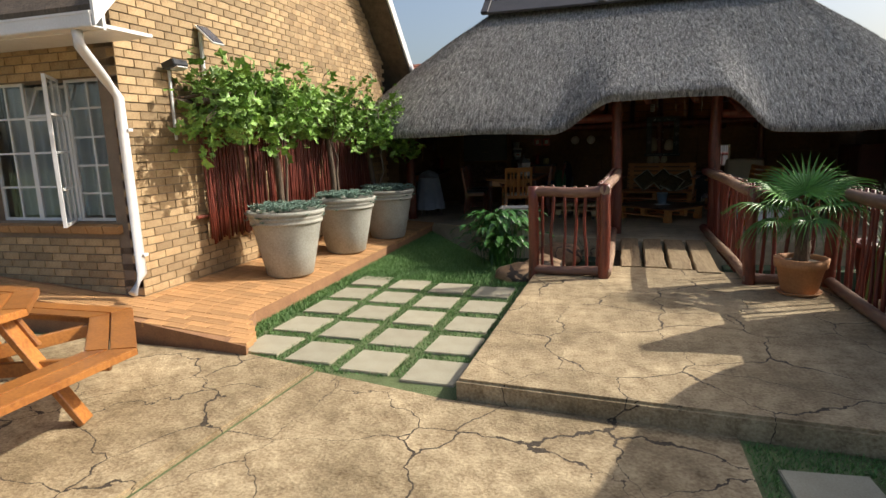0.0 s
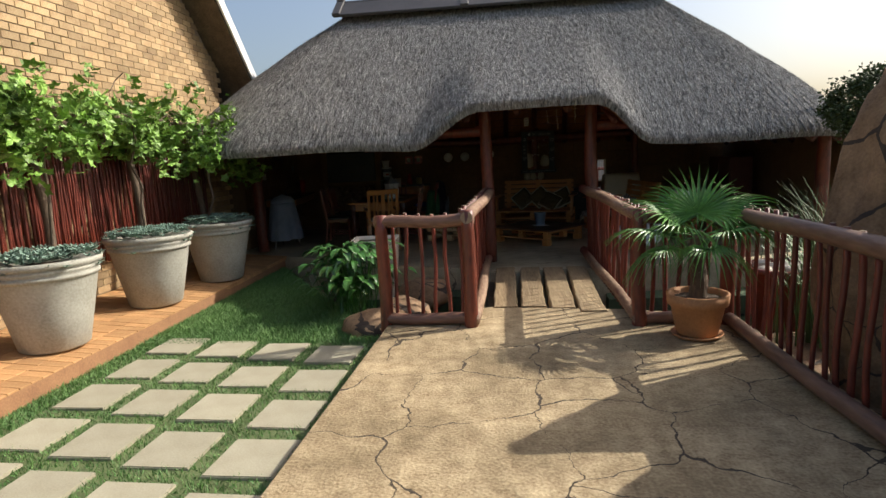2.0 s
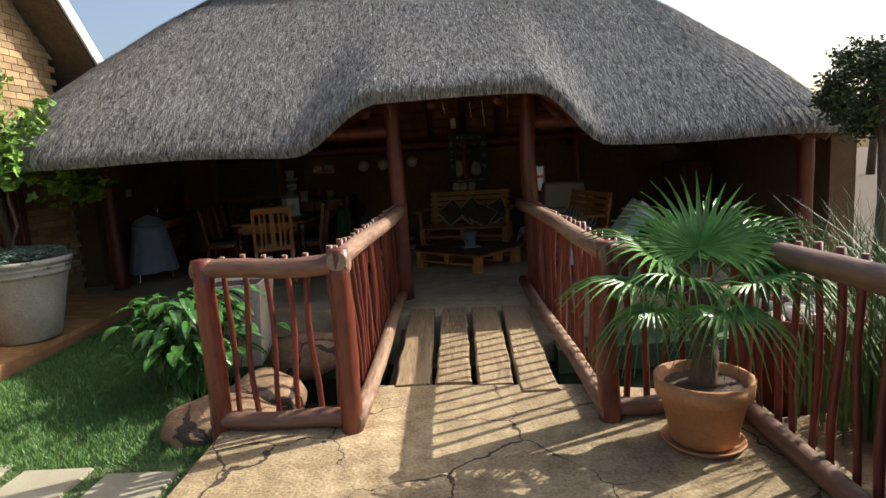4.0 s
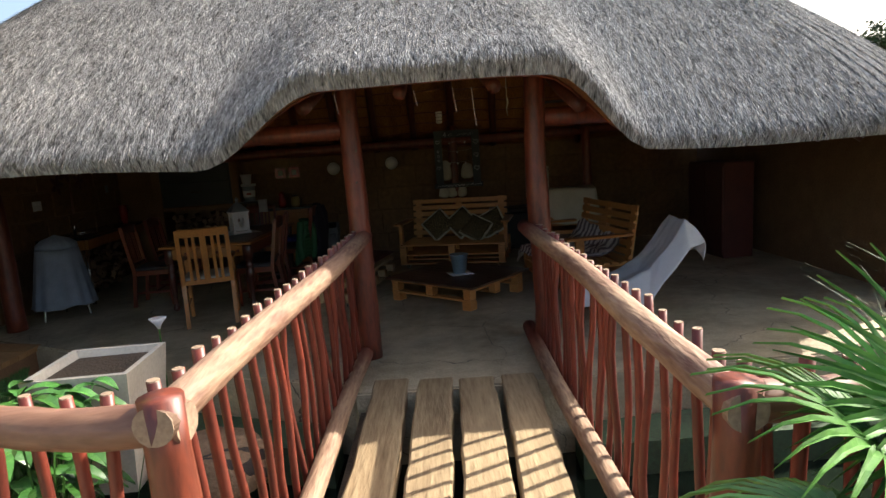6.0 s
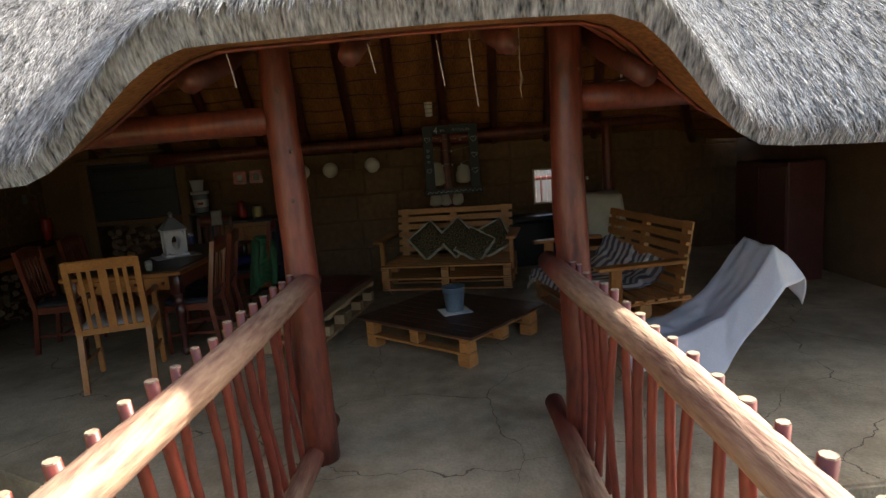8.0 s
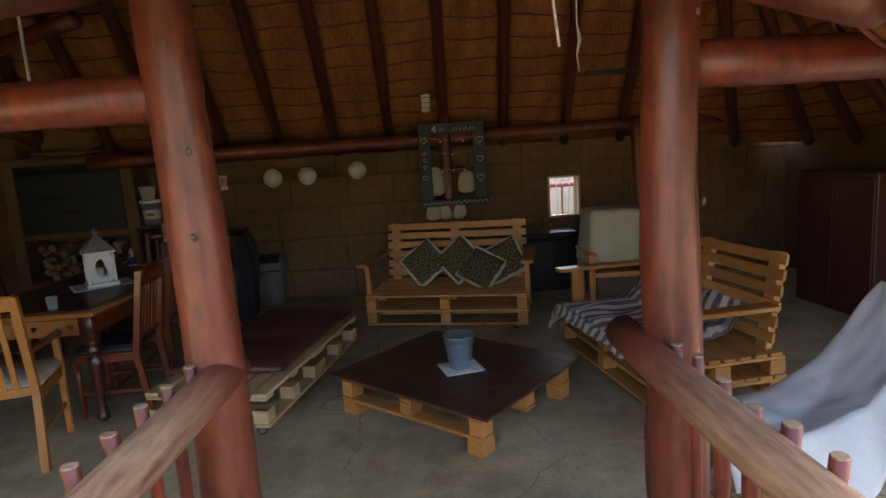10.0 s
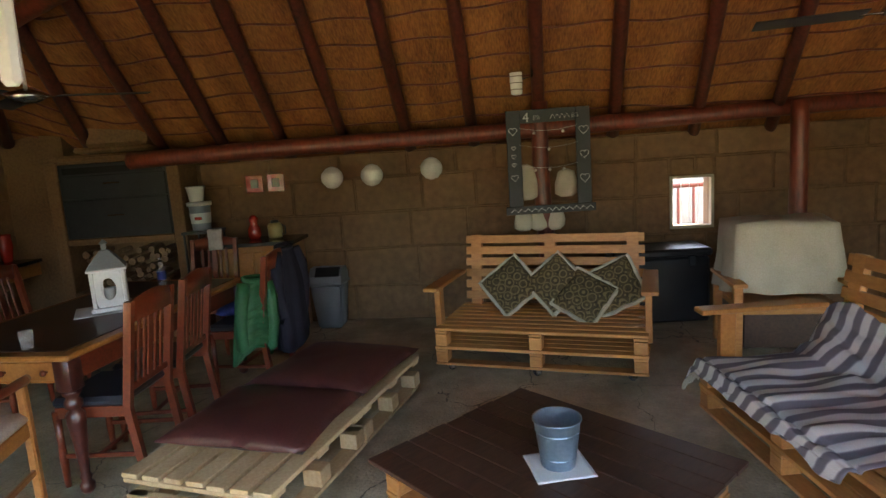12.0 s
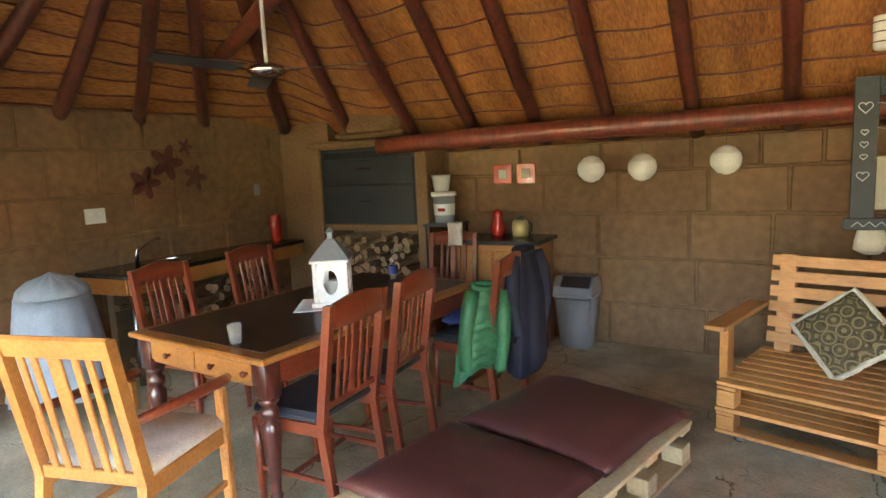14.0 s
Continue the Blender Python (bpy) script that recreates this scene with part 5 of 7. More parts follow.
def pallet_table():
    t = base("pallet_coffee_table", "low square pallet table with dark stained top", "table", pose(0.53, 11.03, 0, 0, 0, -45.5))
    pallet(t, 1.12, 0.98, 0.09, 6, "pine", blocks3=3, h=0.145)
    for sx in (-0.5, 0.5):
        for sy in (-0.43, 0.43):
            part("foot", bx((sx, sy, 0.045), (0.11, 0.11, 0.09)), "pine", t)
    n = 9
    for i in range(n):
        w = 1.06 / n
        part("top_plank", bx((0, -0.53 + w * (i + 0.5), 0.236 + 0.012), (1.24 + random.uniform(-0.012, 0.012), w - 0.004, 0.022), None, 0.003), "darktop", t, "dark stained plank")
    return t


pallet_table()
T_TOP = 0.26
bkt = base("tin_bucket", "small galvanised tin bucket on the pallet table", "bucket", pose(0.56, 10.98, T_TOP + 0.006))
part("pail", lathe([(0.068, 0), (0.072, 0.004), (0.098, 0.205), (0.104, 0.208), (0.104, 0.214), (0.096, 0.214), (0.068, 0.012), (0, 0.012)], 32), "tin", bkt, "", True)
for z, rr_ in ((0.05, 0.0765), (0.16, 0.0925)):
    pts = [(rr_ * math.cos(a * math.pi / 12), rr_ * math.sin(a * math.pi / 12), z) for a in range(25)]
    part("band", tube(bmesh.new(), pts, 0.003, 5), "tin", bkt)


def sheet_cloth(name, c, w, d, mat_, label, cat, rot=0, amp=0.01, t=0.002, n=14):
    bm = grid(lambda u, v: Vector(((u - 0.5) * w, (v - 0.5) * d, t + amp * (0.5 + 0.5 * noise.noise(Vector((u * 4 + c[0], v * 4, c[1])))))), n, n)
    ob = thing(name, bm, mat_, label, cat, True, m=pose(*c, 0, 0, rot))
    md = ob.modifiers.new("thick", "SOLIDIFY"); md.thickness = 0.003; md.offset = 1
    return ob


sheet_cloth("napkin", (0.56, 10.97, T_TOP), 0.25, 0.24, "cloth", "crumpled white paper napkin under the bucket", "napkin", 10, 0.004)


def cushion(name, w, d, h, mat_, label, m, cat="cushion", parent=None, trim=False):
    def shape(top):
        def f(u, v):
            x, y = (u - 0.5) * 2, (v - 0.5) * 2
            k = (1 - abs(x) ** 4) * (1 - abs(y) ** 4)
            e = 1 - 0.05 * (1 - abs(x * y))
            z = (h / 2) * (max(0, k) ** 0.5) + 0.006 * noise.noise(Vector((x * 3, y * 3, w)))
            return Vector((x * w / 2 * e, y * d / 2 * e, (z if top else -z * 0.8)))
        return f
    bm = grid(shape(True), 20, 20)
    b2 = grid(shape(False), 20, 20)
    me = bpy.data.meshes.new("tmp"); b2.to_mesh(me); b2.free()
    bm.from_mesh(me); bpy.data.meshes.remove(me)
    bmesh.ops.remove_doubles(bm, verts=bm.verts, dist=0.004)
    bmesh.ops.recalc_face_normals(bm, faces=bm.faces)
    if trim:
        root = base(name, label, cat, m)
        part("cover", bm, mat_, root, "", True)
        pts = []
        for k in range(41):
            t = k / 10
            s = t % 1
            q = [(-1 + 2 * s, -1), (1, -1 + 2 * s), (1 - 2 * s, 1), (-1, 1 - 2 * s)][min(3, int(t)) if t < 4 else 0]
            if k == 40: q = (-1, -1)
            pts.append((q[0] * w / 2 * 0.98, q[1] * d / 2 * 0.98, 0.004 * math.sin(k * 1.7)))
        part("fringe", tube(bmesh.new(), pts, 0.016, 7, 0.2), "fluff", root, "fluffy cream trim")
        return root
    return thing(name, bm, mat_, label, cat, True, m=m)


# two wheeled pallet ottomans in a row
OA = pose(-0.793, 11.72, 0.0, 0, 0, -16) @ Matrix.Diagonal((1.0, 1.04, 1.08, 1))
for k, yy in enumerate((-0.41, 0.41)):
    o_ = base("pallet_ottoman", "low wheeled pallet bench under maroon cushions", "bench", OA @ pose(0, yy, 0), "pallet ottomans")
    pallet(o_, 0.80, 0.80, 0.065, 7, "paleboard", gap=0.026, h=0.20)
    part("middle_board", bx((-0.37, 0, 0.155), (0.05, 0.78, 0.02)), "paleboard", o_)
    part("middle_board", bx((0.37, 0, 0.155), (0.05, 0.78, 0.02)), "paleboard", o_)
    for child in o_.children:
        child.matrix_basis = pose(0, 0, 0, 0, 0, 90)
    for sx in (-0.32, 0.32):
        for sy in (-0.32, 0.32):
            castor(o_, sx, sy)
cushion("bench_cushion", 0.80, 0.66, 0.11, "maroon", "flat maroon vinyl cushion on the pallet bench", OA @ pose(-0.01, -0.28, 0.315, 0, 0, 3))
cushion("bench_cushion", 0.80, 0.76, 0.11, "maroon", "flat maroon vinyl cushion on the pallet bench", OA @ pose(0.0, 0.43, 0.315, 0, 0, -2))


def pallet_sofa(m, label):
    s = base("pallet_sofa", label, "sofa", m, "pallet sofas")
    W, D = 1.50, 0.82
    pallet(s, W, D, 0.065, 9, "pine", gap=0.012, h=0.145)
    for i in range(8):
        part("seat_slat", bx((0, -D / 2 + 0.05 + i * 0.1, 0.335), (W, 0.075, 0.02), None, 0.004), "pine", s)
    for x in (-W / 2 + 0.05, 0, W / 2 - 0.05):
        part("seat_bearer", bx((x, 0, 0.313), (0.095, D - 0.02, 0.02)), "pine", s)
        for y in (-D / 2 + 0.055, 0, D / 2 - 0.055):
            part("spacer_block", bx((x, y, 0.256), (0.09, 0.10, 0.09)), "pine", s)
    for x in (-W / 2 + 0.12, -0.01, W / 2 - 0.12):
        part("back_post", bx((x, D / 2 - 0.02, 0.62), (0.09, 0.045, 0.60), Euler((-0.16, 0, 0)).to_matrix()), "pine", s)
    for i in range(6):
        z = 0.42 + i * 0.092
        part("back_slat", bx((0, D / 2 - 0.075 + (z - 0.38) * 0.17, z), (W - 0.06, 0.02, 0.066), Euler((-0.16, 0, 0)).to_matrix(), 0.004), "pine", s)
    for sx in (-1, 1):
        part("arm_post", bx((sx * (W / 2 + 0.0), -D / 2 + 0.16, 0.44), (0.045, 0.09, 0.36)), "oak", s)
        part("armrest", bx((sx * (W / 2 + 0.01), -0.05, 0.63), (0.11, 0.72, 0.03), None, 0.006), "oak", s)
        for y in (-0.3, 0.3):
            castor(s, sx * (W / 2 - 0.1), y)
    castor(s, 0.0, -0.32)
    return s


pallet_sofa(pose(0.76, 13.02, 0, 0, 0, -17), "varnished pallet sofa on castors with slatted back")
pallet_sofa(pose(1.98, 11.2, 0, 0, 0, -86), "varnished pallet sofa on castors partly under a striped blanket")
SM = pose(0.76, 13.02, 0, 0, 0, -17)
for k, (x, y, z, rx, rz, ry) in enumerate(((-0.28, 0.10, 0.56, 62, 0, 42), (0.08, 0.10, 0.58, 62, 0, 44), (0.30, 0.02, 0.50, 50, 0, 60), (0.52, 0.12, 0.56, 64, -12, 30))):
    cushion("scatter_cushion", 0.36, 0.36, 0.11, "pattern", "patterned brown cushion with fluffy cream edge on the pallet sofa", SM @ pose(x, y - 0.0, z, rx, 0, rz) @ pose(0, 0, 0, 0, 0, ry), "cushion", None, True)

# striped blanket thrown over the second sofa
bl = bpy.data.materials.new("striped_blanket"); bl.use_nodes = True
nn, ll = bl.node_tree.nodes, bl.node_tree.links
tcb = nn.new("ShaderNodeTexCoord"); wv = nn.new("ShaderNodeTexWave"); wv.wave_type = "BANDS"; wv.bands_direction = "X"
wv.inputs["Scale"].default_value = 2.9; wv.inputs["Distortion"].default_value = 0.6; wv.inputs["Detail"].default_value = 2
ll.new(tcb.outputs["UV"], wv.inputs["Vector"])
rb_ = nn.new("ShaderNodeValToRGB"); rb_.color_ramp.elements[0].position = 0.3; rb_.color_ramp.elements[1].position = 0.62
rb_.color_ramp.elements[0].color = (0.16, 0.14, 0.16, 1); rb_.color_ramp.elements[1].color = (0.62, 0.60, 0.58, 1)
e_ = rb_.color_ramp.elements.new(0.45); e_.color = (0.32, 0.29, 0.32, 1)
ll.new(wv.outputs[0], rb_.inputs[0]); ll.new(rb_.outputs[0], nn["Principled BSDF"].inputs["Base Color"]); nn["Principled BSDF"].inputs["Roughness"].default_value = 0.95
nb = nn.new("ShaderNodeTexNoise"); nb.inputs["Scale"].default_value = 160; bb = nn.new("ShaderNodeBump"); bb.inputs["Strength"].default_value = 0.5; bb.inputs["Distance"].default_value = 0.004
ll.new(tcb.outputs["Object"], nb.inputs["Vector"]); ll.new(nb.outputs[0], bb.inputs["Height"]); ll.new(bb.outputs[0], nn["Principled BSDF"].inputs["Normal"])
M["blanket"] = bl


def blanket_pt(u, v):
    # u along the sofa, v from the hanging front over the seat and up the back
    x = -0.80 + 1.28 * u + 0.05 * math.sin(v * 5)
    path = [(-0.47, 0.30), (-0.45, 0.36), (-0.40, 0.375), (0.10, 0.37), (0.24, 0.40), (0.33, 0.50), (0.37, 0.60)]
    t = v * 6
    i = min(5, int(t)); f = t - i
    y = path[i][0] + (path[i + 1][0] - path[i][0]) * f
    z = path[i][1] + (path[i + 1][1] - path[i][1]) * f
    if u < 0.06:
        z -= 0.10 * (0.06 - u) / 0.06
    wv_ = 0.032 * noise.noise(Vector((u * 7, v * 9, 1))) + 0.014 * noise.noise(Vector((u * 16, v * 13, 2))) + 0.07 * max(0, noise.noise(Vector((u * 3.0, v * 4.0, 5)))) * (v > 0.5)
    if v > 0.65 and u > 0.55:
        z -= 0.12 * (v - 0.65)
    return Vector((x, y, z + wv_ + 0.012))


bm = grid(blanket_pt, 70, 70)
uvl = bm.loops.layers.uv.new("UVMap")
for i_, f in enumerate(bm.faces):
    a, b = divmod(i_, 70)
    for lp, (du, dv) in zip(f.loops, ((0, 0), (1, 0), (1, 1), (0, 1))):
        lp[uvl].uv = ((a + du) / 70 * 1.3, (b + dv) / 70 * 1.3)
bk = base("blanket", "grey and cream striped blanket with tassels thrown over a pallet sofa", "blanket", pose(1.98, 11.2, 0, 0, 0, -86))
ob = part("weave", bm, "blanket", bk, "", True)
md = ob.modifiers.new("thick", "SOLIDIFY"); md.thickness = 0.006; md.offset = 1
bm = bmesh.new()
for i in range(60):
    p = blanket_pt(0.0, i / 60)
    tube(bm, [p, p + Vector((-0.02, 0.005 * (i % 3), -0.03)), p + Vector((-0.03 + 0.01 * (i % 2), 0, -0.07))], 0.005, 5)
o = part("tassels", bm, "fluff", bk); tagged(o, "", "", "", "stuff")

# cream sheet over a stored chair
def drape(name, m, w, d, h, mat_, label, folds=9, flare=1.12, seed=0, cat="cover", round_=False):
    bm = bmesh.new()
    n, nz = 72, 12
    rings = []
    for j in range(nz + 1):
        t = j / nz
        ring = []
        for k in range(n):
            a = 2 * math.pi * k / n
            ca, sa = math.cos(a), math.sin(a)
            p = 1.0 if round_ else (max(abs(ca), abs(sa)) ** -0.85)
            g = 1 + (flare - 1) * t + 0.06 * t * math.sin(folds * a + seed + 0.8 * math.sin(2 * a)) + 0.03 * t * noise.noise(Vector((ca * 2, sa * 2, t * 3 + seed)))
            z = h * (1 - t) ** 1.0 + (0.03 * noise.noise(Vector((ca, sa, seed))) if t < 0.3 else 0) + (0.04 * math.sin(a * 3 + seed) * (t > 0.95))
            ring.append(bm.verts.new((ca * p * w / 2 * g, sa * p * d / 2 * g, max(0.02, z))))
        rings.append(ring)
    for j in range(nz):
        for k in range(n):
            bm.faces.new((rings[j][k], rings[j][(k + 1) % n], rings[j + 1][(k + 1) % n], rings[j + 1][k]))
    prev = rings[0]
    for q in (0.7, 0.35):
        ring = [bm.verts.new((v.co.x * q, v.co.y * q, h + 0.025 * (1 - q) + 0.02 * noise.noise(Vector((v.co.x * 4 * q, v.co.y * 4 * q, seed))))) for v in rings[0]]
        for k in range(n):
            bm.faces.new((prev[k], ring[k], ring[(k + 1) % n], prev[(k + 1) % n]))
        prev = ring
    bm.faces.new(prev)
    bmesh.ops.recalc_face_normals(bm, faces=bm.faces)
    return thing(name, bm, mat_, label, cat, True, m=m)


drape("dust_sheet", pose(2.53, 13.12, 0.44, 0, 0, -8), 0.70, 0.50, 0.53, "cream", "cream dust sheet draped over a stored armchair", 7, 1.14, 2)
sa = base("stored_armchair", "pine pallet armchair mostly hidden under a dust sheet", "chair", pose(2.53, 13.12, 0, 0, 0, -8))
part("back", bx((0, 0.17, 0.62), (0.56, 0.05, 0.60), None, 0.006), "pine", sa)
part("seat", bx((0, -0.05, 0.36), (0.66, 0.62, 0.05), None, 0.006), "pine", sa)
# dark-coloured block fills in for the shade beneath the seat
part("skirt", bx((0, -0.02, 0.20), (0.60, 0.55, 0.26), None, 0.006), "darktop", sa, "dark block standing for the shade under the seat")
for sx in (-0.36, 0.36):
    part("armrest", bx((sx, -0.12, 0.56), (0.10, 0.62, 0.03), None, 0.006), "pine", sa)
    for sy in (-0.36, 0.16):
        part("leg", bx((sx, sy, 0.272), (0.06, 0.06, 0.545), None, 0.005), "pine", sa)
gc = drape("barbecue_cover", pose(-4.12, 11.72, 0.12), 0.44, 0.44, 0.68, "greycloth", "grey cloth cover tied over a round kettle barbecue", 13, 1.5, 4, "cover", True)
top = lathe([(0.215, 0.0), (0.20, 0.05), (0.14, 0.10), (0.05, 0.13), (0.0, 0.16)], 40)
for v in top.verts:
    v.co *= 1 + 0.05 * math.sin(13 * math.atan2(v.co.y, v.co.x))
part("gathered_top", top, "greycloth", gc, "", True).matrix_basis = pose(0, 0, 0.69)
for a in (0, 120, 240):
    part("leg", tube(bmesh.new(), [(0.22 * math.cos(radians(a)), 0.22 * math.sin(radians(a)), 0.2), (0.26 * math.cos(radians(a)), 0.26 * math.sin(radians(a)), -0.12)], 0.012, 8), "steel", gc, "steel leg")

# white sling lounge chair
lg = base("sling_chair", "low wooden deck chair under a rumpled white cloth beside the bridge", "chair", pose(2.02, 9.76, -0.0, 0, 0, -4))
for sy in (-0.18, 0.18):
    part("side_rail", tube(bmesh.new(), [(-0.42, sy, 0.24), (0.02, sy, 0.20), (0.46, sy, 0.80)], 0.022, 8), "pine", lg, "", True)
    part("rear_leg", tube(bmesh.new(), [(0.02, sy * 0.92, 0.0), (0.40, sy * 0.92, 0.66)], 0.022, 8), "pine", lg, "", True)
    part("front_leg", bx((-0.30, sy, 0.12), (0.05, 0.05, 0.24)), "pine", lg)
part("cross_bar", tube(bmesh.new(), [(0.45, -0.2, 0.79), (0.45, 0.2, 0.79)], 0.02, 8), "pine", lg)
part("foot_bar", tube(bmesh.new(), [(-0.42, -0.24, 0.24), (-0.42, 0.24, 0.24)], 0.02, 8), "pine", lg)


def sling(u, v):
    P = [Vector((-0.50, 0, 0.30)), Vector((-0.34, 0, 0.32)), Vector((-0.10, 0, 0.33)), Vector((0.12, 0, 0.42)), Vector((0.30, 0, 0.62)), Vector((0.46, 0, 0.86)), Vector((0.54, 0, 0.80)), Vector((0.57, 0, 0.58))]
    t = u * 7; i = min(6, int(t)); f = t - i; f = f * f * (3 - 2 * f) * 0.3 + f * 0.7
    p = P[i].lerp(P[i + 1], f)
    w = 0.66 + 0.05 * math.sin(u * 5) - 0.16 * max(0, u - 0.6)
    edge = max(0, abs(v - 0.5) * 2 - 0.62) / 0.38
    drop = -0.30 * edge * (1.1 - 1.15 * abs(u - 0.45)) - 0.05 * math.sin(v * math.pi)
    fold = 0.022 * math.sin(u * 15 + v * 7) * (0.3 + edge) + 0.03 * noise.noise(Vector((u * 4, v * 4, 3))) + 0.014 * noise.noise(Vector((u * 13, v * 9, 1)))
    return Vector((p.x + 0.02 * noise.noise(Vector((u * 6, v * 6, 0))) + 0.05 * edge * math.sin(u * 9), (v - 0.5) * w * (1 + 0.03 * edge * math.sin(u * 22)), p.z + 0.05 + drop + fold))


ob = part("white_throw", grid(sling, 60, 46), "cloth", lg, "rumpled white cloth throw", True)
md = ob.modifiers.new("thick", "SOLIDIFY"); md.thickness = 0.005


# ---- dining table and chairs ----
dt = base("dining_table", "heavy wooden dining table with turned legs and leather top", "table", pose(-2.21, 12.26, 0, 0, 0, -6))
TW, TL = 1.06, 1.84
part("tabletop", bx((0, 0, 0.745), (TW, TL, 0.03), None, 0.008), "oak", dt, "honey wood rim")
part("leather", bx((0, 0, 0.7635), (TW - 0.14, TL - 0.14, 0.005), None, 0.001), "tabletop", dt, "dark brown inset")
for sx in (-1, 1):
    part("apron", bx((sx * (TW / 2 - 0.07), 0, 0.665), (0.025, TL - 0.24, 0.13)), "redwood", dt)
for sy in (-1, 1):
    part("apron", bx((0, sy * (TL / 2 - 0.07), 0.665), (TW - 0.24, 0.025, 0.13)), "oak", dt)
for x in (-0.24, 0.24):
    part("drawer", bx((x, -TL / 2 + 0.052, 0.665), (0.40, 0.012, 0.095), None, 0.004), "oak", dt)
    for q in ((-0.12, 0.12) if x > 0 else (0.0,)):
        part("knob", lathe([(0.008, 0), (0.008, 0.012), (0.017, 0.02), (0.014, 0.03), (0, 0.032)], 12), "redwood", dt, "", True).matrix_basis = pose(x + q, -TL / 2 + 0.046, 0.665, 90)
legp = [(0.022, 0), (0.036, 0.02), (0.036, 0.05), (0.022, 0.07), (0.03, 0.09), (0.022, 0.11), (0.028, 0.2), (0.036, 0.30), (0.044, 0.38), (0.046, 0.43), (0.026, 0.455), (0.044, 0.475), (0.044, 0.50), (0.028, 0.52), (0.046, 0.54), (0.048, 0.56)]
for sx in (-1, 1):
    for sy in (-1, 1):
        q = lathe(legp, 20, None, (sx * (TW / 2 - 0.08), sy * (TL / 2 - 0.08), 0))
        box(q, (sx * (TW / 2 - 0.08), sy * (TL / 2 - 0.08), 0.645), (0.09, 0.09, 0.17), None, 0.004)
        part("leg", q, "turned", dt, "turned dark leg", True)


def dining_chair():
    c = base("dining_chair", "red-stained wooden dining chair with a black padded seat", "chair", None, "chairs round the table")
    W, D = 0.44, 0.43
    for sx in (-1, 1):
        x = sx * (W / 2 - 0.02)
        part("front_leg", tube(bmesh.new(), [(x, -D / 2 + 0.02, 0), (x, -D / 2 + 0.02, 0.16), (x, -D / 2 + 0.02, 0.24), (x, -D / 2 + 0.02, 0.42)], [0.016, 0.022, 0.018, 0.022], 10), "redwood", c, "", True)
        bm = bmesh.new()
        for z0, z1, y0, y1 in ((0, 0.42, 0.05, 0.0), (0.42, 0.98, 0.0, 0.09)):
            vs = [bm.verts.new((x + a * 0.018, D / 2 - 0.02 + (y0 if zz == z0 else y1) + b * 0.02, zz)) for zz in (z0, z1) for a, b in ((-1, -1), (1, -1), (1, 1), (-1, 1))]
            for f in ((0, 3, 2, 1), (4, 5, 6, 7), (0, 1, 5, 4), (1, 2, 6, 5), (2, 3, 7, 6), (3, 0, 4, 7)):
                bm.faces.new([vs[i] for i in f])
        part("back_post", bm, "redwood", c)
        part("side_stretcher", bx((x, 0, 0.17), (0.018, D - 0.03, 0.025)), "redwood", c)
        part("seat_rail", bx((x, 0, 0.41), (0.022, D - 0.04, 0.06)), "redwood", c)
    part("front_rail", bx((0, -D / 2 + 0.02, 0.41), (W - 0.08, 0.022, 0.06)), "redwood", c)
    part("cross_stretcher", bx((0, 0, 0.17), (W - 0.06, 0.02, 0.022)), "redwood", c)
    bm = grid(lambda u, v: Vector(((u - 0.5) * (W - 0.06), D / 2 + 0.055 + 0.012 * math.sin(u * math.pi) + 0.0 * v, 0.875 + 0.10 * v + 0.03 * math.sin(u * math.pi) * v)), 12, 1)
    ob = part("top_rail", bm, "redwood", c, "curved top rail", True)
    md = ob.modifiers.new("thick", "SOLIDIFY"); md.thickness = 0.022
    part("lower_rail", bx((0, D / 2 - 0.005, 0.52), (W - 0.07, 0.018, 0.035)), "redwood", c)
    for x in (-0.11, -0.055, 0.0, 0.055, 0.11):
        part("splat", bx((x, D / 2 + 0.028, 0.71), (0.022 if abs(x) > 0.01 else 0.045, 0.01, 0.37), Euler((-0.155, 0, 0)).to_matrix(), 0.002), "redwood", c)
    b = bx((0, -0.01, 0.462), (W - 0.01, D - 0.03, 0.055), None, 0.02)
    part("seat_pad", b, "black", c, "black vinyl seat pad")
    return c


ch = dining_chair()
ch.matrix_basis = pose(-1.80, 11.63, 0, 0, 0, -90)
for x, y, a in ((-1.80, 12.15, -86), (-1.52, 12.92, -96), (-2.2, 13.72, 2), (-3.14, 12.05, 92), (-3.16, 12.85, 88)):
    copy_thing(ch, pose(x, y, 0, 0, 0, a))

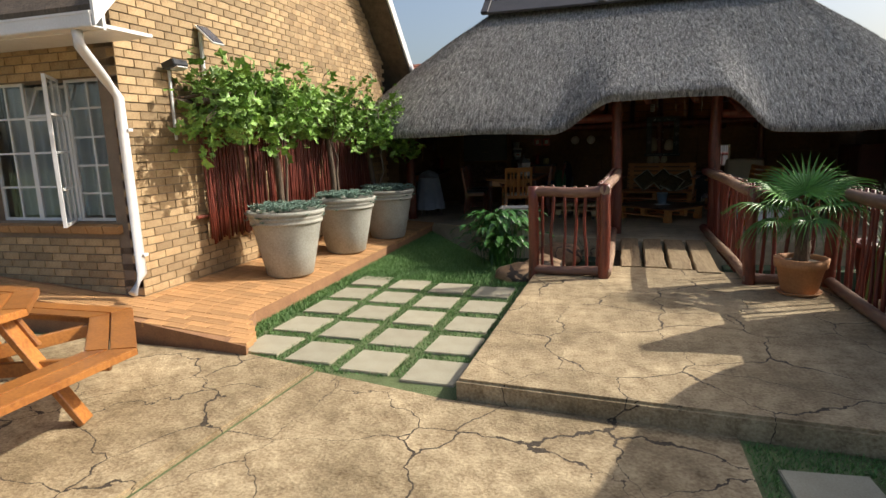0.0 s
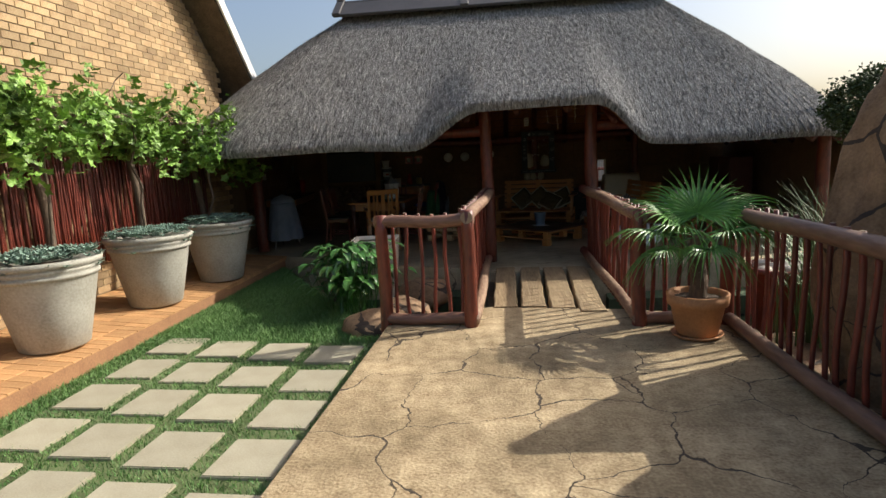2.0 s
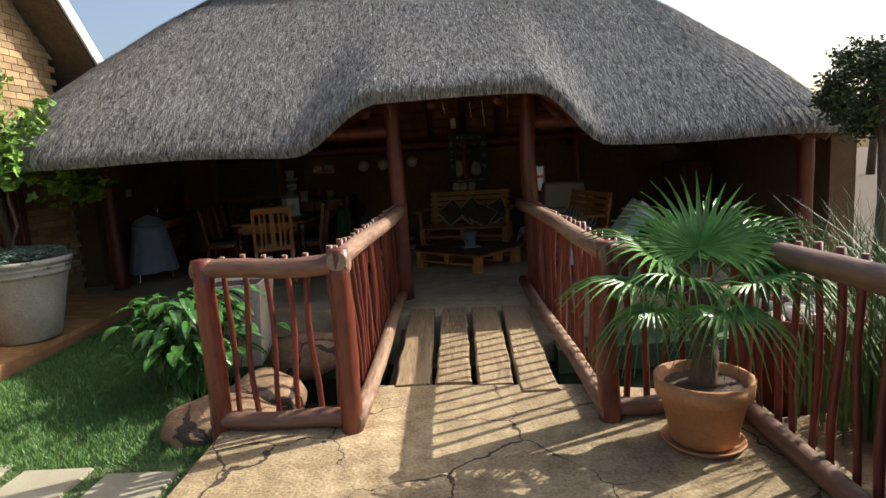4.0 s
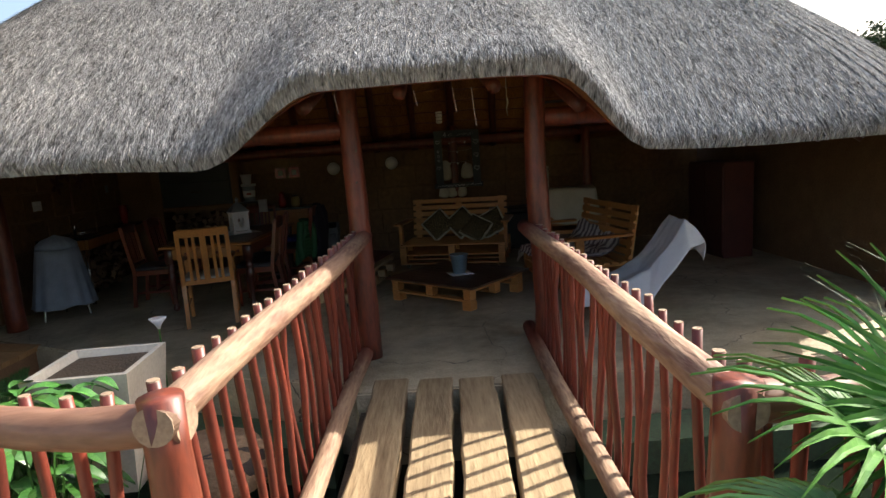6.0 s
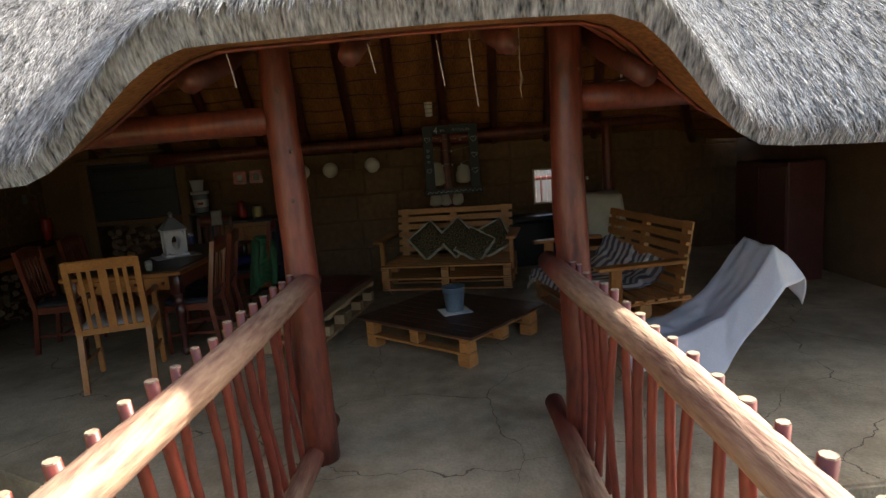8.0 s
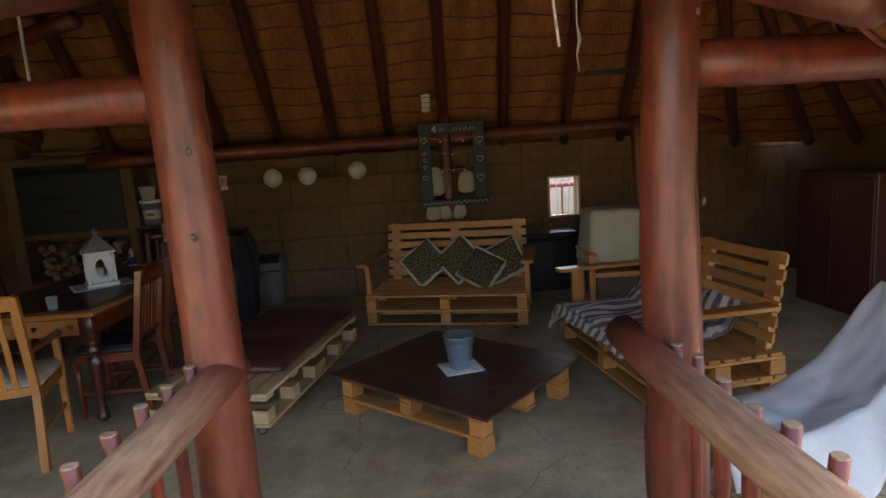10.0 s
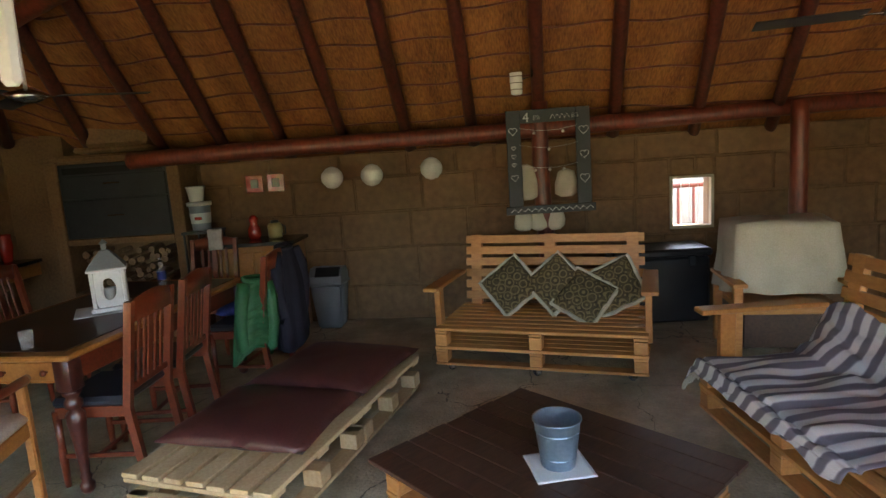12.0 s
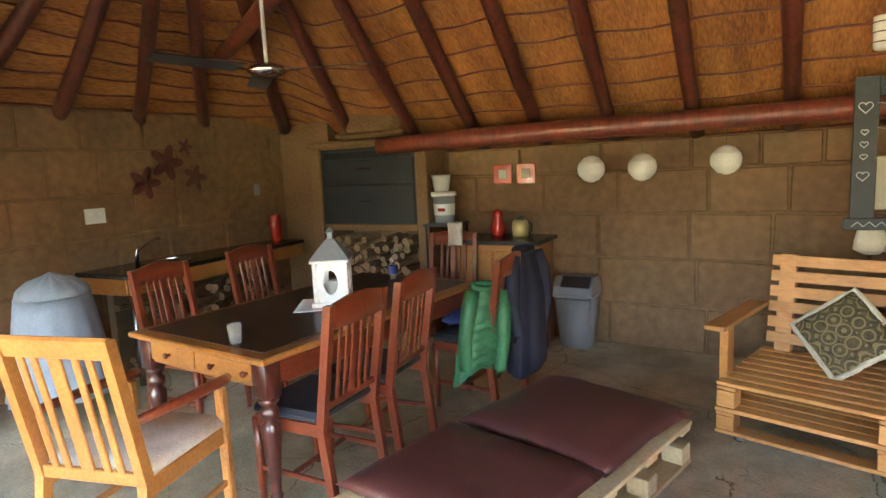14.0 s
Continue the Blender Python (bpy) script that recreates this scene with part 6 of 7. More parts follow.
ac = base("armchair", "honey wood carver chair with a pale hide seat at the table", "chair", pose(-2.175, 10.95, 0, 0, 0, 193))
W, D = 0.52, 0.50
for sx in (-1, 1):
    x = sx * (W / 2 - 0.025)
    part("front_leg", bx((x, -D / 2 + 0.02, 0.32), (0.042, 0.045, 0.64), None, 0.008), "oak", ac)
    bm = bmesh.new()
    for z0, z1, y0, y1 in ((0, 0.44, 0.07, 0.0), (0.44, 1.01, 0.0, 0.10)):
        vs = [bm.verts.new((x + a * 0.02, D / 2 - 0.02 + (y0 if zz == z0 else y1) + b * 0.022, zz)) for zz in (z0, z1) for a, b in ((-1, -1), (1, -1), (1, 1), (-1, 1))]
        for f in ((0, 3, 2, 1), (4, 5, 6, 7), (0, 1, 5, 4), (1, 2, 6, 5), (2, 3, 7, 6), (3, 0, 4, 7)):
            bm.faces.new([vs[i] for i in f])
    part("back_post", bm, "oak", ac)
    part("armrest", tube(bmesh.new(), [(x, D / 2 + 0.04, 0.69), (x + sx * 0.02, 0.0, 0.675), (x + sx * 0.015, -D / 2 + 0.02, 0.66), (x, -D / 2 - 0.04, 0.655)], [0.018, 0.022, 0.026, 0.02], 8), "redwood", ac, "darker shaped armrest", True)
    part("side_stretcher", bx((x, 0, 0.20), (0.02, D - 0.03, 0.03)), "oak", ac)
    part("seat_rail", bx((x, 0, 0.42), (0.025, D - 0.04, 0.075)), "oak", ac)
part("front_rail", bx((0, -D / 2 + 0.02, 0.42), (W - 0.09, 0.025, 0.075)), "oak", ac)
part("back_rail", bx((0, D / 2 - 0.01, 0.46), (W - 0.09, 0.022, 0.05)), "oak", ac)
part("top_rail", bx((0, D / 2 + 0.075, 0.975), (W - 0.03, 0.026, 0.085), Euler((-0.17, 0, 0)).to_matrix(), 0.01), "oak", ac)
for x in (-0.15, -0.09, 0.0, 0.09, 0.15):
    part("splat", bx((x, D / 2 + 0.035, 0.71), (0.03 if x else 0.06, 0.012, 0.50), Euler((-0.17, 0, 0)).to_matrix(), 0.003), "oak", ac)
sp_ = bx((0, -0.01, 0.475), (W - 0.02, D - 0.03, 0.07), None, 0.028)
part("seat_pad", sp_, "hide", ac, "pale hide seat pad", True)

# lantern, cloth and glass on the table
TZ = 0.767
ln = base("lantern", "white wooden lantern with a grey peaked roof", "lantern", pose(-2.12, 12.22, TZ + 0.008, 0, 0, 30) @ Matrix.Diagonal((1.12, 1.12, 1.12, 1)))
part("foot", bx((0, 0, 0.012), (0.20, 0.20, 0.024)), "white", ln)
for sx in (-1, 1):
    for sy in (-1, 1):
        part("corner_post", bx((sx * 0.078, sy * 0.078, 0.125), (0.022, 0.022, 0.20)), "white", ln)


def oval_panel():
    bm = bmesh.new()
    n = 24
    inner = [bm.verts.new((0.036 * math.cos(2 * math.pi * k / n), 0, 0.125 + 0.062 * math.sin(2 * math.pi * k / n))) for k in range(n)]
    outer = []
    for k in range(n):
        a = 2 * math.pi * k / n
        ca, sa = math.cos(a), math.sin(a)
        f = 1 / max(abs(ca) / 0.069, abs(sa) / 0.10)
        outer.append(bm.verts.new((ca * f, 0, 0.125 + sa * f)))
    for k in range(n):
        bm.faces.new((inner[k], inner[(k + 1) % n], outer[(k + 1) % n], outer[k]))
    return bm


for k in range(4):
    ob = part("side_panel", oval_panel(), "white", ln)
    ob.matrix_basis = pose(0, 0, 0, 0, 0, 90 * k) @ pose(0, -0.078, 0)
    md = ob.modifiers.new("thick", "SOLIDIFY"); md.thickness = 0.008
part("top_plate", bx((0, 0, 0.232), (0.20, 0.20, 0.014)), "white", ln)
rf = lathe([(0.14, 0.24), (0.135, 0.248), (0.035, 0.335), (0.018, 0.34), (0.018, 0.37), (0.03, 0.375), (0.0, 0.40)], 4)
part("peaked_roof", rf, "bin", ln, "grey peaked roof").matrix_basis = pose(0, 0, 0, 0, 0, 45)
part("candle", lathe([(0.03, 0.024), (0.03, 0.12), (0, 0.12)], 16), "paper", ln)
sheet_cloth("table_cloth", (-2.12, 12.22, TZ), 0.42, 0.34, "cloth", "small white cloth under the lantern", "cloth", 32, 0.004)
gl = thing("drinking_glass", lathe([(0.028, 0), (0.034, 0.09), (0.032, 0.09), (0.027, 0.006), (0, 0.006)], 20), "clear", "empty clear drinking glass on the dining table", "glass", True, m=pose(-2.08, 11.42, TZ + 0.001))
# clothes over a chair
def jacket(m, w, h, mat_, label, seed, t=0.06, quilt=0.0):
    """A jacket slung over a chair's top rail: folded body, two limp sleeves and a collar."""
    root = base("jacket", label, "clothing", m)
    r = random.Random(seed)

    def body(u, v):
        a = 2 * math.pi * u
        fold = 0.10 * math.sin(5 * a + seed) * v + 0.06 * math.sin(9 * a + 2 * v + seed)
        ww = w / 2 * (0.62 + 0.38 * min(1, v * 2.2)) * (1 + fold * 0.6)
        tt = t * (0.35 + 0.65 * min(1, v * 3)) * (1 + fold) + quilt * abs(math.sin(v * h / 0.055 * math.pi))
        hem = 0.03 * math.sin(2 * a + seed) * v + 0.05 * math.cos(a) * v
        return Vector((ww * math.cos(a) + 0.03 * v * math.sin(seed), tt * math.sin(a), -h * v + hem - 0.02 * abs(math.cos(a))))

    bm = grid(body, 56, 40)
    bmesh.ops.remove_doubles(bm, verts=bm.verts, dist=0.0005)
    ob = part("body", bm, mat_, root, "", True)
    md = ob.modifiers.new("thick", "SOLIDIFY"); md.thickness = 0.008
    for sx in (-1, 1):
        x = sx * w * 0.44
        pts = [(x * 0.8, -0.01, -0.03), (x * 1.02, -0.03, -0.14), (x * 1.05 + 0.01 * sx, -0.035, -0.32), (x * 0.98, -0.02 - r.uniform(0, 0.03), -0.50), (x * 0.95, -0.01, -0.60 + r.uniform(0, 0.06))]
        part("sleeve", tube(bmesh.new(), pts, [0.045, 0.05, 0.044, 0.04, 0.035], 14, 0.06), mat_, root, "", True)
    ring = [(0.09 * math.cos(k * math.pi / 9), 0.03 * math.sin(k * math.pi / 9), 0.012 * math.sin(k * math.pi / 9)) for k in range(19)]
    part("collar", tube(bmesh.new(), ring, 0.017, 8, 0.08), mat_, root, "", True)
    return root


jacket(pose(-1.22, 13.02, 1.0, 0, 0, 74), 0.36, 0.74, "navy", "dark navy jacket hung over a chair back", 2, 0.07)
jacket(pose(-1.36, 12.72, 0.82, 0, 6, 48), 0.25, 0.52, "green", "bright green padded jacket hung over a chair back", 5, 0.055, 0.012)
cushion("folded_clothes", 0.30, 0.3, 0.10, "bluecloth", "folded blue clothes on a dining chair seat", pose(-1.62, 13.0, 0.55, 0, 0, 15), "clothing")


# ---- kitchen corner ----
CA = math.degrees(math.atan2(14.15 - 12.0, -4.10 + 3.96))
KM = pose(-4.0, 12.2, 0, 0, 0, CA)
# local x runs along the counter's front, local y goes back to the wall
ct = base("sink_counter", "black granite counter with wooden front on a steel leg", "counter", KM)
part("worktop", bx((1.02, 0.29, 0.845), (2.06, 0.60, 0.035), None, 0.006), "granite", ct, "black granite worktop")
part("front_board", bx((1.02, 0.02, 0.765), (2.02, 0.03, 0.12)), "oak", ct)
part("end_board", bx((0.01, 0.30, 0.765), (0.03, 0.53, 0.12)), "oak", ct)
part("leg", tube(bmesh.new(), [(0.06, 0.06, 0.0), (0.06, 0.06, 0.705)], 0.025, 14), "steel", ct, "round steel leg", True)
part("back_support", bx((0.3, 0.55, 0.35), (0.15, 0.08, 0.70)), "mortar", ct)
sk = thing("sink", lathe([(0.20, 0.004), (0.19, 0.006), (0.17, 0.003), (0, 0.002)], 32), "steel", "round steel sink let into the granite", "sink", True, m=KM @ pose(0.62, 0.32, 0.863))
tp = thing("tap", tube(bmesh.new(), [(0, 0, 0), (0, 0, 0.12), (0.0, -0.01, 0.14), (0.09, -0.05, 0.20), (0.15, -0.08, 0.22), (0.165, -0.09, 0.20)], [0.018, 0.016, 0.013, 0.011, 0.011, 0.011], 10), "steel", "chrome mixer tap with a swung spout", "tap", True, m=KM @ pose(0.28, 0.25, 0.863))
vz = thing("vase", lathe([(0.035, 0), (0.045, 0.02), (0.065, 0.16), (0.058, 0.25), (0.062, 0.27), (0.055, 0.27), (0.05, 0.25), (0, 0.24)], 24), "red", "tall glossy red vase on the counter end", "vase", True, m=KM @ pose(1.92, 0.22, 0.863))


def firewood(name, m, w, h, d, n, label, seed, along=True):
    r = random.Random(seed)
    root = base(name, label, "firewood", m)
    for i in range(n):
        x, z = r.uniform(0, w), 0.035 + r.uniform(0, h - 0.06)
        L = d * r.uniform(0.75, 1.0)
        a = r.uniform(-0.2, 0.2)
        rr = r.uniform(0.022, 0.04)
        if along:
            p0, p1 = (x - L / 2, r.uniform(0, 0.15), z), (x + L / 2, r.uniform(0.1, 0.3), z + r.uniform(-0.06, 0.06))
            p0 = (p0[0], p0[1], max(0.03, p0[2])); p1 = (p1[0], p1[1], max(0.03, p1[2]))
        else:
            p0, p1 = (x, r.uniform(0, 0.05), z), (x + a * 0.1, L, z + 0.01)
        part("log_piece", tube(bmesh.new(), [p0, p1], [rr, rr * 0.9], 7, 0.15), "logend", root)
    return root


firewood("firewood_stack", KM @ pose(0.35, 0.22, 0.0), 1.6, 0.62, 0.45, 90, "stack of split firewood under the counter", 3)

# built-in barbecue
br = base("built_in_barbecue", "plastered barbecue with black steel doors and a chimney", "barbecue", pose(-3.23, 14.2, 0))
for nm, c_, s_ in (("pier", (-0.60, 0.3, 0.92), (0.12, 0.6, 1.84)), ("pier", (0.60, 0.3, 0.92), (0.12, 0.6, 1.84)), ("hood", (0, 0.3, 1.80), (1.078, 0.6, 0.08)), ("hearth", (0, 0.3, 1.0), (1.078, 0.598, 0.06)), ("back", (0, 0.56, 0.9), (1.076, 0.06, 1.7)), ("plinth", (0, 0.29, 0.25), (1.078, 0.6, 0.5))):
    part(nm, bx(c_, s_, None, 0.008), "wallstone", br)
part("lintel", bx((0.0, -0.02, 1.80), (1.34, 0.05, 0.05), None, 0.01), "wallstone", br)
part("steel_frame", bx((0, 0.03, 1.395), (1.08, 0.02, 0.72)), "charcoal", br)
# near-black strip laid on the frame in place of a cut slot
part("flue_slot", bx((0.0, 0.016, 1.69), (0.98, 0.012, 0.06), None, 0), "slot_black", br, "near-black strip drawn as a slot")
for z, h in ((1.53, 0.22), (1.22, 0.37)):
    part("steel_door", bx((0, 0.012, z), (1.04, 0.02, h), None, 0.005), "charcoal", br, "black steel lift-up door")
    part("handle", tube(bmesh.new(), [(-0.08, -0.018, z + 0.03), (0.08, -0.018, z + 0.03)], 0.006, 8), "steel", br)
bm = bmesh.new()
box(bm, (0.02, 0.3, 2.12), (0.62, 0.44, 0.46), None, 0.05); box(bm, (0.02, 0.3, 1.88), (0.78, 0.54, 0.05), None, 0.02)
part("chimney", bm, "wallstone", br, "rounded plaster chimney breast")
firewood("firewood_stack", pose(-3.65, 14.22, 0.502), 0.85, 0.42, 0.3, 60, "split firewood in the barbecue niche", 6, False)
struct("wall_corner", prism([(-4.55, 14.72), (-4.55, 14.45), (-3.85, 14.45), (-3.85, 14.72)], 0, 2.1), "wallstone", "rounded plaster corner by the barbecue", "wall")
# shelf with tubs
sh = base("shelf_stand", "dark metal stand holding plastic tubs beside the barbecue", "shelf", pose(-2.42, 14.28, 0))
for z in (0.55, 1.03):
    part("shelf_board", bx((0, 0, z), (0.30, 0.34, 0.025)), "charcoal", sh)
for sx in (-0.13, 0.13):
    for sy in (-0.15, 0.15):
        part("leg", bx((sx, sy, 0.51), (0.02, 0.02, 1.02)), "charcoal", sh)
tb = base("plastic_tub", "clear plastic tub with a white lid and printed label", "tub", pose(-2.43, 14.27, 1.044))
part("tub_body", lathe([(0.085, 0), (0.10, 0.24), (0.0, 0.24)], 24), "greycloth", tb, "cloudy clear tub", True)
part("lid", lathe([(0.115, 0.24), (0.115, 0.275), (0.0, 0.28)], 24), "plastic", tb, "white lid", True)
part("printed_label", lathe([(0.092, 0.07), (0.098, 0.17), (0, 0.17)], 24), "plastic", tb, "white label")
part("label_bar", bx((0.02, -0.098, 0.12), (0.07, 0.004, 0.03)), "red", tb)
thing("plastic_bucket", lathe([(0.065, 0), (0.085, 0.13), (0.09, 0.13), (0.09, 0.145), (0, 0.145)], 24), "plastic", "small white plastic bucket on the tub", "bucket", True, m=pose(-2.45, 14.27, 1.326))
# side cabinet
cb = base("side_cabinet", "brown side cabinet with a dark granite top", "cabinet", pose(-1.85, 14.26, 0))
part("body", bx((0, 0, 0.44), (0.72, 0.46, 0.88)), "oak", cb)
part("top", bx((0, 0, 0.90), (0.80, 0.52, 0.035)), "granite", cb)
part("door", bx((-0.18, -0.237, 0.44), (0.34, 0.016, 0.78), None, 0.006), "oak", cb)
part("door", bx((0.18, -0.237, 0.44), (0.34, 0.016, 0.78), None, 0.006), "oak", cb)
fl = base("red_flask", "rounded red vacuum flask on the cabinet", "flask", pose(-1.93, 14.33, 0.919))
part("body", lathe([(0.05, 0), (0.065, 0.03), (0.06, 0.10), (0.035, 0.15), (0.042, 0.17), (0.045, 0.20), (0.02, 0.23), (0, 0.235)], 20), "red", fl, "", True)
kt = base("kettle", "pale gold metal flask with black lid", "kettle", pose(-1.72, 14.33, 0.919))
part("body", lathe([(0.062, 0), (0.07, 0.02), (0.07, 0.12), (0.05, 0.145), (0, 0.15)], 20), "gold", kt, "", True)
part("lid", lathe([(0.04, 0.146), (0.035, 0.17), (0, 0.172)], 16), "blackpl", kt, "black lid", True)
part("handle", tube(bmesh.new(), [(0.068, 0, 0.12), (0.10, 0, 0.11), (0.10, 0, 0.04), (0.068, 0, 0.03)], 0.008, 8), "blackpl", kt, "", True)
# swing-top bin
bn = base("rubbish_bin", "grey plastic swing-top bin against the block wall", "bin", pose(-1.22, 14.30, 0, 0, 0, -4))
bm = bmesh.new()
for (w0, d0, z0), (w1, d1, z1) in (((0.24, 0.20, 0.0), (0.32, 0.26, 0.44)),):
    lo = [bm.verts.new((sx * w0 / 2, sy * d0 / 2, z0)) for sx, sy in ((-1, -1), (1, -1), (1, 1), (-1, 1))]
    hi = [bm.verts.new((sx * w1 / 2, sy * d1 / 2, z1)) for sx, sy in ((-1, -1), (1, -1), (1, 1), (-1, 1))]
    bm.faces.new(lo[::-1]); bm.faces.new(hi)
    for k in range(4):
        bm.faces.new((lo[k], lo[(k + 1) % 4], hi[(k + 1) % 4], hi[k]))
bmesh.ops.bevel(bm, geom=list(bm.edges), offset=0.02, segments=2, affect="EDGES")
part("body", bm, "bin", bn, "", True)
part("rim", bx((0, 0, 0.45), (0.34, 0.28, 0.035), None, 0.01), "bin", bn)
bm = bmesh.new()
pr = [(-0.135, 0.465), (-0.125, 0.53), (-0.06, 0.60), (0.06, 0.60), (0.125, 0.53), (0.135, 0.465)]
a = [bm.verts.new((-0.16, y, z)) for y, z in pr]; b = [bm.verts.new((0.16, y, z)) for y, z in pr]
bm.faces.new(a); bm.faces.new(b[::-1])
for k in range(6):
    bm.faces.new((a[k], b[k], b[(k + 1) % 6], a[(k + 1) % 6]))
bmesh.ops.recalc_face_normals(bm, faces=bm.faces)
part("hood", bm, "bin", bn, "pale grey hood")
part("flap", bx((0.02, -0.095, 0.565), (0.24, 0.012, 0.11), Euler((-0.75, 0, 0)).to_matrix(), 0.003), "blackpl", bn, "black swing flap")

# pictures, socket, wall flowers
for i, x in enumerate((-1.94, -1.72)):
    pc = base("small_picture", "small red framed picture on the block wall", "picture", pose(x, 14.505, 1.45, 0, 0, 0), "pair of small pictures")
    part("frame", bx((0, 0, 0), (0.17, 0.012, 0.17), None, 0.003), "red", pc, "flat red frame")
    part("motif", bx((0.0, -0.008, 0.0), (0.075, 0.004, 0.085), None, 0.001), "cream", pc, "pale plain motif")
LWM = m_lw
def on_west(d, z, out=0.02):
    return LWM @ pose(d, -out, z)


so = base("wall_socket", "white double wall socket", "socket", on_west(0.95, 1.28))
part("plate", bx((0, 0, 0), (0.16, 0.014, 0.12), None, 0.004), "plastic", so)
for x in (-0.035, 0.035):
    part("switch", bx((x, -0.009, 0.02), (0.03, 0.006, 0.02), None, 0.001), "white", so)
so2 = base("wall_switch", "small grey wall switch", "switch", on_west(2.62, 1.40))
part("plate", bx((0, 0, 0), (0.07, 0.014, 0.11), None, 0.004), "bin", so2)
fm = base("metal_flowers", "dark rusty metal flower wall ornament", "ornament", on_west(1.62, 1.55, 0.03))
for (x, z, r_) in ((0.0, 0.14, 0.17), (-0.22, -0.03, 0.15), (0.27, 0.0, 0.13), (0.20, 0.28, 0.08)):
    bm = bmesh.new()
    c = bm.verts.new((x, -0.02, z)); n = 30
    ring = [bm.verts.new((x + r_ * (0.72 + 0.28 * math.cos(5 * 2 * math.pi * k / n)) * math.cos(2 * math.pi * k / n), -0.005, z + r_ * (0.72 + 0.28 * math.cos(5 * 2 * math.pi * k / n)) * math.sin(2 * math.pi * k / n))) for k in range(n)]
    for k in range(n):
        bm.faces.new((c, ring[k], ring[(k + 1) % n]))
    ob = part("flower", bm, "rafter", fm, "rusty metal flower")
    md = ob.modifiers.new("thick", "SOLIDIFY"); md.thickness = 0.006
part("stem", tube(bmesh.new(), [(0.05, -0.01, 0.0), (0.02, -0.01, -0.45)], 0.006, 6), "pole", fm)

# slate board frame on the back post, with chalk hearts and a zigzag
FY = 13.74
bd = base("chalk_frame", "tall dark frame with chalk hearts hung on a post", "frame", pose(0, FY, 0))
fx0, fx1, fz0, fz1 = 0.57, 1.27, 1.06, 1.93
part("side_board", bx((fx0 + 0.06, 0, (fz0 + fz1) / 2), (0.12, 0.02, fz1 - fz0)), "slate", bd)
part("side_board", bx((fx1 - 0.06, 0, (fz0 + fz1) / 2), (0.12, 0.02, fz1 - fz0)), "slate", bd)
part("top_board", bx(((fx0 + fx1) / 2, 0.001, fz1 - 0.055), (fx1 - fx0 - 0.24, 0.018, 0.11)), "slate", bd)
part("bottom_board", bx(((fx0 + fx1) / 2, -0.012, fz0 + 0.03), (fx1 - fx0 + 0.06, 0.02, 0.07)), "slate", bd)
bm = bmesh.new()
pts = [(fx0 + 0.01 + i * (fx1 - fx0) / 24, -0.025, fz0 + 0.03 + (0.014 if i % 2 else -0.014)) for i in range(25)]
tube(bm, pts, 0.0035, 4)
part("zigzag", bm, "chalk", bd, "chalk zigzag")


def heart(cx, cz, s):
    pts = []
    for k in range(21):
        t = 2 * math.pi * k / 20
        pts.append((cx + s * 16 * math.sin(t) ** 3 / 16, -0.014, cz + s * (13 * math.cos(t) - 5 * math.cos(2 * t) - 2 * math.cos(3 * t) - math.cos(4 * t)) / 16))
    return tube(bmesh.new(), pts, 0.003, 4, caps=False)


for cx, zs_ in ((fx0 + 0.055, ((1.76, 0.035), (1.62, 0.018), (1.55, 0.02), (1.48, 0.018), (1.37, 0.03))), (fx1 - 0.055, ((1.74, 0.04), (1.54, 0.036), (1.34, 0.04)))):
    for cz, s_ in zs_:
        part("heart", heart(cx, cz, s_), "chalk", bd, "chalk heart")


def words(txt, m, size, mat_, name, parent):
    cu = bpy.data.curves.new(name, "FONT"); cu.body = txt; cu.size = size; cu.extrude = 0.0015
    tmp = bpy.data.objects.new(name + "_t", cu)
    scene.collection.objects.link(tmp)
    dg = bpy.context.evaluated_depsgraph_get()
    me = bpy.data.meshes.new_from_object(tmp.evaluated_get(dg))
    bpy.data.objects.remove(tmp)
    me.materials.clear(); me.materials.append(M[mat_])
    ob = new(name, me); ob.parent = parent; ob.matrix_basis = m
    return ob


words("4", pose(fx0 + 0.14, -0.016, fz1 - 0.10, 90), 0.11, "chalk", "chalk_figure", bd)["label"] = "chalk number four"
for i, (x, w) in enumerate(((0.23, 0.05), (0.37, 0.16), (0.55, 0.05))):
    part("scrawl", tube(bmesh.new(), [(fx0 + x + w * k / 8, -0.014, fz1 - 0.07 + (0.022 if k % 2 else -0.014)) for k in range(9)], 0.003, 4), "chalk", bd, "unreadable chalk scrawl")
for k, z in enumerate((1.78, 1.64, 1.47)):
    part("string", tube(bmesh.new(), [(fx0 + 0.11 + 0.48 * j / 8, -0.03, z - 0.03 * math.sin(math.pi * j / 8)) for j in range(9)], 0.0015, 4), "chalk", bd, "thin string of hearts")
    for j in ((2, 6), (4,), (2, 4, 6))[k]:
        ob = part("tag", bx((fx0 + 0.11 + 0.06 * j, -0.032, z - 0.045), (0.022, 0.006, 0.022), Euler((0, 0.78, 0)).to_matrix(), 0.003), "paper", bd)
for k, (x, z0, z1) in enumerate(((0.74, 1.17, 1.48), (1.08, 1.18, 1.42), (0.70, 0.90, 1.09), (0.84, 0.90, 1.09), (0.98, 0.90, 1.09))):
    w = 0.10 if z0 > 1.1 else 0.085
    bm = lathe([(w * 0.5, 0), (w * 0.95, 0.03), (w, (z1 - z0) * 0.45), (w * 0.7, (z1 - z0) * 0.9), (w * 0.2, z1 - z0)], 18)
    for v in bm.verts:
        v.co.y *= 0.6; v.co += Vector((0.008, 0.008, 0)) * math.sin(v.co.z * 60 + k)
    thing("cloth_bag", bm, "cream", "bundle of cream cloth hanging behind the frame", "bag", True, "hanging cloth bundles", m=pose(x, FY + 0.075, z0))

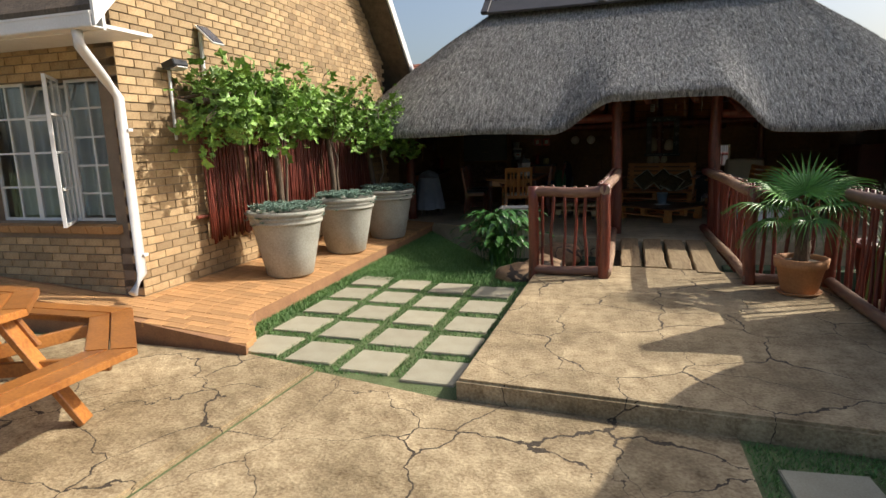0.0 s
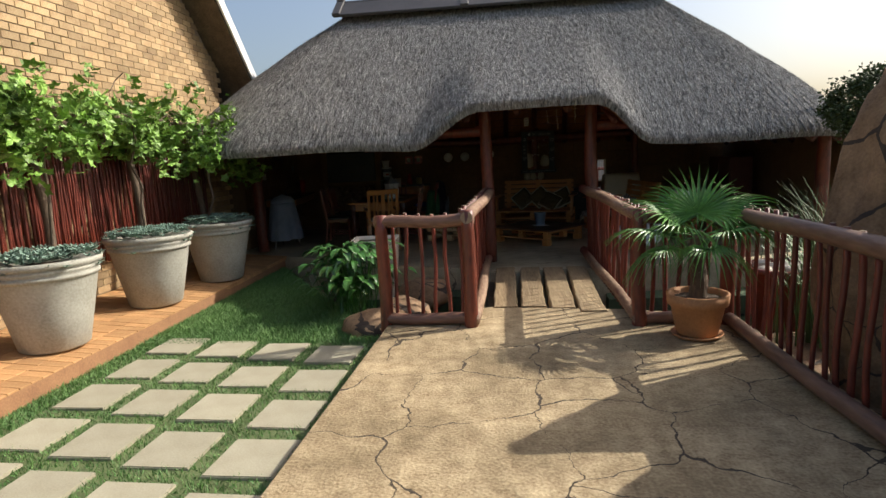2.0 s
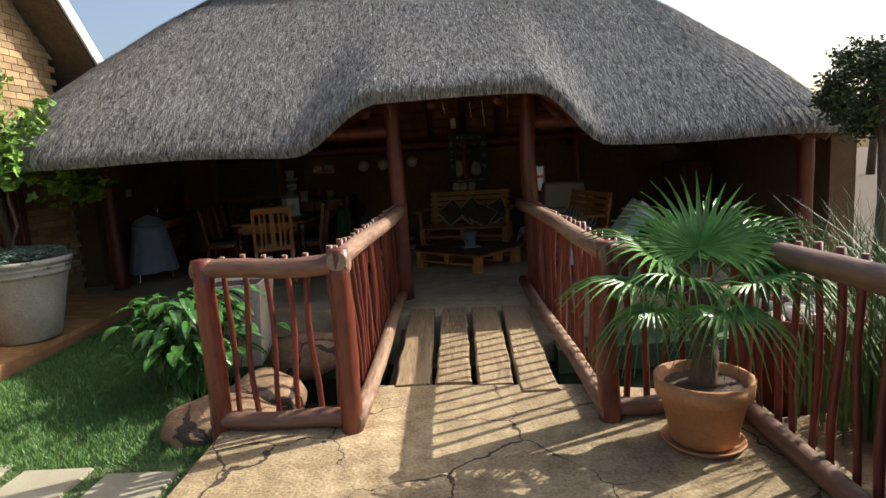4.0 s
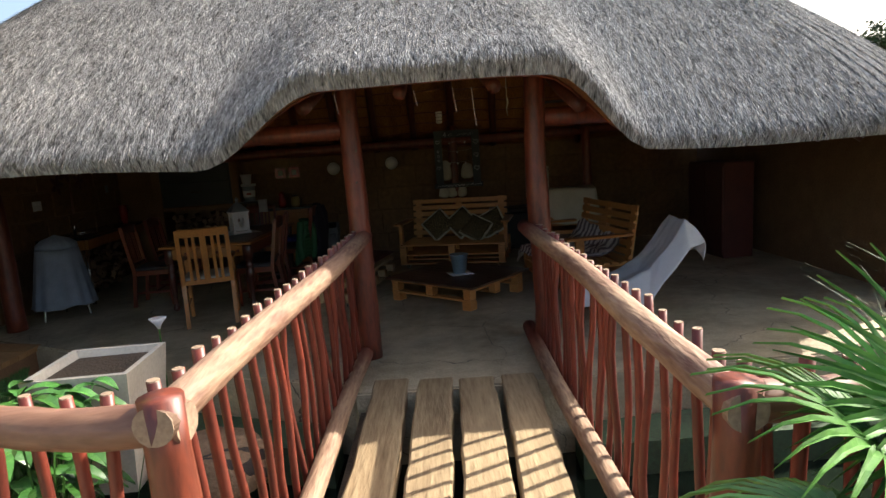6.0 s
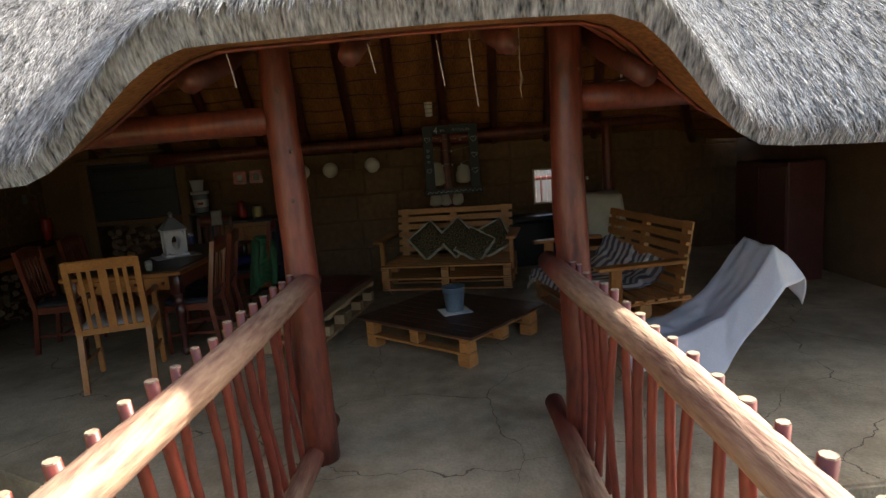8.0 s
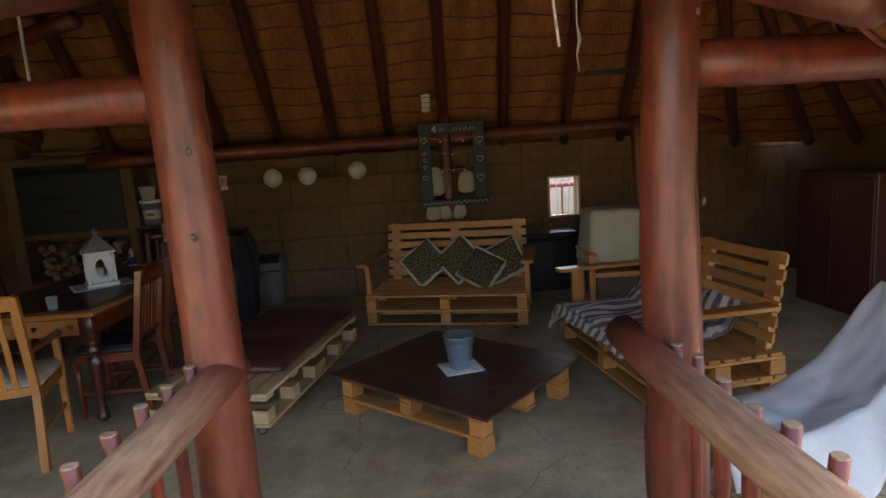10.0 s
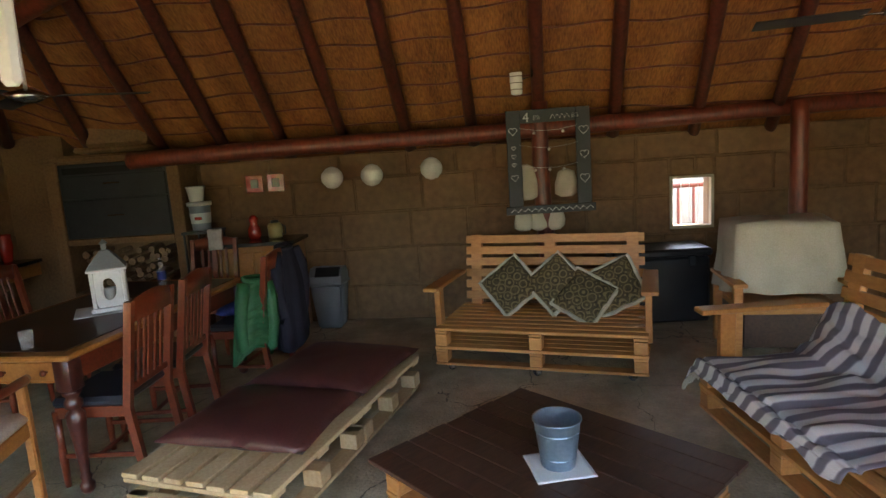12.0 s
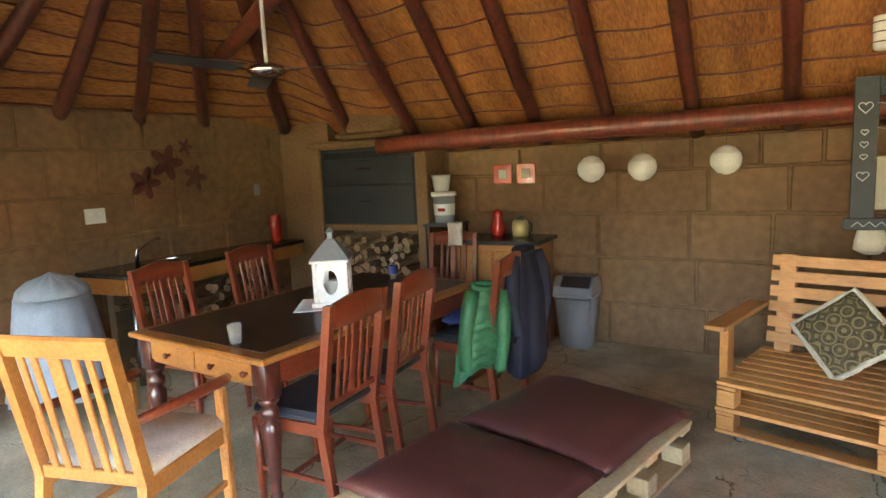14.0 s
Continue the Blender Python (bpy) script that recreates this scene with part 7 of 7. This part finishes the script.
# paper lanterns and hanging lamps
for x, z in ((-1.02, 1.47), (-0.65, 1.47), (-0.10, 1.495)):
    pl = base("paper_lantern", "round white paper lantern on a string", "lantern", pose(x, 14.0, z), "three paper lanterns")
    bm = bmesh.new()
    bmesh.ops.create_uvsphere(bm, u_segments=28, v_segments=17, radius=0.098)
    for v in bm.verts:
        k = round(math.asin(max(-1, min(1, v.co.z / 0.098))) / (math.pi / 17))
        v.co *= 1.0 + (0.02 if k % 2 else -0.015)
    part("globe", bm, "paper", pl)
    part("string", tube(bmesh.new(), [(0, 0, 0.095), (0, -0.05, 0.30)], 0.002, 4), "bark", pl)
wl = base("rafter_lamp", "cream ribbed lamp on a black bracket under the rafters", "lamp", pose(0.66, 13.45, 2.12))
part("shade", lathe([(0.03, -0.09), (0.045, -0.08), (0.047, -0.02), (0.05, 0.02), (0.048, 0.07), (0.05, 0.08), (0, 0.085)], 20), "paper", wl, "", True)
for z in (-0.05, 0.0, 0.05):
    part("ring", tube(bmesh.new(), [(0.05 * math.cos(k * math.pi / 10), 0.05 * math.sin(k * math.pi / 10), z) for k in range(21)], 0.0035, 5), "bark", wl)
part("bracket", tube(bmesh.new(), [(0.05, 0, 0.03), (0.13, 0.05, 0.05), (0.16, 0.10, 0.30)], 0.007, 6), "blackpl", wl)


def ceiling_fan(x, y, z, ztop, rot):
    f = base("ceiling_fan", "old ceiling fan with dark blades on a white rod", "fan", pose(x, y, z, 0, 0, rot), "ceiling fans")
    part("rod", tube(bmesh.new(), [(0, 0, 0.03), (0, 0, ztop - z)], 0.011, 8), "plastic", f)
    part("canopy", lathe([(0.03, 0), (0.045, 0.09), (0, 0.1)], 16, None, (0, 0, ztop - z - 0.12)), "plastic", f, "", True)
    part("motor", lathe([(0.02, -0.04), (0.06, -0.03), (0.105, -0.005), (0.09, 0.02), (0.03, 0.04), (0, 0.045)], 28), "steel", f, "", True)
    for a in (0, 120, 240):
        b = bx((0.40, 0, 0.0), (0.48, 0.12, 0.006), Euler((0.18, 0, 0)).to_matrix(), 0.002)
        part("blade", b, "charcoal", f, "dark blade").matrix_basis = pose(0, 0, 0, 0, 0, a)
        part("blade_arm", bx((0.13, 0, -0.005), (0.12, 0.03, 0.006)), "steel", f).matrix_basis = pose(0, 0, 0, 0, 0, a)


ceiling_fan(-2.29, 12.0, 2.09, 3.1, 20)
ceiling_fan(2.35, 11.6, 2.12, 3.1, 45)
thing("tube_light", bx((-0.455, 9.53, 1.82), (0.034, 0.02, 0.16), Euler((0, 0.05, 0)).to_matrix(), 0.008), "plastic", "short white plastic strip fixed behind the post", "light")
thing("hanging_cord", tube(bmesh.new(), [(0.90, 9.54, 2.36), (0.895, 9.54, 2.04), (0.905, 9.54, 1.98), (0.892, 9.54, 1.93), (0.90, 9.54, 1.87)], [0.003, 0.003, 0.008, 0.004, 0.002], 6), "cream", "knotted cream cord hanging from the rafters", "cord")
for x, L in ((0.30, 0.16), (0.42, 0.24), (0.05, 0.1), (-0.45, 0.12)):
    thing("straw_strand", tube(bmesh.new(), [(x, 8.32, 2.0), (x + 0.01, 8.33, 2.0 - L * 0.5), (x + 0.02, 8.32, 2.0 - L)], 0.0025, 5), "cut", "loose straw strand hanging from the thatch edge", "straw")
# dim right side: dark cupboard and red panel
rc = base("red_cupboard", "dim red wooden cupboard against the side wall", "cupboard", pose(4.35, 12.2, 0))
part("body", bx((0, 0, 0.62), (0.4, 0.9, 1.24), None, 0.01), "maroon", rc)
part("door", bx((-0.208, -0.22, 0.62), (0.016, 0.42, 1.14), None, 0.004), "maroon", rc)
part("door", bx((-0.208, 0.22, 0.62), (0.016, 0.42, 1.14), None, 0.004), "maroon", rc)
dc = base("dark_chest", "black plastic storage chest with a lid behind the sofas", "chest", pose(1.9, 14.0, 0.01))
part("body", bx((0, 0, 0.29), (0.82, 0.42, 0.58), None, 0.02), "blackpl", dc)
part("lid", bx((0, 0, 0.62), (0.86, 0.45, 0.07), None, 0.02), "blackpl", dc, "slightly domed lid")
for x_ in (-0.25, 0.25):
    part("latch", bx((x_, -0.222, 0.55), (0.06, 0.02, 0.09), None, 0.005), "charcoal", dc)
bt = base("bottle", "small clear bottle with a blue label on the table", "bottle", pose(-2.2, 13.0, TZ))
part("body", lathe([(0.03, 0), (0.032, 0.12), (0.012, 0.17), (0.012, 0.21), (0, 0.21)], 16), "clear", bt, "", True)
part("wrap", lathe([(0.0335, 0.04), (0.0335, 0.10), (0, 0.10)], 16), "bluecloth", bt)
cushion("tea_towel", 0.14, 0.20, 0.03, "hide", "pinkish towel over a chair back", pose(-2.16, 13.93, 0.98, 88), "towel")


turn_inside(outside)

# ---- octagonal picnic table on the patio ----
pc = base("picnic_table", "varnished eight-sided timber picnic table with seats all round", "table", pose(-4.52, 1.78, -0.12))
A8 = math.radians(45)


def ring_board(name, ap, w, z, k, th=0.045, lab=""):
    """One board of an eight-sided ring with mitred ends."""
    t = math.tan(A8 / 2)
    a, b = ap, ap - w
    poly = [(a, -a * t + 0.002), (a, a * t - 0.002), (b, b * t - 0.002), (b, -b * t + 0.002)]
    o = part(name, prism(poly, z, z + th, 0.006), "varnish", pc, lab)
    o.matrix_basis = pose(0, 0, 0, 0, 0, 45 * k)


for k in range(8):
    ring_board("seat_board", 1.31, 0.15, 0.43, k)
    ring_board("seat_board", 1.15, 0.13, 0.43, k)
    ring_board("top_board", 0.76, 0.14, 0.72, k)
    ring_board("top_board", 0.615, 0.14, 0.72, k)
    ring_board("top_board", 0.47, 0.14, 0.72, k)
    ring_board("top_board", 0.325, 0.32, 0.72, k)
for k in range(4):
    m = pose(0, 0, 0, 0, 0, 22.5 + 90 * k)
    part("leg", bx((0.86, 0.0, 0.36), (0.045, 0.12, 0.80), Euler((0, -0.52, 0)).to_matrix(), 0.006), "varnish", pc, "sloping leg").matrix_basis = m
    part("leg", bx((0.72, 0.07, 0.60), (0.10, 0.04, 0.26), Euler((0, -0.52, 0)).to_matrix(), 0.006), "varnish", pc, "short brace").matrix_basis = m
for k in range(4):
    part("seat_beam", bx((0, 0, 0.385), (2.5, 0.04, 0.09)), "varnish", pc).matrix_basis = pose(0, 0, -0.004 * k, 0, 0, 22.5 + 45 * k)
    part("top_beam", bx((0, 0, 0.675), (1.4, 0.04, 0.085)), "varnish", pc).matrix_basis = pose(0, 0, -0.004 * k, 0, 0, 22.5 + 45 * k)

# ---- bricks of the house ----
BL, BH, BD = 0.222, 0.073, 0.10
bme = bx((0, 0, 0), (BL, BD, BH), None, 0.003)
brick_me = bpy.data.meshes.new("brick"); bme.to_mesh(brick_me); bme.free(); brick_me.materials.append(M["brick"])
near, far = [], []
rb2 = random.Random(21)
row = 0
z = -0.05
while z < 7.0:
    y = CY + (0.0 if row % 2 else -0.116) + BL / 2
    while y < GY:
        if z < gable_top(y) - 0.08 and y - BL / 2 >= CY - 0.13:
            cut = y - BL / 2 < CY - 0.001
            yy = y + (0.058 if cut else 0)
            sc = 0.5 if cut else 1
            m = Matrix.Translation((WX - BD / 2 + rb2.uniform(-0.0015, 0.0015), yy, z + BH / 2)) @ pose(0, 0, 0, 0, 0, 90) @ Matrix.Diagonal((sc, 1, 1, 1))
            (near if (y < 7.4 and 2.0 < z < 3.6 and len(near) < 300) else far).append(m)
        y += BL + 0.010
    z += BH + 0.010
    row += 1
for m in near:
    o = new("brick", brick_me); o.parent = house; o.matrix_basis = m
joined_boxes("brickwork", far, (BL, BD, BH), "bricks", house, "yellow face bricks")
fr = []
row = 0
z = -0.05
while z < 2.72:
    x = WX - BD - BL / 2 - (0 if row % 2 else 0.116) - 0.004
    while x > -9.0:
        inside = (WX0 < x + 0.08 and x - 0.08 < WX1 and WZ0 - 0.12 < z + BH and z < WZ1)
        if not inside:
            fr.append(Matrix.Translation((x, CY + BD / 2, z + BH / 2)))
        x -= BL + 0.010
    z += BH + 0.010
    row += 1
fr = sorted(fr, key=lambda m: -m.translation.x)
for m in fr[:160]:
    o = new("brick", brick_me); o.parent = house; o.matrix_basis = m
joined_boxes("front_brickwork", fr[160:], (BL, BD, BH), "bricks", house, "yellow face bricks")

# ---- clay paving bricks ----
pv_parent = base("brick_paving", "orange clay brick paving, worn and sandy", "pavement"); pv_parent["kind"] = "structure"
bme = bx((0, 0, 0), (0.218, 0.104, 0.05), None, 0.004)
pav_me = bpy.data.meshes.new("paving_brick"); bme.to_mesh(pav_me); bme.free(); pav_me.materials.append(M["clay"])


def pave_edge(y):
    if y < 4.3:
        return -3.25 - 0.47 * sstep(3.45, 4.3, y)
    return -3.72 - 0.03 * sstep(8, 10, y)


pn, pf = [], []
slope = math.degrees(math.atan(0.085))
y = 3.53
row = 0
while y < 10.35:
    x = pave_edge(y) - 0.11
    k = 0
    while x > -7.2:
        front = 3.48 + max(0, min(1, (-3.25 - x) / 1.7)) * 0.2
        if y > front + 0.03 and not (x < WX - 0.1 and y > CY - 0.1):
            m = Matrix.Translation((x, y + rb2.uniform(-0.002, 0.002), pave_z(x, y) - 0.024 + rb2.uniform(-0.002, 0.002))) @ pose(0, 0, 0, 0, slope if x < -3.4 else 0, rb2.uniform(-0.7, 0.7))
            (pn if (y < 6.2 and x > -5.2 and len(pn) < 300) else pf).append(m)
        x -= 0.222 if k or row % 2 else 0.111 + 0.111
        k += 1
    y += 0.109
    row += 1
for m in pn:
    o = new("paving_brick", pav_me); o.parent = pv_parent; o.matrix_basis = m
joined_boxes("paving_bricks", pf, (0.218, 0.104, 0.05), "clays", pv_parent, "clay paving bricks")
